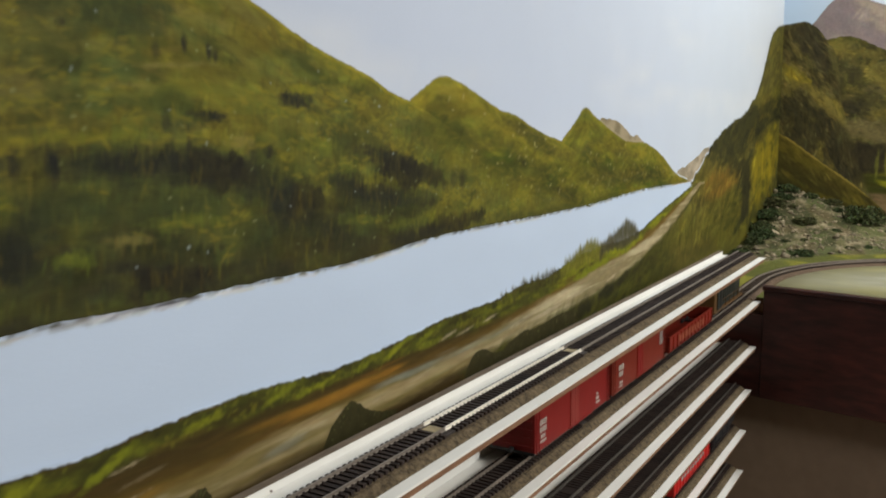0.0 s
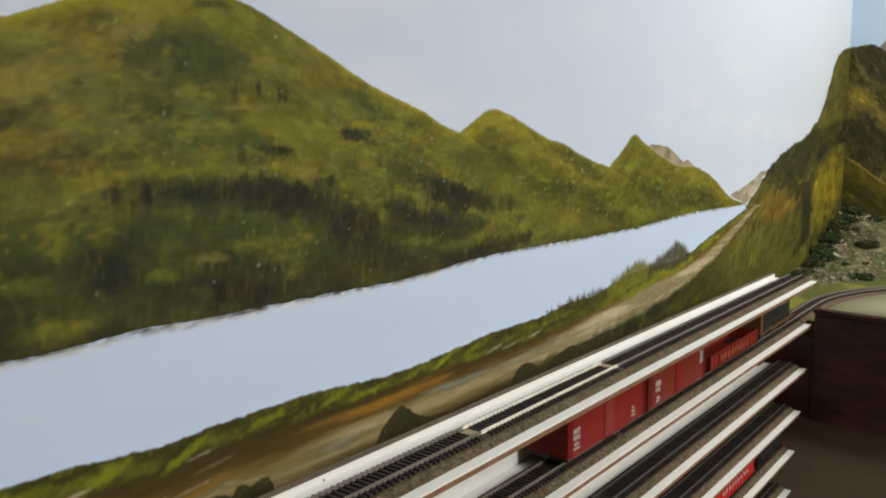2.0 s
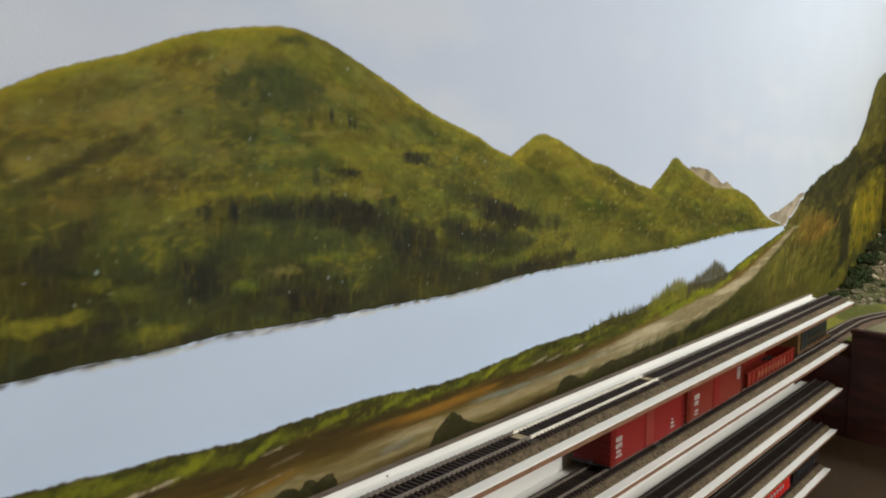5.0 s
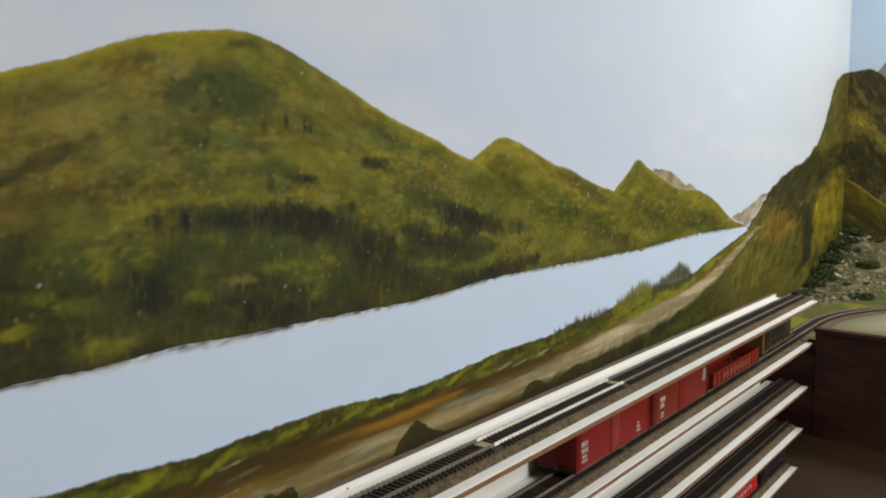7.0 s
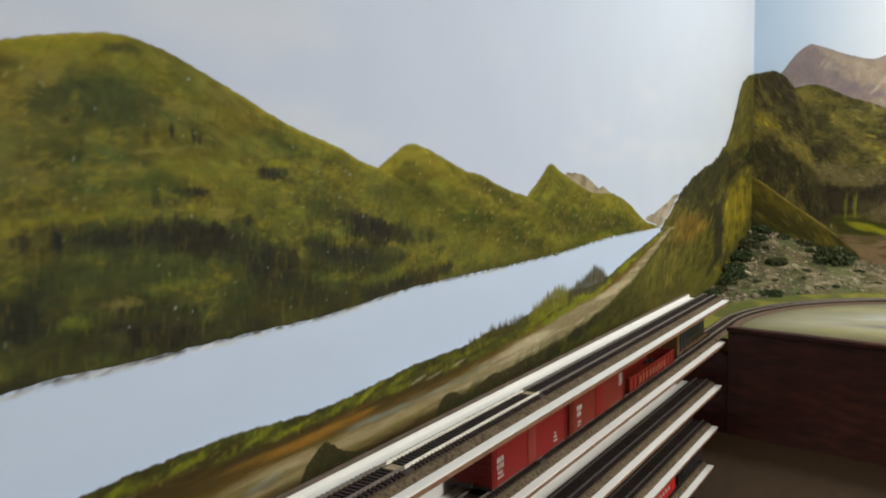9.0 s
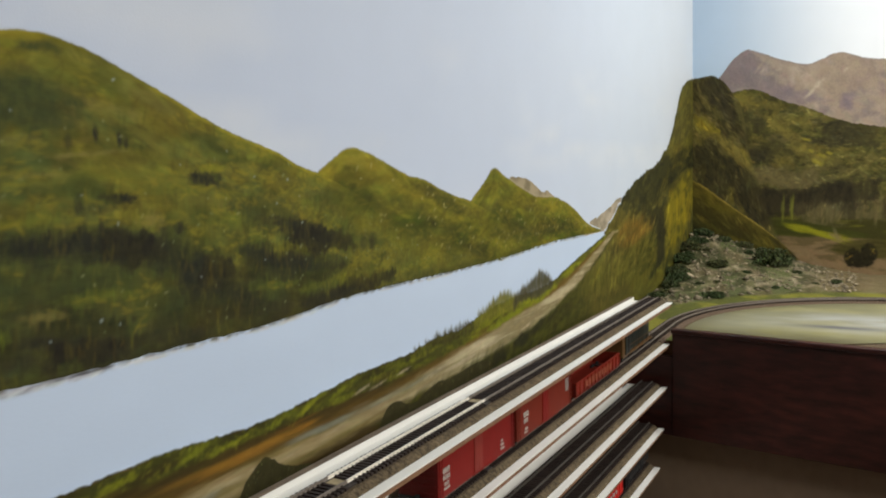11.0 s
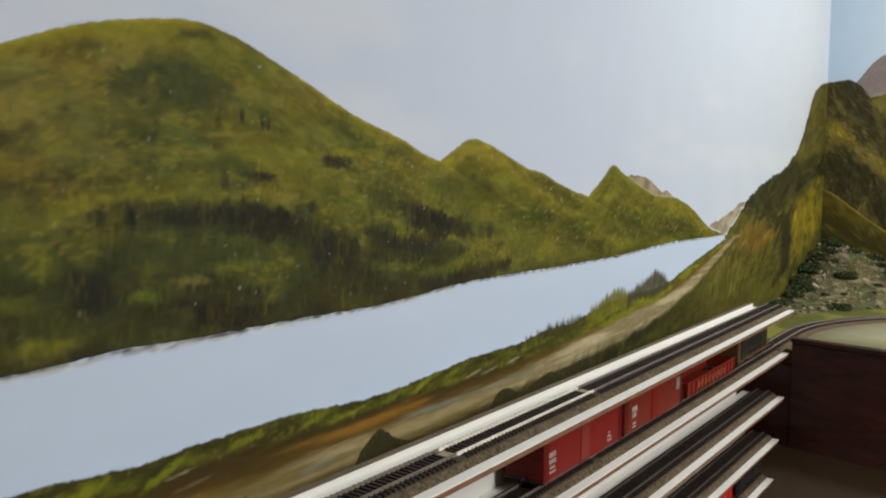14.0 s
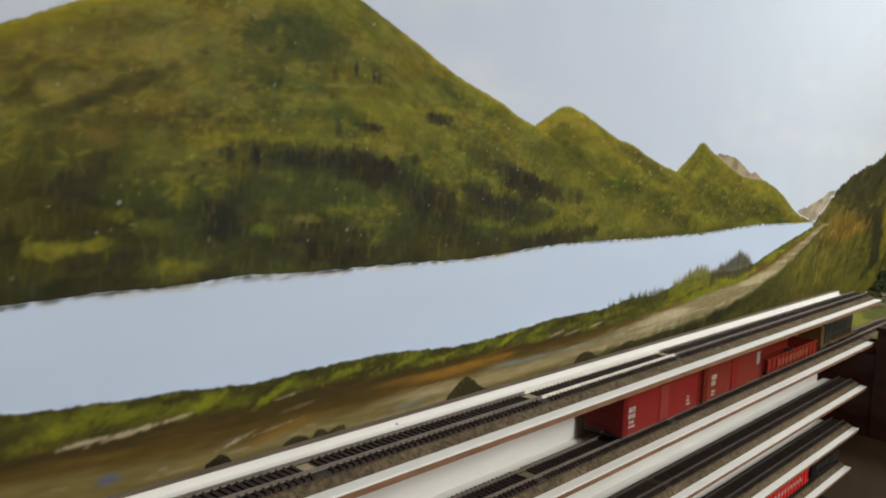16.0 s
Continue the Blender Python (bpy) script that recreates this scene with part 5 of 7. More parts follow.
def ridge_colour(u, v):
    a, b = fbm(u, v, 0.05, 0.02, 4, 71), fbm(u - 0.5 * v, v, 0.03, 0.02, 4, 72)
    col = mix(np.array(lin(88, 84, 40)), np.array(lin(66, 63, 34)), step(a, 0.42, 0.62))
    col = mix(col, np.array(lin(104, 95, 50)), step(b, 0.52, 0.70) * 0.6)
    col = col * np.exp(1.5 * (fbm(u + 0.4 * v, v, 0.022, 0.012, 4, 77) - 0.5))[..., None]
    rocky = step(0.125 - v, -0.01, 0.01) * step(u, 0.14, 0.2)
    col = mix(col, mix(np.array(lin(66, 58, 38)), np.array(lin(98, 88, 56)), step(fbm(u, v, 0.012, 0.05, 3, 80), 0.45, 0.7)), rocky * 0.75)
    meadow = step(0.094 + 0.010 * (fbm(u, v, 0.06, 0.01, 2, 74) - 0.5) - 0.09 * (u - 0.19) - v, -0.002, 0.004) * step(u, 0.165, 0.20)
    col = mix(col, mix(np.array(lin(60, 58, 24)), np.array(lin(98, 94, 30)), step(fbm(u, v, 0.10, 0.008, 3, 75), 0.5, 0.7)), meadow)
    soil = step(0.052 - 0.11 * (u - 0.19) - v, -0.004, 0.006) * step(u, 0.17, 0.22)
    col = mix(col, mix(np.array(lin(126, 105, 74)), np.array(lin(98, 84, 53)), step(fbm(u, v, 0.05, 0.012, 3, 76), 0.4, 0.7)), soil)
    plot = step(blob(u, v, 0.40, 0.010, 0.10, 0.022), 0.3, 0.5) * step(u, 0.26, 0.30)
    col = mix(col, np.array(lin(72, 66, 28)), plot * 0.9)
    tree = np.maximum(np.maximum(blob(u, v, 0.352, -0.012, 0.020, 0.022), blob(u, v, 0.384, 0.0, 0.018, 0.022)), blob(u, v, 0.365, -0.022, 0.03, 0.012))
    return mix(col, np.array(lin(42, 38, 22)), step(tree + 0.3 * (fbm(u, v, 0.012, 0.012, 3, 70) - 0.5), 0.3, 0.55))


def crag_colour(u, v):
    a = fbm(u + 0.6 * v, v, 0.025, 0.06, 4, 82)
    col = mix(np.array(lin(90, 84, 44)), np.array(lin(68, 63, 36)), step(a, 0.4, 0.6))
    return mix(col, np.array(lin(98, 91, 48)), step(fbm(u + 0.9 * v, v, 0.012, 0.05, 3, 83), 0.55, 0.72) * 0.6)


def mountain_colour(u, v):
    warm = step(u + 0.3 * (v - 0.4), 0.14, 0.24)
    col = mix(np.array(lin(134, 122, 120)), np.array(lin(158, 140, 122)), warm)
    col = mix(col, np.array(lin(170, 153, 135)), step(fbm(u + 0.4 * v, v, 0.04, 0.03, 4, 91), 0.4, 0.7) * 0.5)
    return mix(col, np.array(lin(124, 112, 110)), step(fbm(u - 0.5 * v, v, 0.05, 0.03, 3, 92), 0.5, 0.75) * 0.7)


mountain_sheet = Canvas(0, 1.0, 0.2, 0.5, 0.0025, mountain_colour)
u, v = scatter(900, 0.0, 0.7, lambda u: ridge_top(u) - 0.03, mtn_top, 113)
mountain_sheet.dabs(u, v, toned(mountain_colour(u, v), 0.10, 41), 0.03, 0.009, -0.8, 0.5, 41, 0.5)
mountain_sheet.clump([(0.13, 0.435, 0.02, 0.02, 1.0), (0.10, 0.40, 0.03, 0.025, 0.8), (0.19, 0.375, 0.04, 0.02, 0.7), (0.335, 0.345, 0.018, 0.022, 1.0), (0.40, 0.37, 0.04, 0.04, 0.6), (0.07, 0.385, 0.02, 0.02, 0.8), (0.36, 0.41, 0.03, 0.01, 0.8)], np.array(lin(112, 100, 102)), 1.0, 0.03, 0.009, -0.8, 0.5, 601, 0.4, 0.06)
mountain_sheet.clump([(0.13, 0.448, 0.010, 0.010, 1.0), (0.155, 0.43, 0.02, 0.006, 1.0), (0.20, 0.36, 0.03, 0.008, 1.0), (0.25, 0.345, 0.03, 0.008, 0.8)], np.array(lin(104, 94, 98)), 1.4, 0.022, 0.005, -0.5, 0.6, 641, 0.2, 0.08)
mountain_sheet.clump([(0.17, 0.415, 0.03, 0.018, 1.0), (0.23, 0.395, 0.04, 0.02, 1.0), (0.28, 0.385, 0.02, 0.025, 0.9), (0.30, 0.35, 0.03, 0.02, 0.6), (0.145, 0.375, 0.02, 0.008, 1.0)], np.array(lin(180, 164, 142)), 1.0, 0.03, 0.008, -0.7, 0.5, 621, 0.4, 0.06)
for corners, tints, seed in (([(0.060, 0.400), (0.100, 0.450), (0.125, 0.464), (0.140, 0.440), (0.170, 0.400), (0.220, 0.370), (0.150, 0.370)], [lin(122, 110, 110), lin(136, 122, 120)], 651), ([(0.140, 0.456), (0.210, 0.432), (0.260, 0.422), (0.240, 0.390), (0.190, 0.412)], [lin(168, 152, 132), lin(150, 135, 120)], 653), ([(0.150, 0.385), (0.250, 0.365), (0.300, 0.340), (0.220, 0.335), (0.120, 0.360)], [lin(132, 118, 120), lin(144, 128, 124)], 655), ([(0.270, 0.400), (0.320, 0.442), (0.380, 0.430), (0.400, 0.360), (0.300, 0.350)], [lin(160, 142, 120), lin(148, 130, 114)], 657), ([(0.325, 0.352), (0.350, 0.350), (0.345, 0.315), (0.320, 0.325)], [lin(124, 110, 116), lin(136, 120, 122)], 659)):
    mountain_sheet.patch(corners, tints, 0.75, seed, 0.006, 0.010, 1.0, (0.02, 0.02))
u = np.array([0.262, 0.270, 0.277, 0.284, 0.255, 0.150, 0.158, 0.330])
mountain_sheet.dabs(u, np.array([0.362, 0.372, 0.379, 0.386, 0.354, 0.424, 0.416, 0.405]), np.tile(np.array(lin(194, 178, 154)), (len(u), 1)), 0.018, 0.0045, 0.9, 0.8, 661, 0.3)
u = 0.05 + 0.36 * np.random.RandomState(662).rand(160)
mountain_sheet.dabs(u, mtn_top(u) - 0.0008, toned(np.tile(np.array(lin(116, 104, 100)), (len(u), 1)), 0.15, 663), 0.010, 0.0026, slope_of(mtn_top, u), 0.6, 664, 0.1)
u, v = scatter(500, 0.04, 0.45, lambda u: ridge_top(u) - 0.01, mtn_top, 665)
mountain_sheet.smear(u, v, 0.12, 0.014, 0.005, -0.7, 0.5, 666, 0.6, 0.005)
ridge_sheet = Canvas(0, 0.66, -0.15, 0.4, 0.0014, ridge_colour)
ridge_sheet.wash(RIDGE_PALE, [lin(112, 102, 62), lin(100, 91, 58)], 401, (0.006, 0.010))
ridge_sheet.wash(RIDGE_LIT, [lin(126, 114, 50), lin(108, 99, 48)], 421, (0.006, 0.006), 1.6)
ridge_sheet.wash(RIDGE_DARK, [lin(46, 43, 31), lin(56, 52, 34)], 441, (0.006, 0.008), 1.6)
u, v = scatter(2600, 0.0, 0.6, lambda u: u * 0 + 0.08, ridge_top, 111)
ridge_sheet.smear(u, v, 0.2, 0.012, 0.0045, -0.35, 0.55, 111, 0.7, 0.005)
u, v = scatter(460, 0.24, 0.6, lambda u: u * 0 + 0.075, lambda u: u * 0 + 0.135, 116)
ridge_sheet.smear(u, v, 0.25, 0.026, 0.0045, 1.45, 0.5, 116, 0.15, 0.004)
u, v = scatter(620, 0.08, 0.55, lambda u: u * 0 + 0.145, ridge_top, 123)
keep = fbm(u, v, 0.05, 0.03, 3, 73) > 0.48
ridge_sheet.dabs(u[keep], v[keep], toned(np.tile(np.array(lin(124, 114, 58)), (int(keep.sum()), 1)), 0.2, 53), 0.009, 0.0032, -0.3, 0.5, 53, 0.6)
u, v = scatter(420, 0.08, 0.55, lambda u: u * 0 + 0.145, ridge_top, 124)
ridge_sheet.dabs(u, v, ridge_sheet(u, v) * 0.5, 0.010, 0.005, 0.8, 0.5, 54, 0.7)
u, v = scatter(500, 0.19, 0.36, lambda u: 0.035 + 0 * u, lambda u: 0.079 - 0.2 * (u - 0.195), 119)
ridge_sheet.dabs(u, v, toned(np.tile(np.array(lin(60, 62, 22)), (len(u), 1)), 0.25, 49), 0.04, 0.005, -0.12, 0.5, 49, 0.06)
u = 0.22 + 0.11 * np.random.RandomState(9).rand(60)
ridge_sheet.dabs(u, 0.058 - 0.24 * (u - 0.22) + 0.003 * np.random.RandomState(8).randn(60), np.tile(np.array(lin(140, 138, 30)), (60, 1)), 0.035, 0.004, -0.22, 0.6, 50, 0.06)
u = np.array([0.203, 0.205, 0.207, 0.222, 0.224, 0.226])
ridge_sheet.dabs(u, 0.101 + 0.0 * u, np.tile(np.array(lin(126, 128, 44)), (len(u), 1)), 0.045, 0.004, 1.55, 0.9, 43, 0.03)
ridge_sheet.clump([(0.215, 0.018, 0.02, 0.012, 1.0), (0.25, -0.005, 0.025, 0.014, 1.0), (0.30, -0.03, 0.035, 0.014, 1.0), (0.36, -0.045, 0.05, 0.012, 1.0), (0.34, 0.037, 0.06, 0.005, 0.7)], np.array(lin(134, 111, 78)), 1.0, 0.022, 0.006, -0.5, 0.6, 461, 0.2, 0.08)
ridge_sheet.clump([(0.33, 0.012, 0.045, 0.010, 1.0), (0.42, 0.015, 0.05, 0.01, 1.0)], np.array(lin(58, 56, 20)), 1.0, 0.03, 0.005, -0.1, 0.6, 471, 0.1)
ridge_sheet.clump([(0.352, -0.012, 0.016, 0.020, 1.0), (0.384, 0.0, 0.015, 0.020, 1.0), (0.366, -0.02, 0.026, 0.012, 1.0)], np.array(lin(34, 30, 15)), 1.6, 0.008, 0.005, 0.8, 0.7, 481, 0.9, 0.3)
ridge_sheet.clump([(0.345, -0.012, 0.012, 0.012, 0.5), (0.388, 0.006, 0.01, 0.01, 0.5)], np.array(lin(118, 100, 38)), 0.5, 0.005, 0.003, 0.8, 0.6, 491, 0.9, 0.3)
crag_sheet = Canvas(0, 0.22, -0.15, 0.43, 0.0014, crag_colour)
crag_sheet.wash(CRAG_DARK, [lin(44, 42, 30), lin(52, 49, 32)], 501, (0.006, 0.010), 1.6)
u, v = scatter(900, 0.0, 0.2, lambda u: u * 0, crag_top, 112)
crag_sheet.smear(u, v, 0.2, 0.022, 0.006, -0.9, 0.5, 112, 0.5, 0.005)
crag_sheet.wash(CRAG_LIT, [lin(132, 120, 44), lin(120, 110, 54)], 521, (0.005, 0.010), 1.5)
u, v = scatter(1300, 0.0, 0.2, lambda u: u * 0 + 0.03, crag_top, 122)
crag_sheet.smear(u, v, 0.24, 0.014, 0.0042, -0.9, 0.55, 122, 0.5, 0.004)
u, v = scatter(260, 0.0, 0.2, lambda u: flank_top(u) + 0.015, crag_top, 160)
crag_sheet.dabs(u, v, crag_sheet(u, v) * 0.5, 0.020, 0.0055, -0.9, 0.6, 160, 0.3)
u, v = scatter(330, 0.0, 0.16, lambda u: flank_top(u) + 0.02, crag_top, 161)
crag_sheet.dabs(u, v, toned(np.tile(np.array(lin(118, 106, 60)), (len(u), 1)), 0.2, 163), 0.016, 0.0034, -1.0, 0.55, 164, 0.3)
crag_sheet.patch([(0.022, 0.401), (0.055, 0.403), (0.089, 0.349), (0.101, 0.306), (0.072, 0.316), (0.039, 0.352)], [lin(52, 48, 33), lin(66, 61, 38)], 0.85, 541, 0.006, 0.012, 1.0, (0.012, 0.020))
crag_sheet.patch([(0.007, 0.249), (0.057, 0.243), (0.123, 0.194), (0.156, 0.150), (0.124, 0.134), (0.040, 0.161), (0.008, 0.161)], [lin(44, 42, 28), lin(66, 61, 34)], 0.8, 543, 0.006, 0.014, 1.0, (0.010, 0.024))
crag_sheet.patch([(0.091, 0.134), (0.164, 0.150), (0.189, 0.065), (0.165, 0.060), (0.124, 0.090)], [lin(38, 35, 25), lin(58, 52, 31)], 0.8, 545, 0.006, 0.010, 1.0, (0.008, 0.030))
crag_sheet.patch([(0.009, 0.319), (0.031, 0.305), (0.065, 0.282), (0.056, 0.269), (0.031, 0.283), (0.012, 0.288)], [lin(150, 134, 44), lin(122, 110, 42)], 0.95, 547, 0.004, 0.008, 1.0, (0.010, 0.014))
crag_sheet.patch([(0.031, 0.283), (0.090, 0.259), (0.123, 0.211), (0.163, 0.184), (0.147, 0.176), (0.090, 0.222)], [lin(132, 118, 56), lin(104, 94, 46)], 0.85, 549, 0.005, 0.010, 1.0, (0.010, 0.014))
u, v = scatter(500, 0.0, 0.2, lambda u: flank_top(u) + 0.01, crag_top, 165)
crag_sheet.smear(u, v, 0.30, 0.016, 0.0036, -1.0, 0.55, 166, 0.35, 0.004)
for corners, tints, seed in (([(0.164, 0.150), (0.219, 0.138), (0.28, 0.143), (0.346, 0.167), (0.347, 0.120), (0.28, 0.120), (0.227, 0.112), (0.189, 0.080), (0.160, 0.095)], [lin(40, 36, 25), lin(58, 52, 32)], 551), ([(0.27, 0.273), (0.321, 0.295), (0.40, 0.280), (0.39, 0.240), (0.30, 0.239)], [lin(52, 49, 31), lin(68, 63, 36)], 553), ([(0.138, 0.257), (0.201, 0.251), (0.24, 0.224), (0.202, 0.213), (0.155, 0.227)], [lin(56, 53, 32), lin(74, 69, 38)], 555), ([(0.163, 0.193), (0.233, 0.183), (0.286, 0.190), (0.279, 0.160), (0.203, 0.148), (0.164, 0.160)], [lin(110, 99, 62), lin(86, 78, 48)], 557), ([(0.177, 0.294), (0.209, 0.284), (0.286, 0.211), (0.248, 0.206), (0.201, 0.267)], [lin(120, 108, 50), lin(94, 86, 44)], 559)):
    ridge_sheet.patch(corners, tints, 0.7, seed, 0.006, 0.014, 1.0, (0.014, 0.014))
u, v = scatter(900, 0.08, 0.55, lambda u: u * 0 + 0.10, ridge_top, 167)
ridge_sheet.smear(u, v, 0.30, 0.010, 0.0040, -0.4, 0.55, 168, 0.7, 0.004)
u, v = scatter(900, 0.0, 0.2, lambda u: flank_top(u), crag_top, 176)
crag_sheet.dabs(u, v, crag_sheet(u, v) * np.exp(0.55 * np.random.RandomState(177).randn(len(u)))[:, None] * (1 + np.random.RandomState(178).randn(len(u), 1) * np.array([0.08, 0.0, -0.08])), 0.015, 0.0030, np.where(v > 0.2, -0.9, -1.35), 0.75, 179, 0.3)
u, v = scatter(1500, 0.08, 0.6, lambda u: u * 0 + 0.09, ridge_top, 180)
ridge_sheet.dabs(u, v, ridge_sheet(u, v) * np.exp(0.5 * np.random.RandomState(181).randn(len(u)))[:, None] * (1 + np.random.RandomState(182).randn(len(u), 1) * np.array([0.08, 0.0, -0.10])), 0.010, 0.0034, np.where(v > 0.145, -0.25, 1.45), 0.75, 183, 0.4)
ridge_sheet.dabs(np.array([0.262, 0.285, 0.253, 0.276, 0.30]), np.array([0.229, 0.218, 0.255, 0.203, 0.223]), np.tile(np.array(lin(158, 146, 50)), (5, 1)), 0.020, 0.007, -0.4, 0.8, 184, 0.2)
ridge_sheet.patch([(0.160, 0.150), (0.219, 0.140), (0.28, 0.144), (0.40, 0.165), (0.40, 0.120), (0.30, 0.112), (0.25, 0.088), (0.189, 0.080), (0.160, 0.090)], [lin(38, 33, 24), lin(54, 48, 31)], 0.65, 561, 0.005, 0.010, 1.0, (0.008, 0.020))
u = np.array([0.203, 0.206, 0.222, 0.225])
ridge_sheet.dabs(u, 0.104 + 0.0 * u, np.tile(np.array(lin(118, 118, 46)), (len(u), 1)), 0.042, 0.0045, 1.55, 0.9, 562, 0.03)
blend_into(crag_sheet, ridge_sheet, crag_top, 0.09)


def flank_colour(u, v):
    d = np.maximum(flank_top(u) - v, 0)
    col = mix(np.array(lin(50, 48, 22)), np.array(lin(86, 76, 28)), np.exp(-d / 0.05))
    col = mix(col, np.array(lin(102, 92, 30)), step(fbm(u + v, v, 0.03, 0.02, 3, 96), 0.5, 0.7) * 0.6)
    col = mix(col, np.array(lin(44, 46, 24)), step(0.10 - u - 0.5 * v, 0, 0.07) * step(0.09 - v, 0, 0.04) * 0.85)
    col = mix(col, np.array(lin(146, 128, 52)), np.exp(-d / 0.0022) * 0.85)
    return mix(col, np.array(lin(36, 38, 22)), step(fbm(u, v, 0.03, 0.02, 3, 95), 0.4, 0.6) * step(0.045 - v, -0.01, 0.03) * 0.9)


flank_sheet = Canvas(0, 0.25, -0.15, 0.2, 0.002, flank_colour)
u, v = scatter(900, 0.0, 0.23, lambda u: u * 0 - 0.05, flank_top, 115)
flank_sheet.dabs(u, v, toned(flank_colour(u, v), 0.2, 46), 0.022, 0.005, -0.75, 0.5, 46, 0.2)
u, v = scatter(420, 0.0, 0.22, lambda u: u * 0 + 0.0, flank_top, 421)
flank_sheet.dabs(u, v, flank_sheet(u, v) * np.exp(0.4 * np.random.RandomState(422).randn(len(u)))[:, None], 0.020, 0.0035, -0.85, 0.65, 423, 0.25)
u = 0.19 * np.random.RandomState(424).rand(130)
flank_sheet.dabs(u, flank_top(u) - 0.001, toned(np.tile(np.array(lin(146, 128, 56)), (len(u), 1)), 0.15, 425), 0.014, 0.0026, slope_of(flank_top, u), 0.6, 426, 0.08)
# blue to near white along the wall: the glow of the lamp, mixed into the paint
sky_east = lambda u, v: mix(np.array(lin(180, 201, 222)), np.array(lin(240, 243, 246)), step(u, 0.0, 0.40))
behind_ridge = lambda u, v: mix(sky_east(u, v), mountain_sheet(u, v), step(mtn_top(u) - v, -0.001, 0.001))
behind_crag = lambda u, v: mix(behind_ridge(u, v), ridge_sheet(u, v), step(ridge_top(u) - v, -0.001, 0.001))
band("painted_sky", EAST, 0.0, -ROOM_Y, lambda u: u * 0 + 0.25, lambda u: u * 0 + CEIL - 0.001, sky_east, 0, wall_e, "pale blue painted sky", du=0.02, rows=50, rag=0, mat=SKY_PAINT)
band("painted_mountain", EAST, 0.0, 2.0, lambda u: np.minimum(u * 0 + 0.2, mtn_top(u) - 0.01), mtn_top, mountain_sheet, 1, wall_e, "mauve-grey painted rocky mountain", rows=90, du=0.0028, rag=0.0006, soft=0.002, behind=sky_east)
band("painted_ridge", EAST, 0.0, 0.62, lambda u: u * 0 - 0.14, ridge_top, ridge_sheet, 2, wall_e, "olive painted ridge, meadow and bare soil track", rows=300, du=0.0016, rag=0.0015, soft=0.0025, behind=behind_ridge)
band("painted_ridge", EAST, 0.62, 2.0, lambda u: u * 0 - 0.14, ridge_top, ridge_colour, 2, wall_e, "olive painted ridge above a bare soil track", rows=60, du=0.02, rag=0)
band("painted_cliff", EAST, 0.0, 0.21, lambda u: u * 0 - 0.14, crag_top, crag_sheet, 3, wall_e, "dark olive painted crag", rows=300, du=0.0016, rag=0.002, soft=0.003, behind=behind_crag)
band("painted_slope", EAST, 0.0, 0.24, lambda u: u * 0 - 0.14, flank_top, flank_sheet, 4, wall_e, "dark olive painted grass slope", rows=160, du=0.0018, rag=0.0012, soft=0.003, behind=crag_sheet)

# ---- shelf rack with model railway tracks ----
LEFT = -2.55
Z_SHELF = [0.0, -0.0605, -0.1235, -0.182, -0.2345, -0.29]
X_END = [-0.798, -0.818, -0.834, -0.853, -0.875, -0.885]
Y_BACK, Y_FRONT, Y_TRACK, THICK = -0.078, -0.138, -0.109, 0.0065
CORK_H = 0.004


def prism(x0, x1, profile):
    """A straight moulding along x with the given (y, z) section."""
    bm = bmesh.new()
    ends = [[bm.verts.new((x, y, z)) for y, z in profile] for x in (x0, x1)]
    n = len(profile)
    for i in range(n):
        j = (i + 1) % n
        bm.faces.new((ends[0][i], ends[0][j], ends[1][j], ends[1][i]))
    bm.faces.new(ends[0][::-1])
    bm.faces.new(ends[1])
    bmesh.ops.recalc_face_normals(bm, faces=bm.faces[:])
    return bm


rack = empty("shelf_rack", (0, 0, 0))
for x in (-2.4, -1.9, -1.4):
    part("post", box(x - 0.02, x + 0.02, Y_BACK + 0.0065, Y_BACK + 0.045, FLOOR, -0.02), RAW_EDGE, rack, "plain upright behind the panel")
tagged(rack, "wall rack of narrow white shelves holding model railway tracks", "shelf")
part("back_panel", box(LEFT, -0.795, Y_BACK + 0.0005, Y_BACK + 0.006, -0.0655, 0.0047), WHITE_BOARD, rack, "white painted thin back panel")
part("back_panel", box(LEFT, -0.862, Y_BACK + 0.0005, Y_BACK + 0.006, -0.42, -0.0657), WHITE_BOARD, rack, "white painted lower back panel")
part("top_edge", box(LEFT, -0.795, Y_BACK + 0.0008, Y_BACK + 0.0062, 0.0047, 0.0054), PANEL_EDGE, rack, "raw brown cut edge of the panel")
for i, (z, xe) in enumerate(zip(Z_SHELF, X_END)):
    shelf = part("shelf_board", box(LEFT, xe, Y_FRONT + 0.0015, Y_BACK, z - THICK, z - 0.0004), RAW_EDGE, rack, "thin brown hardboard shelf")
    part("white_top", box(LEFT, xe - 0.0003, Y_FRONT, Y_BACK, z - 0.0016, z), WHITE_BOARD, shelf, "white painted upper face")
    part("roadbed", prism(LEFT, xe - 0.001, [(Y_TRACK + 0.0190, z), (Y_TRACK + 0.0152, z + CORK_H), (Y_TRACK - 0.0155, z + CORK_H), (Y_TRACK - 0.0205, z)]), CORK, shelf, "speckled brown cork roadbed")

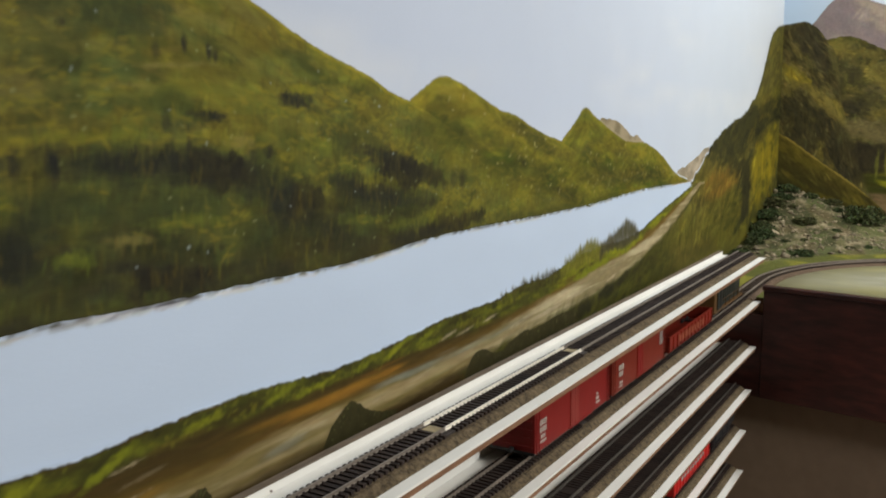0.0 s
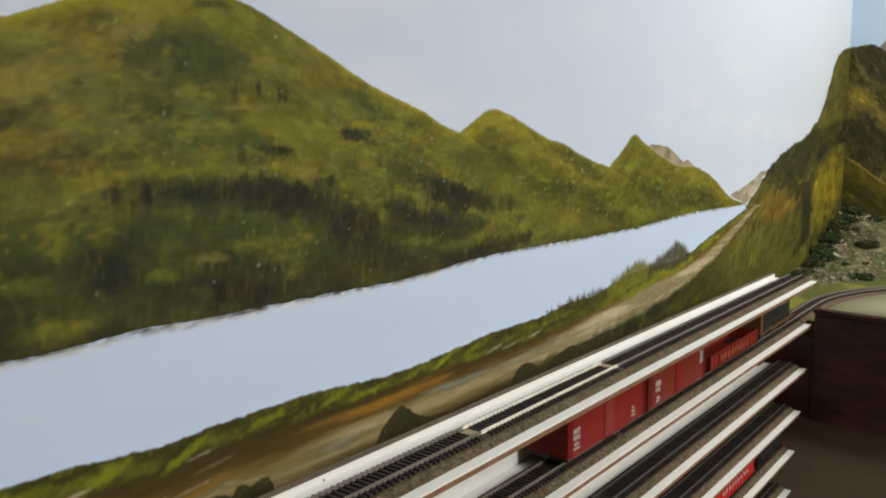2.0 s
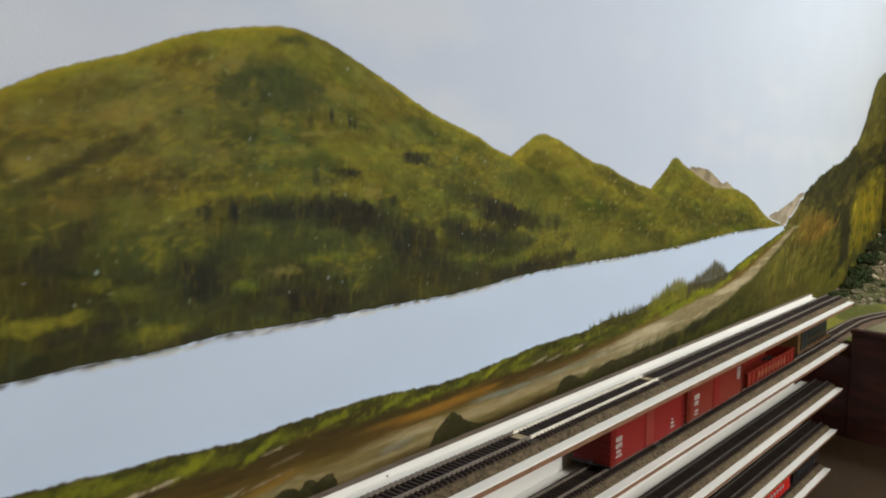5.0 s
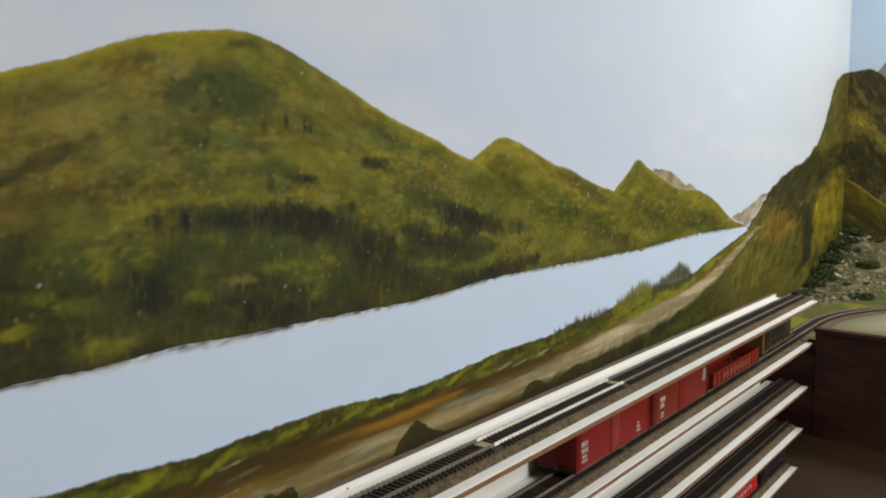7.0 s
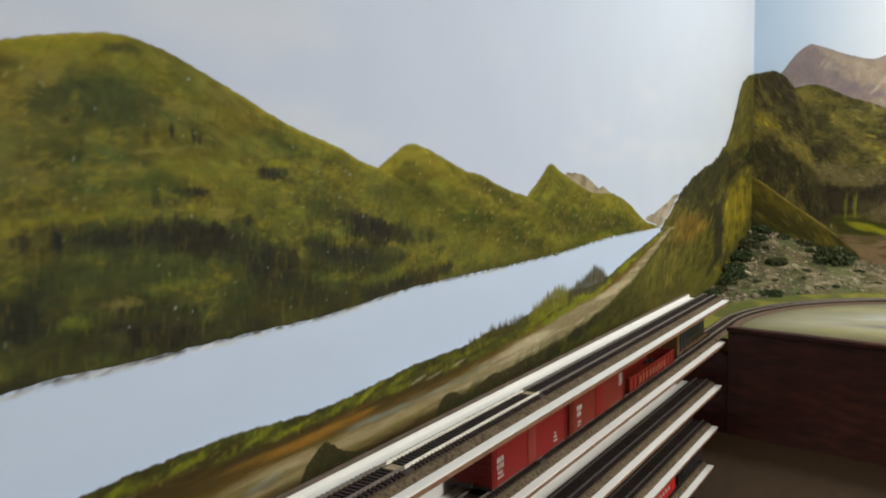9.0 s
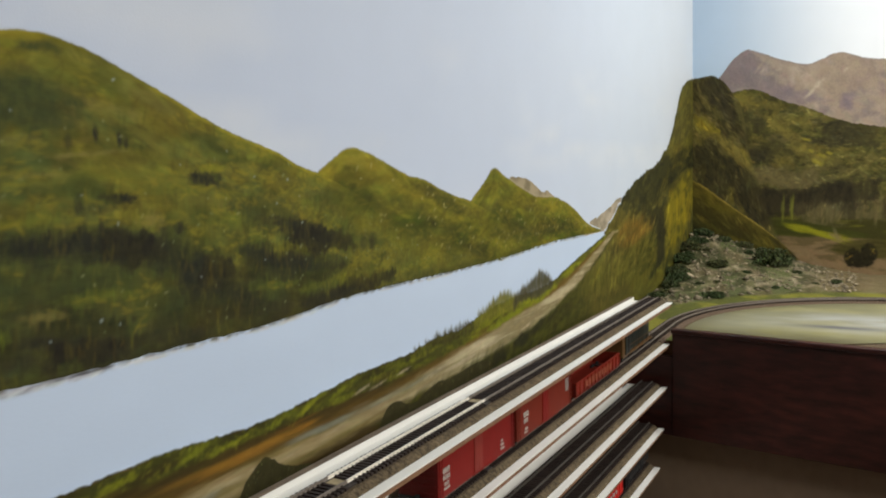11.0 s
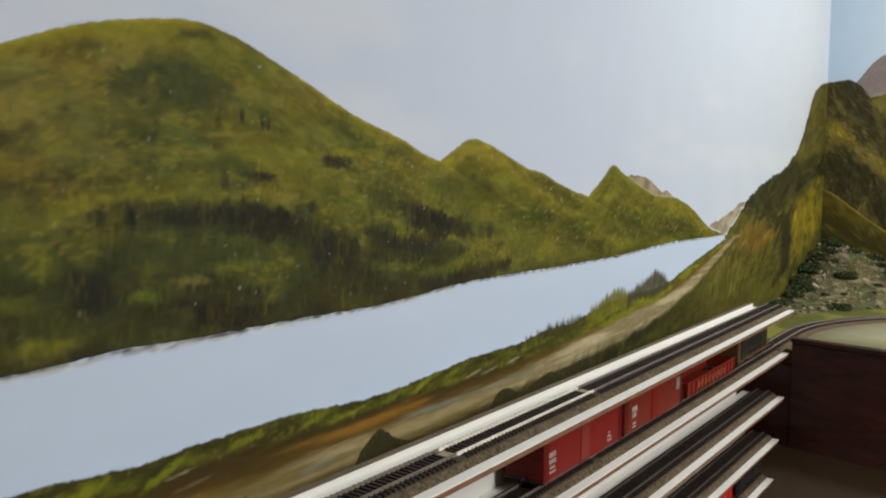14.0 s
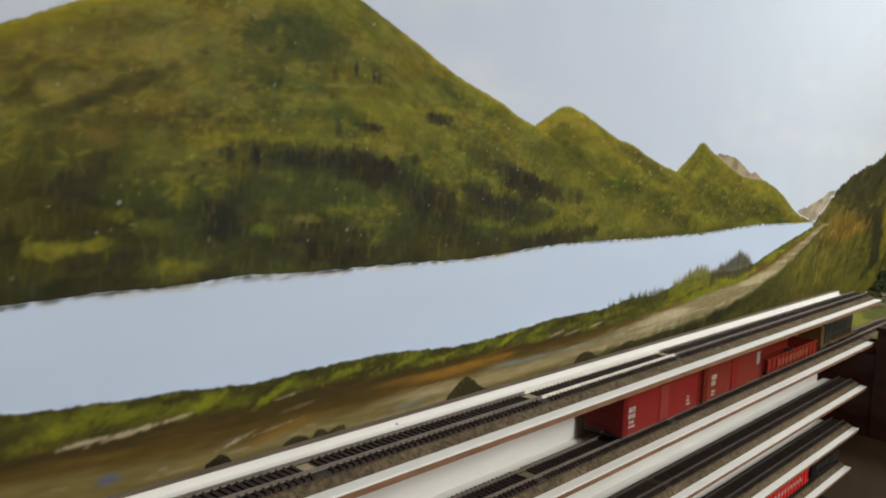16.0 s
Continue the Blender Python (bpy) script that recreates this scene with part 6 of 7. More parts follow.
tie_mesh = None
rail_profile = [(-0.0008, 0), (0.0008, 0), (0.0008, 0.0003), (0.0003, 0.0006), (0.0003, 0.0015), (0.0006, 0.0017), (0.0006, 0.0022), (0.0004, 0.0023), (-0.0004, 0.0023), (-0.0006, 0.0022), (-0.0006, 0.0017), (-0.0003, 0.0015), (-0.0003, 0.0006), (-0.0008, 0.0003)]
GAUGE = 0.0158
JOINTS = [-1.636 + 0.2152 * k for k in range(-4, 2)]
for i, (z, xe) in enumerate(zip(Z_SHELF, X_END)):
    zt = z + CORK_H
    track = empty("model_track", (0, 0, 0))
    tagged(track, "straight model railway track with dark ties on cork", "track", "tracks on the rack")
    for s in (-1, 1):
        yc = Y_TRACK + s * GAUGE / 2
        cuts = [LEFT] + [j for j in JOINTS if LEFT + 0.01 < j < xe - 0.01] + [xe - 0.002]
        for x0, x1 in zip(cuts, cuts[1:]):
            # one section of the top track has brighter rails than the rest
            bright_run = i == 0 and -1.66 < x0 < -1.6
            part("rail", prism(x0 + 0.0002, x1 - 0.0002, [(yc + y, zt + 0.0021 + zz) for y, zz in rail_profile]), RAIL if bright_run else RAIL_DULL if i < 2 else RAIL_DARK, track, "bright metal rail" if bright_run else "")
    # added flat strip: paints the gaps between the ties as dark as their shade
    part("tie_web", box(LEFT, xe - 0.003, Y_TRACK - 0.0118, Y_TRACK + 0.0118, zt, zt + 0.0011), TIE_GAP_SHADE if i < 2 else TIE, track, "dark strip added for the shade between the ties")
    x, k = LEFT + 0.004, 0
    while x < xe - 0.003:
        near_joint = min(abs(x - j) for j in JOINTS) < 0.0055
        if not near_joint:
            if tie_mesh is None:
                bm = box(-0.0012, 0.0012, -0.0132, 0.0132, 0, 0.0021)
                for yc in (-GAUGE / 2, GAUGE / 2):
                    for side in (-1, 1):
                        bmesh.ops.create_cube(bm, size=1.0, matrix=Matrix.Translation((0, yc + side * 0.0011, 0.0025)) @ Matrix.Diagonal((0.0011, 0.0009, 0.0012, 1)))
                tie_mesh = bpy.data.meshes.new("tie")
                bm.to_mesh(tie_mesh)
                bm.free()
                tie_mesh.materials.append(TIE)
            tie = new("tie", tie_mesh)
            tie.location = (x, Y_TRACK, zt)
            tie.parent = track
        x += 0.0051

# ---- benchwork with a dark fascia ----
BENCH_Z = -0.060
X_FASCIA, SKEW = -0.812, 0.16


def fascia_x(y):
    """The table's front runs slightly out into the room."""
    return X_FASCIA + SKEW * (y + 0.142)


def along_fascia(x0, x1, y0, y1, z0, z1, bevel=0.0):
    """A board that follows the table's front; x is counted from the front."""
    bm = box(x0, x1, y0, y1, z0, z1, bevel)
    for v in bm.verts:
        v.co.x += fascia_x(v.co.y)
    return bm


bench = empty("layout_table", (0, 0, 0))
tagged(bench, "model railway table with dark mahogany stained fascia", "table")
part("skirt_panel", along_fascia(0.012, 0.022, -1.6, -0.004, FLOOR + 0.002, -0.198), SKIRT, bench, "plain taupe panel under the fascia")
part("cap_moulding", along_fascia(-0.009, 0.006, -1.6, -0.1405, -0.0440, -0.0375, 0.0014), MAHOGANY, bench, "thin polished cap along the fascia")
top = box(X_FASCIA, -0.002, -1.6, -0.008, BENCH_Z - 0.02, BENCH_Z)
for v in top.verts:
    if v.co.x < -0.5:
        v.co.x = fascia_x(v.co.y) + 0.006
part("table_top", top, RAW_EDGE, bench, "plywood table top")
part("fascia", along_fascia(-0.006, 0.006, -1.6, -0.142, -0.203, -0.0445, 0.001), MAHOGANY, bench, "dark reddish brown stained fascia board")
part("fascia_end", along_fascia(-0.005, 0.005, -0.15, -0.004, -0.2025, -0.0805), MAHOGANY, bench, "lower stained board under the track")

# ---- scenery on the table ----
CX, CY, RADIUS = -0.685, -0.479, 0.370


def ground_height(x, y):
    """Turf beside the track, rising to a stony corner under the mural."""
    d = np.hypot(x, y)
    r = np.hypot(x - CX, y - CY)
    rise = 0.094 * np.clip(1 - d / 0.36, 0, 1) ** 1.25 + 0.014 * np.clip(1 - d / 0.7, 0, 1)
    away = step(r, RADIUS + 0.02, RADIUS + 0.13)
    rough = 0.007 * (fbm(x, y, 0.06, 0.06, 4, 131) - 0.5) + 0.003 * (fbm(x, y, 0.015, 0.015, 3, 132) - 0.5)
    return BENCH_Z + 0.002 + away * (0.004 + rise + rough)


def ground_colour(x, y):
    r = np.hypot(x - CX, y - CY)
    stone = mix(np.array(lin(92, 88, 54)), np.array(lin(140, 128, 100)), step(fbm(x, y, 0.02, 0.02, 4, 141), 0.4, 0.65))
    stone = mix(stone, np.array(lin(86, 74, 48)), step(fbm(x, y, 0.05, 0.05, 3, 142), 0.5, 0.7) * 0.7)
    stone = mix(stone, np.array(lin(52, 56, 24)), step(fbm(x, y, 0.04, 0.03, 4, 143) + 0.25 * np.exp(np.maximum(x, y) / 0.04), 0.46, 0.60) * 0.85)
    stone = mix(stone, np.array(lin(84, 90, 48)), step(fbm(x, y, 0.07, 0.025, 3, 146), 0.54, 0.66) * 0.7)
    turf = mix(np.array(lin(80, 83, 29)), np.array(lin(116, 113, 36)), step(fbm(x, y, 0.05, 0.05, 4, 144), 0.40, 0.65))
    edge = r + 0.03 * (fbm(x, y, 0.08, 0.08, 3, 145) - 0.5)
    col = mix(turf, stone, step(edge, RADIUS + 0.065, RADIUS + 0.085) * step(x, -0.75, -0.68))
    col = mix(col, np.array(lin(88, 72, 52)), step(RADIUS - 0.012 - r, 0, 0.006))
    far = step(-y, 0.25, 0.33)
    return mix(col, np.array(lin(108, 92, 62)), far * step(edge, RADIUS + 0.06, RADIUS + 0.1) * 0.8)


SCENIC = paint_material("scenic_scatter", 0.95, 0.9, 420, (1, 1, 1), 0.3, 380)
xs, ys = np.linspace(0, 1, 230), np.linspace(-1.598, -0.006, 420)
gx, gy = np.meshgrid(xs, ys, indexing="ij")
gx = (fascia_x(gy) + 0.006) * (1 - gx) - 0.004 * gx
gz = ground_height(gx, gy)
inside = np.hypot(gx - CX, gy - CY) < RADIUS - 0.02
gz = np.where(inside, BENCH_Z + 0.0005, gz)
n_y = len(ys)
ii, jj = np.meshgrid(np.arange(len(xs) - 1), np.arange(n_y - 1), indexing="ij")
a = (ii * n_y + jj).ravel()
terrain = coloured("terrain", np.stack([gx, gy, gz], -1).reshape(-1, 3), np.stack([a, a + n_y, a + n_y + 1, a + 1], -1), ground_colour(gx.ravel(), gy.ravel()), SCENIC)
tagged(terrain, "model scenery ground of turf and grey talus in the corner", "scenery", kind="structure")

# painted pond board inside the curve
uu, ww = np.meshgrid(np.linspace(0.0, RADIUS - 0.026, 60), np.linspace(-math.pi / 2, math.pi / 2 + 0.5, 160), indexing="ij")
py = CY + uu * np.sin(ww)
px = np.maximum(CX + uu * np.cos(ww), fascia_x(py) + 0.0075)
streak = fbm(px + 0.03 * fbm(px, py, 0.1, 0.1, 2, 154), py, 0.05, 0.13, 5, 151)
pond_col = mix(np.array(lin(140, 136, 100)), np.array(lin(156, 150, 104)), step(fbm(px, py, 0.06, 0.1, 3, 152), 0.4, 0.7))
pale = blob(px, py, -0.57, -0.42, 0.09, 0.20)
pond_col = mix(pond_col, np.array(lin(186, 186, 178)), np.clip(pale * (0.25 + 0.9 * step(streak, 0.25, 0.75)), 0, 1))
pond_col = mix(pond_col, np.array(lin(96, 96, 104)), blob(px + 0.02 * (streak - 0.5), py, -0.615, -0.36, 0.014, 0.07) * 0.9)
pond_col = mix(pond_col, np.array(lin(150, 142, 66)), blob(px, py, -0.70, -0.30, 0.05, 0.10) * step(fbm(px, py, 0.03, 0.06, 3, 155), 0.4, 0.7) * 0.6)
pond_col = mix(pond_col, np.array(lin(104, 98, 70)), step(uu, RADIUS - 0.07, RADIUS - 0.02) * 0.6)
m_y = uu.shape[1]
ii, jj = np.meshgrid(np.arange(uu.shape[0] - 1), np.arange(m_y - 1), indexing="ij")
a = (ii * m_y + jj).ravel()
POND_PAINT = paint_material("pond_board_paint", 0.6, 0.05, 120, (1, 1, 1), 0.05, 30)
pond_col = mix(pond_col * 0.74, np.array(lin(84, 78, 48)), step(-0.65 - px, 0, 0.09) * (0.5 + 0.6 * fbm(px, py, 0.05, 0.05, 3, 156)))
pond = coloured("pond", np.stack([px, py, px * 0 + BENCH_Z + 0.002], -1).reshape(-1, 3), np.stack([a, a + m_y, a + m_y + 1, a + 1], -1), pond_col.reshape(-1, 3), POND_PAINT)
tagged(pond, "model pond painted in yellow green and milky white", "pond", kind="structure")

# curved track leaving the second shelf
curve_track = empty("curved_track", (CX, CY, BENCH_Z))
tagged(curve_track, "curved model railway track on dark roadbed round the pond", "track", "tracks on the rack")


def sweep(profile, a0, a1, steps, lead=0.0):
    """A section swept along the curve; profile in (offset from the centre line, height)."""
    bm = bmesh.new()
    rows = []
    path = [(-lead, RADIUS, math.pi / 2)] if lead else []
    path += [(0, 0, a0 + (a1 - a0) * k / steps) for k in range(steps + 1)]
    for lx, ly, ang in path:
        row = []
        for o, z in profile:
            if ly:
                row.append(bm.verts.new((lx, RADIUS + o, z)))
            else:
                row.append(bm.verts.new(((RADIUS + o) * math.cos(ang), (RADIUS + o) * math.sin(ang), z)))
        rows.append(row)
    n = len(profile)
    for r0, r1 in zip(rows, rows[1:]):
        for i in range(n):
            j = (i + 1) % n
            bm.faces.new((r0[i], r0[j], r1[j], r1[i]))
    bm.faces.new(rows[0][::-1])
    bm.faces.new(rows[-1])
    bmesh.ops.recalc_face_normals(bm, faces=bm.faces[:])
    return bm


DARK_BED = material("dark_roadbed", lin(92, 76, 62), 0.95, 0, 0.35, 420, 0.8, 600, 0.2)
part("roadbed", sweep([(-0.021, 0.001), (-0.016, 0.0045), (0.016, 0.0045), (0.021, 0.001)], math.pi / 2, -0.9, 90, 0.139), DARK_BED, curve_track, "dark brown roadbed")
for s in (-1, 1):
    part("rail", sweep([(s * GAUGE / 2 + y, 0.0066 + zz) for y, zz in rail_profile], math.pi / 2, -0.9, 90, 0.139), RAIL_DULL, curve_track)
CURVE_TIE = material("weathered_brown_tie", lin(58, 48, 40), 0.8, 0, 0.2, 200, 0.2, 500, 0.2, 0.3)
bm = box(-0.0016, 0.0016, -0.0132, 0.0132, 0, 0.0021)
curve_tie = bpy.data.meshes.new("tie")
bm.to_mesh(curve_tie)
bm.free()
curve_tie.materials.append(CURVE_TIE)
for k in range(160):
    arc = k * 0.0066 - 0.135
    tie = new("tie", curve_tie)
    tie.parent = curve_track
    if arc < 0:
        tie.location = (arc, RADIUS, 0.0045)
    else:
        ang = math.pi / 2 - arc / RADIUS
        tie.location = (RADIUS * math.cos(ang), RADIUS * math.sin(ang), 0.0045)
        tie.rotation_euler = (0, 0, ang - math.pi / 2)


def shrub(name, x, y, width, height, tone, seed, label):
    """A foam-and-twig shrub: an uneven clump of many small leaf flakes."""
    rs = np.random.RandomState(seed)
    n = int(900 + 900 * min(width / 0.05, 1.5))
    d = rs.randn(n, 3)
    d /= np.linalg.norm(d, axis=1)[:, None]
    lump = 0.7 + 0.6 * value_noise(d[:, 0] * 2.2 + seed, d[:, 1] * 2.2 + 3 * d[:, 2])
    rad = lump * (0.55 + 0.45 * rs.rand(n) ** 0.5)
    c = d * rad[:, None] * np.array([width / 2, width / 2, height * 0.62])
    c[:, 2] = np.abs(c[:, 2]) * 0.9 + height * 0.04
    size = (0.012 + 0.022 * rs.rand(n)) * width + 0.0010
    e1, e2 = rs.randn(n, 3), rs.randn(n, 3)
    e1 /= np.linalg.norm(e1, axis=1)[:, None]
    e2 /= np.linalg.norm(e2, axis=1)[:, None]
    quad = np.stack([c + e1 * size[:, None], c + e2 * size[:, None], c - e1 * size[:, None], c - e2 * size[:, None] * 0.7], 1)
    shade = np.array(tone)[None] * np.exp(0.35 * rs.randn(n))[:, None] * (1 + 0.1 * rs.randn(n, 3))
    ob = coloured(name, quad.reshape(-1, 3), np.arange(4 * n).reshape(n, 4), np.repeat(shade, 4, 0), SCENIC)
    ob.location = (x, y, float(ground_height(np.array(x), np.array(y))) - 0.002)
    return tagged(ob, label, "shrub", "shrubs on the scenery")


SHRUBS = [(-0.113, -0.196, 0.078, 0.058), (-0.195, -0.096, 0.044, 0.024), (-0.292, -0.032, 0.050, 0.026), (-0.335, -0.026, 0.036, 0.022), (-0.200, -0.034, 0.018, 0.010), (-0.393, -0.122, 0.046, 0.018), (-0.137, -0.250, 0.022, 0.011), (-0.282, -0.109, 0.014, 0.006), (-0.201, -0.156, 0.022, 0.009), (-0.162, -0.328, 0.028, 0.012), (-0.296, -0.194, 0.020, 0.008), (-0.275, -0.222, 0.018, 0.007), (-0.205, -0.291, 0.016, 0.006), (-0.235, -0.022, 0.030, 0.022), (-0.150, -0.022, 0.024, 0.014), (-0.455, -0.024, 0.036, 0.018), (-0.115, -0.057, 0.022, 0.009), (-0.079, -0.142, 0.024, 0.014), (-0.307, -0.078, 0.018, 0.007), (-0.700, -0.042, 0.045, 0.030), (-0.030, -0.030, 0.050, 0.026), (-0.030, -0.075, 0.040, 0.018), (-0.028, -0.120, 0.044, 0.022), (-0.080, -0.030, 0.044, 0.022), (-0.030, -0.165, 0.034, 0.020), (-0.115, -0.020, 0.050, 0.030), (-0.185, -0.020, 0.050, 0.028), (-0.255, -0.022, 0.052, 0.030), (-0.385, -0.022, 0.036, 0.016), (-0.430, -0.024, 0.030, 0.014)]
for k, (x, y, w, h) in enumerate(SHRUBS):
    tone = (lin(64, 72, 40), lin(72, 74, 42), lin(58, 70, 38))[k % 3]
    shrub("shrub", x, y, w, h, tone, 300 + k, "dark green model shrub on the stony slope")

# loose talus: small angular stones over the slope
rs = np.random.RandomState(77)
pts, fcs, cols = [], [], []
count = 0
while count < 1500:
    x, y = -0.72 * rs.rand() - 0.005, -0.36 * rs.rand() - 0.005
    r = math.hypot(x - CX, y - CY)
    if r < RADIUS + 0.075 or rs.rand() > 0.35 + 0.65 * float(fbm(np.array(x), np.array(y), 0.05, 0.05, 2, 161) > 0.5):
        continue
    size = 0.0014 + 0.0036 * rs.rand() ** 3 + 0.006 * rs.rand() ** 40
    z = float(ground_height(np.array(x), np.array(y)))
    oct6 = np.array([(1, 0, 0), (-1, 0, 0), (0, 1, 0), (0, -1, 0), (0, 0, 0.7), (0, 0, -0.6)]) * (0.6 + 0.8 * rs.rand(6, 1)) + 0.25 * rs.randn(6, 3)
    pts.append(oct6 * size + (x, y, z + size * 0.2))
    b = 6 * count
    fcs += [(b, b + 2, b + 4), (b + 2, b + 1, b + 4), (b + 1, b + 3, b + 4), (b + 3, b, b + 4), (b + 2, b, b + 5), (b + 1, b + 2, b + 5), (b + 3, b + 1, b + 5), (b, b + 3, b + 5)]
    cols.append(np.tile(np.array(lin(164, 152, 130)) * (0.40 + 0.65 * rs.rand() ** 1.6) * np.array([1.03, 1.0, 0.90]), (6, 1)))
    count += 1
talus = coloured("talus", np.concatenate(pts), np.array(fcs), np.concatenate(cols), SCENIC)
tagged(talus, "loose grey stones scattered over the model slope", "stones", kind="stuff")


# ---- rolling stock ----
DOOR_RED = material("faded_door_red", lin(126, 46, 38), 0.55, 0, 0.12, 80, 0.05, 300, 0.4)
LETTER_GREY = material("grey_lettering", (0.36, 0.35, 0.32), 0.6)


def cylinder_y(radius, y0, y1, x, z, seg=14):
    bm = bmesh.new()
    bmesh.ops.create_cone(bm, cap_ends=True, segments=seg, radius1=radius, radius2=radius, depth=y1 - y0, matrix=Matrix.Translation((x, (y0 + y1) / 2, z)) @ Matrix.Rotation(math.pi / 2, 4, "X"))
    return bm


def trucks(car, length, z_rail):
    """Two four-wheel trucks under a car whose origin is at its middle, on the rail tops."""
    for sx in (-1, 1):
        cx = sx * (length / 2 - 0.024)
        bm = box(cx - 0.014, cx + 0.014, -0.0125, -0.0105, 0.002, 0.0065, 0.0006)
        tr = part("truck", bm, UNDERFRAME, car, "black truck side frame")
        part("bolster", box(cx - 0.004, cx + 0.004, -0.012, 0.012, 0.003, 0.0085, 0.0005), UNDERFRAME, tr)
        for wx in (-0.0105, 0.0105):
            for sy in (-1, 1):
                part("wheel", cylinder_y(0.0052, sy * 0.0079 - 0.0012, sy * 0.0079 + 0.0012, cx + wx, 0.0053), UNDERFRAME, tr)


def panel_set(car, y, items, mat, depth=0.0003):
    """Flat painted marks on a side: (x0, x1, z0, z1)."""
    for x0, x1, z0, z1 in items:
        part("marking", box(x0, x1, y - depth, y + 0.0002, z0, z1), mat, car, "painted marking")


# bars stand in for the small lettering: rows of uneven blocks
def word(x, z, n, w, h, seed):
    rs = np.random.RandomState(seed)
    out, at = [], x
    for _ in range(n):
        b = w * (0.45 + 0.4 * rs.rand())
        out.append((at, at + b, z, z + h))
        at += b + w * 0.6
    return out


def boxcar(x0, x1, z_rail, top, mat, label, marks, emblem=False):
    door_mat = CAR_RED if emblem else DOOR_RED
    length = x1 - x0
    car = empty("boxcar", ((x0 + x1) / 2, Y_TRACK + 0.003, z_rail))
    tagged(car, label, "train car", "cars on the second shelf")
    h0, h1, w = 0.0045, top - z_rail, 0.0185
    L = length / 2 - 0.002
    body = part("body", box(-L, L, -w, w, h0, h1 - 0.003, 0.0006), mat, car)
    part("roof", prism(-L - 0.0005, L + 0.0005, [(-w - 0.0006, h1 - 0.0032), (0, h1 - 0.0005), (w + 0.0006, h1 - 0.0032), (w + 0.0006, h1 - 0.004), (-w - 0.0006, h1 - 0.004)]), mat, car, "low pitched roof")
    part("underframe", box(-L + 0.004, L - 0.004, -0.008, 0.008, 0.003, h0 + 0.0003), UNDERFRAME, car, "black centre sill")
    door = part("door", box(-0.0095, 0.0065, -w - 0.0008, -w + 0.001, h0 + 0.0015, h1 - 0.0055, 0.0003), door_mat, car, "faded pinkish red sliding door")
    for k in range(3):
        part("rib", box(-0.0070 + 0.0055 * k, -0.0065 + 0.0055 * k, -w - 0.0010, -w - 0.0006, h0 + 0.002, h1 - 0.006), door_mat, door)
    part("door_rail", box(-0.013, 0.034, -w - 0.0012, -w, h0 + 0.0005, h0 + 0.0013), mat, car)
    part("door_rail", box(-0.013, 0.034, -w - 0.0012, -w, h1 - 0.0055, h1 - 0.0047), mat, car)
    for s in (-1, 1):
        part("end_sill", box(s * L - 0.0006, s * L + 0.0006, -w, w, h0 - 0.0012, h0 + 0.001), UNDERFRAME, car)
        ladder = part("ladder", box(s * (L - 0.0012) - 0.0003, s * (L - 0.0012) + 0.0003, -w - 0.0014, -w - 0.0009, h0, h1 - 0.004), mat, car, "side ladder")
        part("stile", box(s * (L - 0.0058) - 0.0003, s * (L - 0.0058) + 0.0003, -w - 0.0014, -w - 0.0009, h0, h1 - 0.004), mat, ladder)
        for k in range(7):
            zz = h0 + 0.002 + k * (h1 - h0 - 0.008) / 6
            xa, xb = sorted((s * (L - 0.0012), s * (L - 0.0058)))
            part("rung", box(xa, xb, -w - 0.0014, -w - 0.0009, zz, zz + 0.0005), mat, ladder)
        for k in range(5):
            zz = h0 + 0.004 + k * (h1 - h0 - 0.012) / 4
            part("end_rib", box(min(s * L, s * (L + 0.0008)), max(s * L, s * (L + 0.0008)), -w + 0.002, w - 0.002, zz, zz + 0.0016, 0.0003), mat, body)
        part("coupler", box(min(s * L, s * (L + 0.006)), max(s * L, s * (L + 0.006)), -0.0015, 0.0015, 0.005, 0.0075), UNDERFRAME, car, "black knuckle coupler")
    panel_set(car, -w - 0.0003, marks, LETTER_WHITE)
    if emblem:
        for k in range(5):
            panel_set(car, -w - 0.0003, word(L - 0.017, (h0 + h1) / 2 - 0.002 + 0.0028 * k, 3, 0.0026, 0.0021, 60 + k), LETTER_GREY)
    trucks(car, length, z_rail)
    return car


Z2 = Z_SHELF[1] + CORK_H + 0.0021 + 0.0025
marks1 = word(-0.066, 0.024, 4, 0.0026, 0.0044, 1) + word(-0.066, 0.0185, 4, 0.0026, 0.004, 2) + word(-0.064, 0.014, 3, 0.0022, 0.0026, 3) + word(-0.065, 0.0105, 4, 0.002, 0.0018, 4) + word(0.044, 0.013, 3, 0.002, 0.0022, 5) + word(0.044, 0.0095, 4, 0.0018, 0.0018, 6) + word(0.045, 0.017, 2, 0.002, 0.0016, 7) + [(-0.003, 0.001, 0.019, 0.0215)]
marks2 = word(-0.058, 0.024, 3, 0.003, 0.0048, 8) + word(-0.058, 0.018, 3, 0.003, 0.0044, 9) + word(-0.056, 0.011, 3, 0.0022, 0.0022, 10) + word(-0.057, 0.008, 4, 0.0018, 0.0016, 11)
boxcar(-1.526, -1.374, Z2, -0.0090, CAR_RED, "red plastic model boxcar with white markings", marks1)
boxcar(-1.370, -1.216, Z2, -0.0090, CAR_BROWN, "brownish red model boxcar with a round pale emblem", marks2, True)


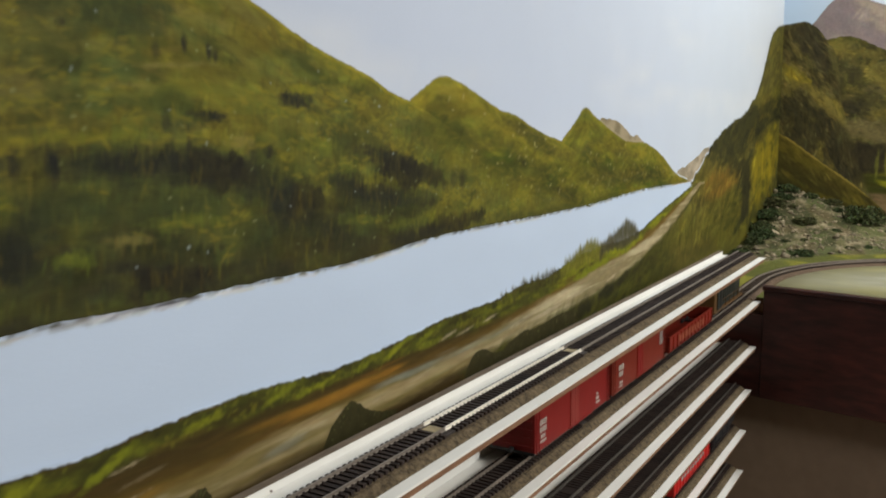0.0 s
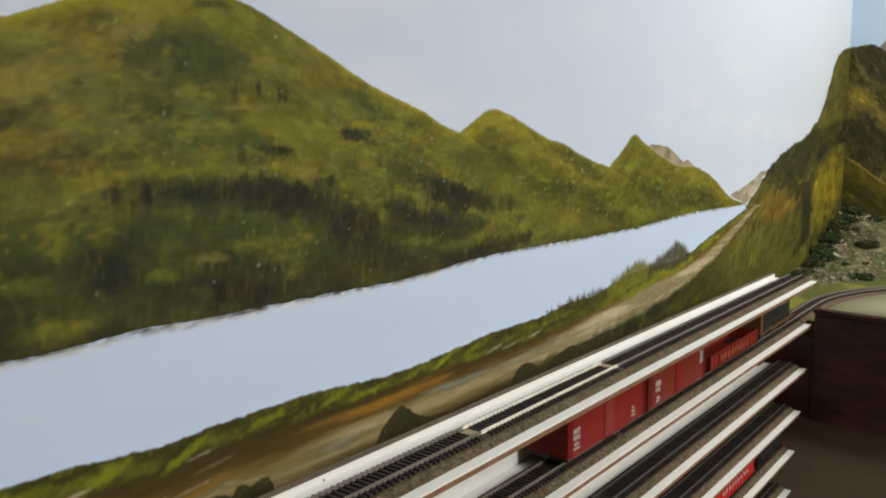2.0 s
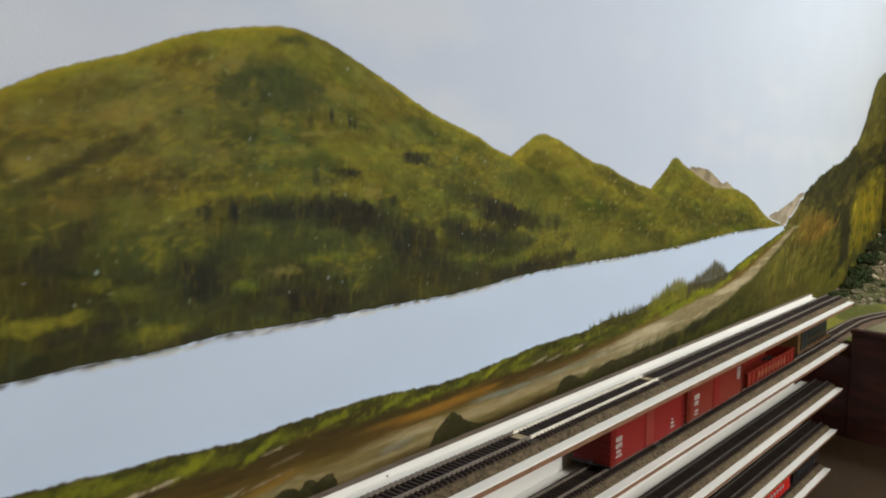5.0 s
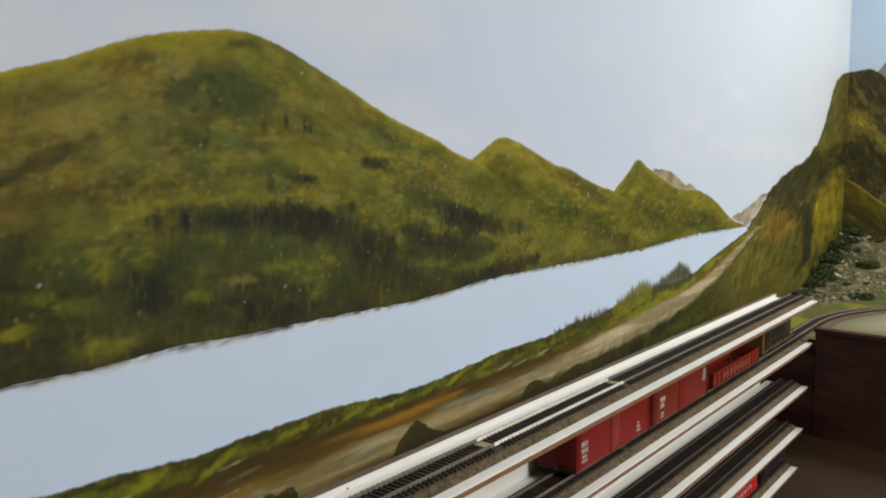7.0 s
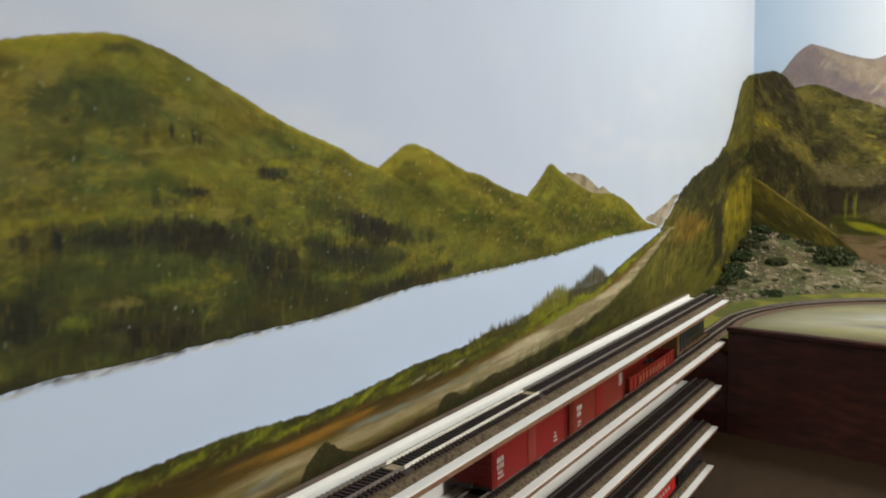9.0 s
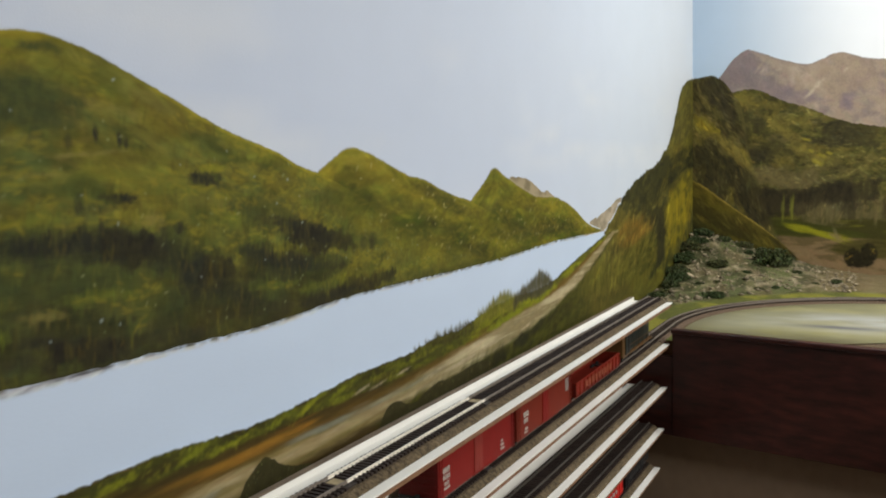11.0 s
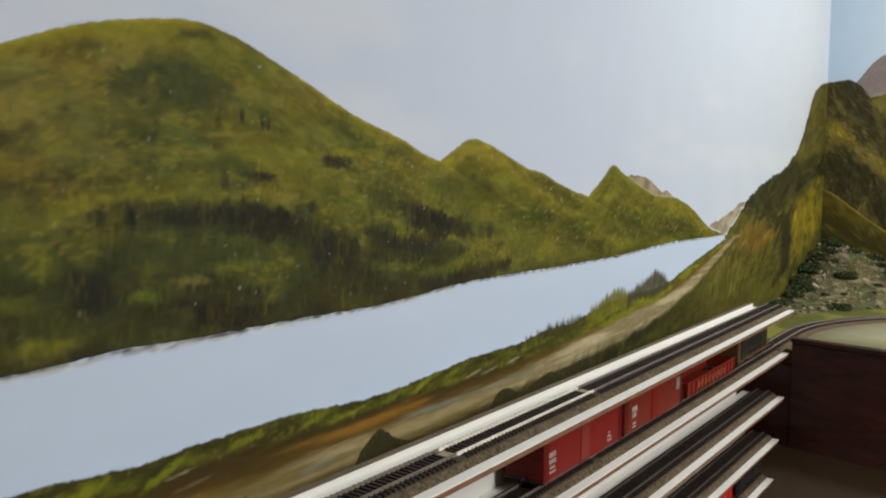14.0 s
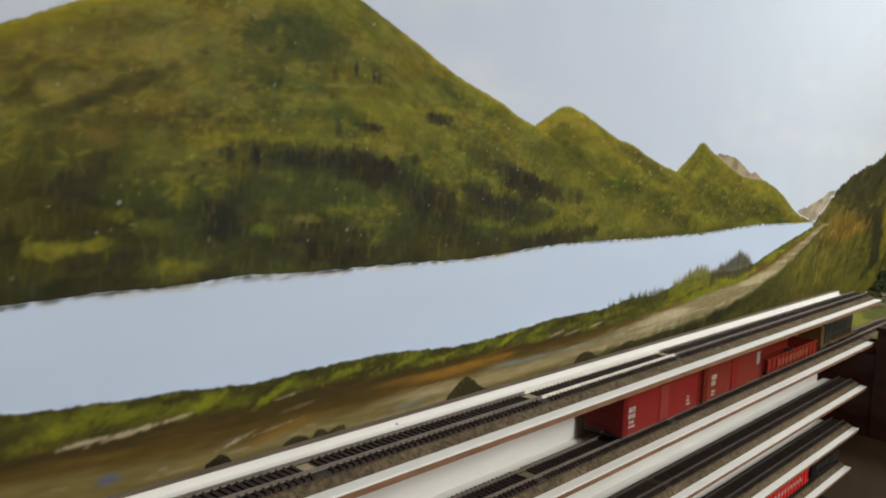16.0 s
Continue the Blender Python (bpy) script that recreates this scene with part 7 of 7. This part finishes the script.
def gondola(x0, x1, z_rail, height, mat, mark, label, seed, group="cars on the second shelf", thin=0.0):
    length = x1 - x0
    car = empty("gondola", ((x0 + x1) / 2, Y_TRACK + 0.003, z_rail))
    tagged(car, label, "train car", group)
    L, w, h0 = length / 2 - 0.003, 0.0185, 0.0055
    part("floor_pan", box(-L, L, -w, w, h0, h0 + 0.0015), mat, car)
    for s in (-1, 1):
        y0, y1 = sorted((s * w, s * (w - 0.0012)))
        side = part("side", box(-L, L, y0, y1, h0 - 0.001, h0 + height, 0.0002), mat, car, "low ribbed side")
        for k in range(13):
            xr = -L + 0.002 + k * (2 * L - 0.004) / 12
            ya, yb = sorted((s * w, s * (w + 0.001)))
            part("rib", box(xr - 0.0008, xr + 0.0008, ya, yb, h0, h0 + height), mat, side)
        ya, yb = sorted((s * (w - 0.0012), s * (w + 0.0012)))
        part("top_rail", box(-L, L, ya, yb, h0 + height - 0.0004, h0 + height + 0.0008), mat, side)
        xa, xb = sorted((s * L, s * (L - 0.0012)))
        part("end", box(xa, xb, -w, w, h0, h0 + height + 0.001), mat, car)
    rs = np.random.RandomState(seed)
    at = -L * 0.62
    for k in range(9):
        b = 0.006 + 0.003 * rs.rand()
        part("marking", box(at, at + b * (1 if thin == 0 else 0.7), -w - 0.0013, -w - 0.0009, h0 + height * (0.28 + thin), h0 + height * (0.75 - thin)), mark, car, "painted block lettering bar")
        at += b + 0.0035
    part("underframe", box(-L + 0.004, L - 0.004, -0.008, 0.008, 0.003, h0), UNDERFRAME, car)
    trucks(car, length, z_rail)
    return car


gondola(-1.206, -1.030, Z2, 0.0155, GON_RED, LETTER_ORANGE, "open red gondola car with orange lettering", 4)


def locomotive(x0, x1, z_rail):
    length = x1 - x0
    loco = empty("locomotive", ((x0 + x1) / 2, Y_TRACK + 0.003, z_rail))
    tagged(loco, "small dark green model diesel with yellow trim", "locomotive")
    L, w = length / 2 - 0.003, 0.016
    frame_ = part("sill", box(-L, L, -w, w, 0.0075, 0.0098, 0.0004), ENGINE_YELLOW, loco, "yellow side sill")
    part("hood", box(-L + 0.036, L - 0.006, -w + 0.003, w - 0.003, 0.0098, 0.036, 0.0015), ENGINE_GREEN, loco, "long green hood")
    for k in range(7):
        xr = -L + 0.042 + k * 0.011
        part("hood_door", box(xr, xr + 0.009, -w + 0.0026, -w + 0.0034, 0.013, 0.031, 0.0002), ENGINE_GREEN, loco)
    cab = part("cab", box(-L + 0.014, -L + 0.033, -w, w, 0.0098, 0.0385, 0.0008), ENGINE_GREEN, loco, "green cab")
    part("cab_window", box(-L + 0.025, -L + 0.0325, -w - 0.0003, -w + 0.0005, 0.012, 0.034), UNDERFRAME, cab)
    part("cab_end", box(-L + 0.001, -L + 0.0138, -w + 0.001, w - 0.001, 0.0098, 0.034, 0.001), ENGINE_YELLOW, cab, "yellow nose in front of the cab")
    for k in range(6):
        xr = -L + 0.032 + k * (2 * L - 0.04) / 5
        part("stanchion", box(xr - 0.0003, xr + 0.0003, -w - 0.0002, -w + 0.0004, 0.0098, 0.020), ENGINE_YELLOW, loco)
    part("handrail", box(-L + 0.030, L - 0.006, -w - 0.0002, -w + 0.0004, 0.0195, 0.0201), ENGINE_YELLOW, loco)
    part("fuel_tank", box(-0.018, 0.018, -0.012, 0.012, 0.002, 0.0076, 0.001), UNDERFRAME, loco)
    trucks(loco, length, z_rail)
    return loco


locomotive(-1.010, -0.855, Z2)
Z5 = Z_SHELF[4] + CORK_H + 0.0045
gondola(-1.175, -1.020, Z5, 0.022, BRIGHT_RED, LETTER_GREY, "bright red model gondola on a lower shelf", 6, "cars on the lower shelf", 0.13)
BLACK_CAR = material("black_car_plastic", (0.009, 0.008, 0.009), 0.5, 0, 0.05, 60)
gondola(-1.012, -0.915, Z5, 0.020, BLACK_CAR, UNDERFRAME, "small black model gondola on a lower shelf", 7, "cars on the lower shelf")

# pale cork showing where two track sections meet
PALE_CORK = material("pale_track_gap", lin(150, 136, 104), 0.9, 0, 0.2, 300, 0.3, 500)
DULL_CORK = material("dull_track_gap", lin(112, 100, 78), 0.9, 0, 0.25, 300, 0.3, 500)
for z, xe in zip(Z_SHELF[:2], X_END):
    for j in JOINTS:
        if LEFT < j < -1.35:
            tagged(part("cork_patch", box(j - 0.0046, j + 0.0046, Y_TRACK - 0.0066, Y_TRACK + 0.0066, z + CORK_H - 0.0002, z + CORK_H + 0.0016, 0.0002), PALE_CORK if z == 0 else DULL_CORK), "pale filler strip between two track sections", "track filler", "track fillers")
# a nail head in the white back panel
tagged(part("nail", cylinder_y(0.0007, Y_BACK - 0.0003, Y_BACK + 0.001, -1.749, 0.0014, 10), RAIL_DULL), "dull grey nail head in the white panel", "nail")
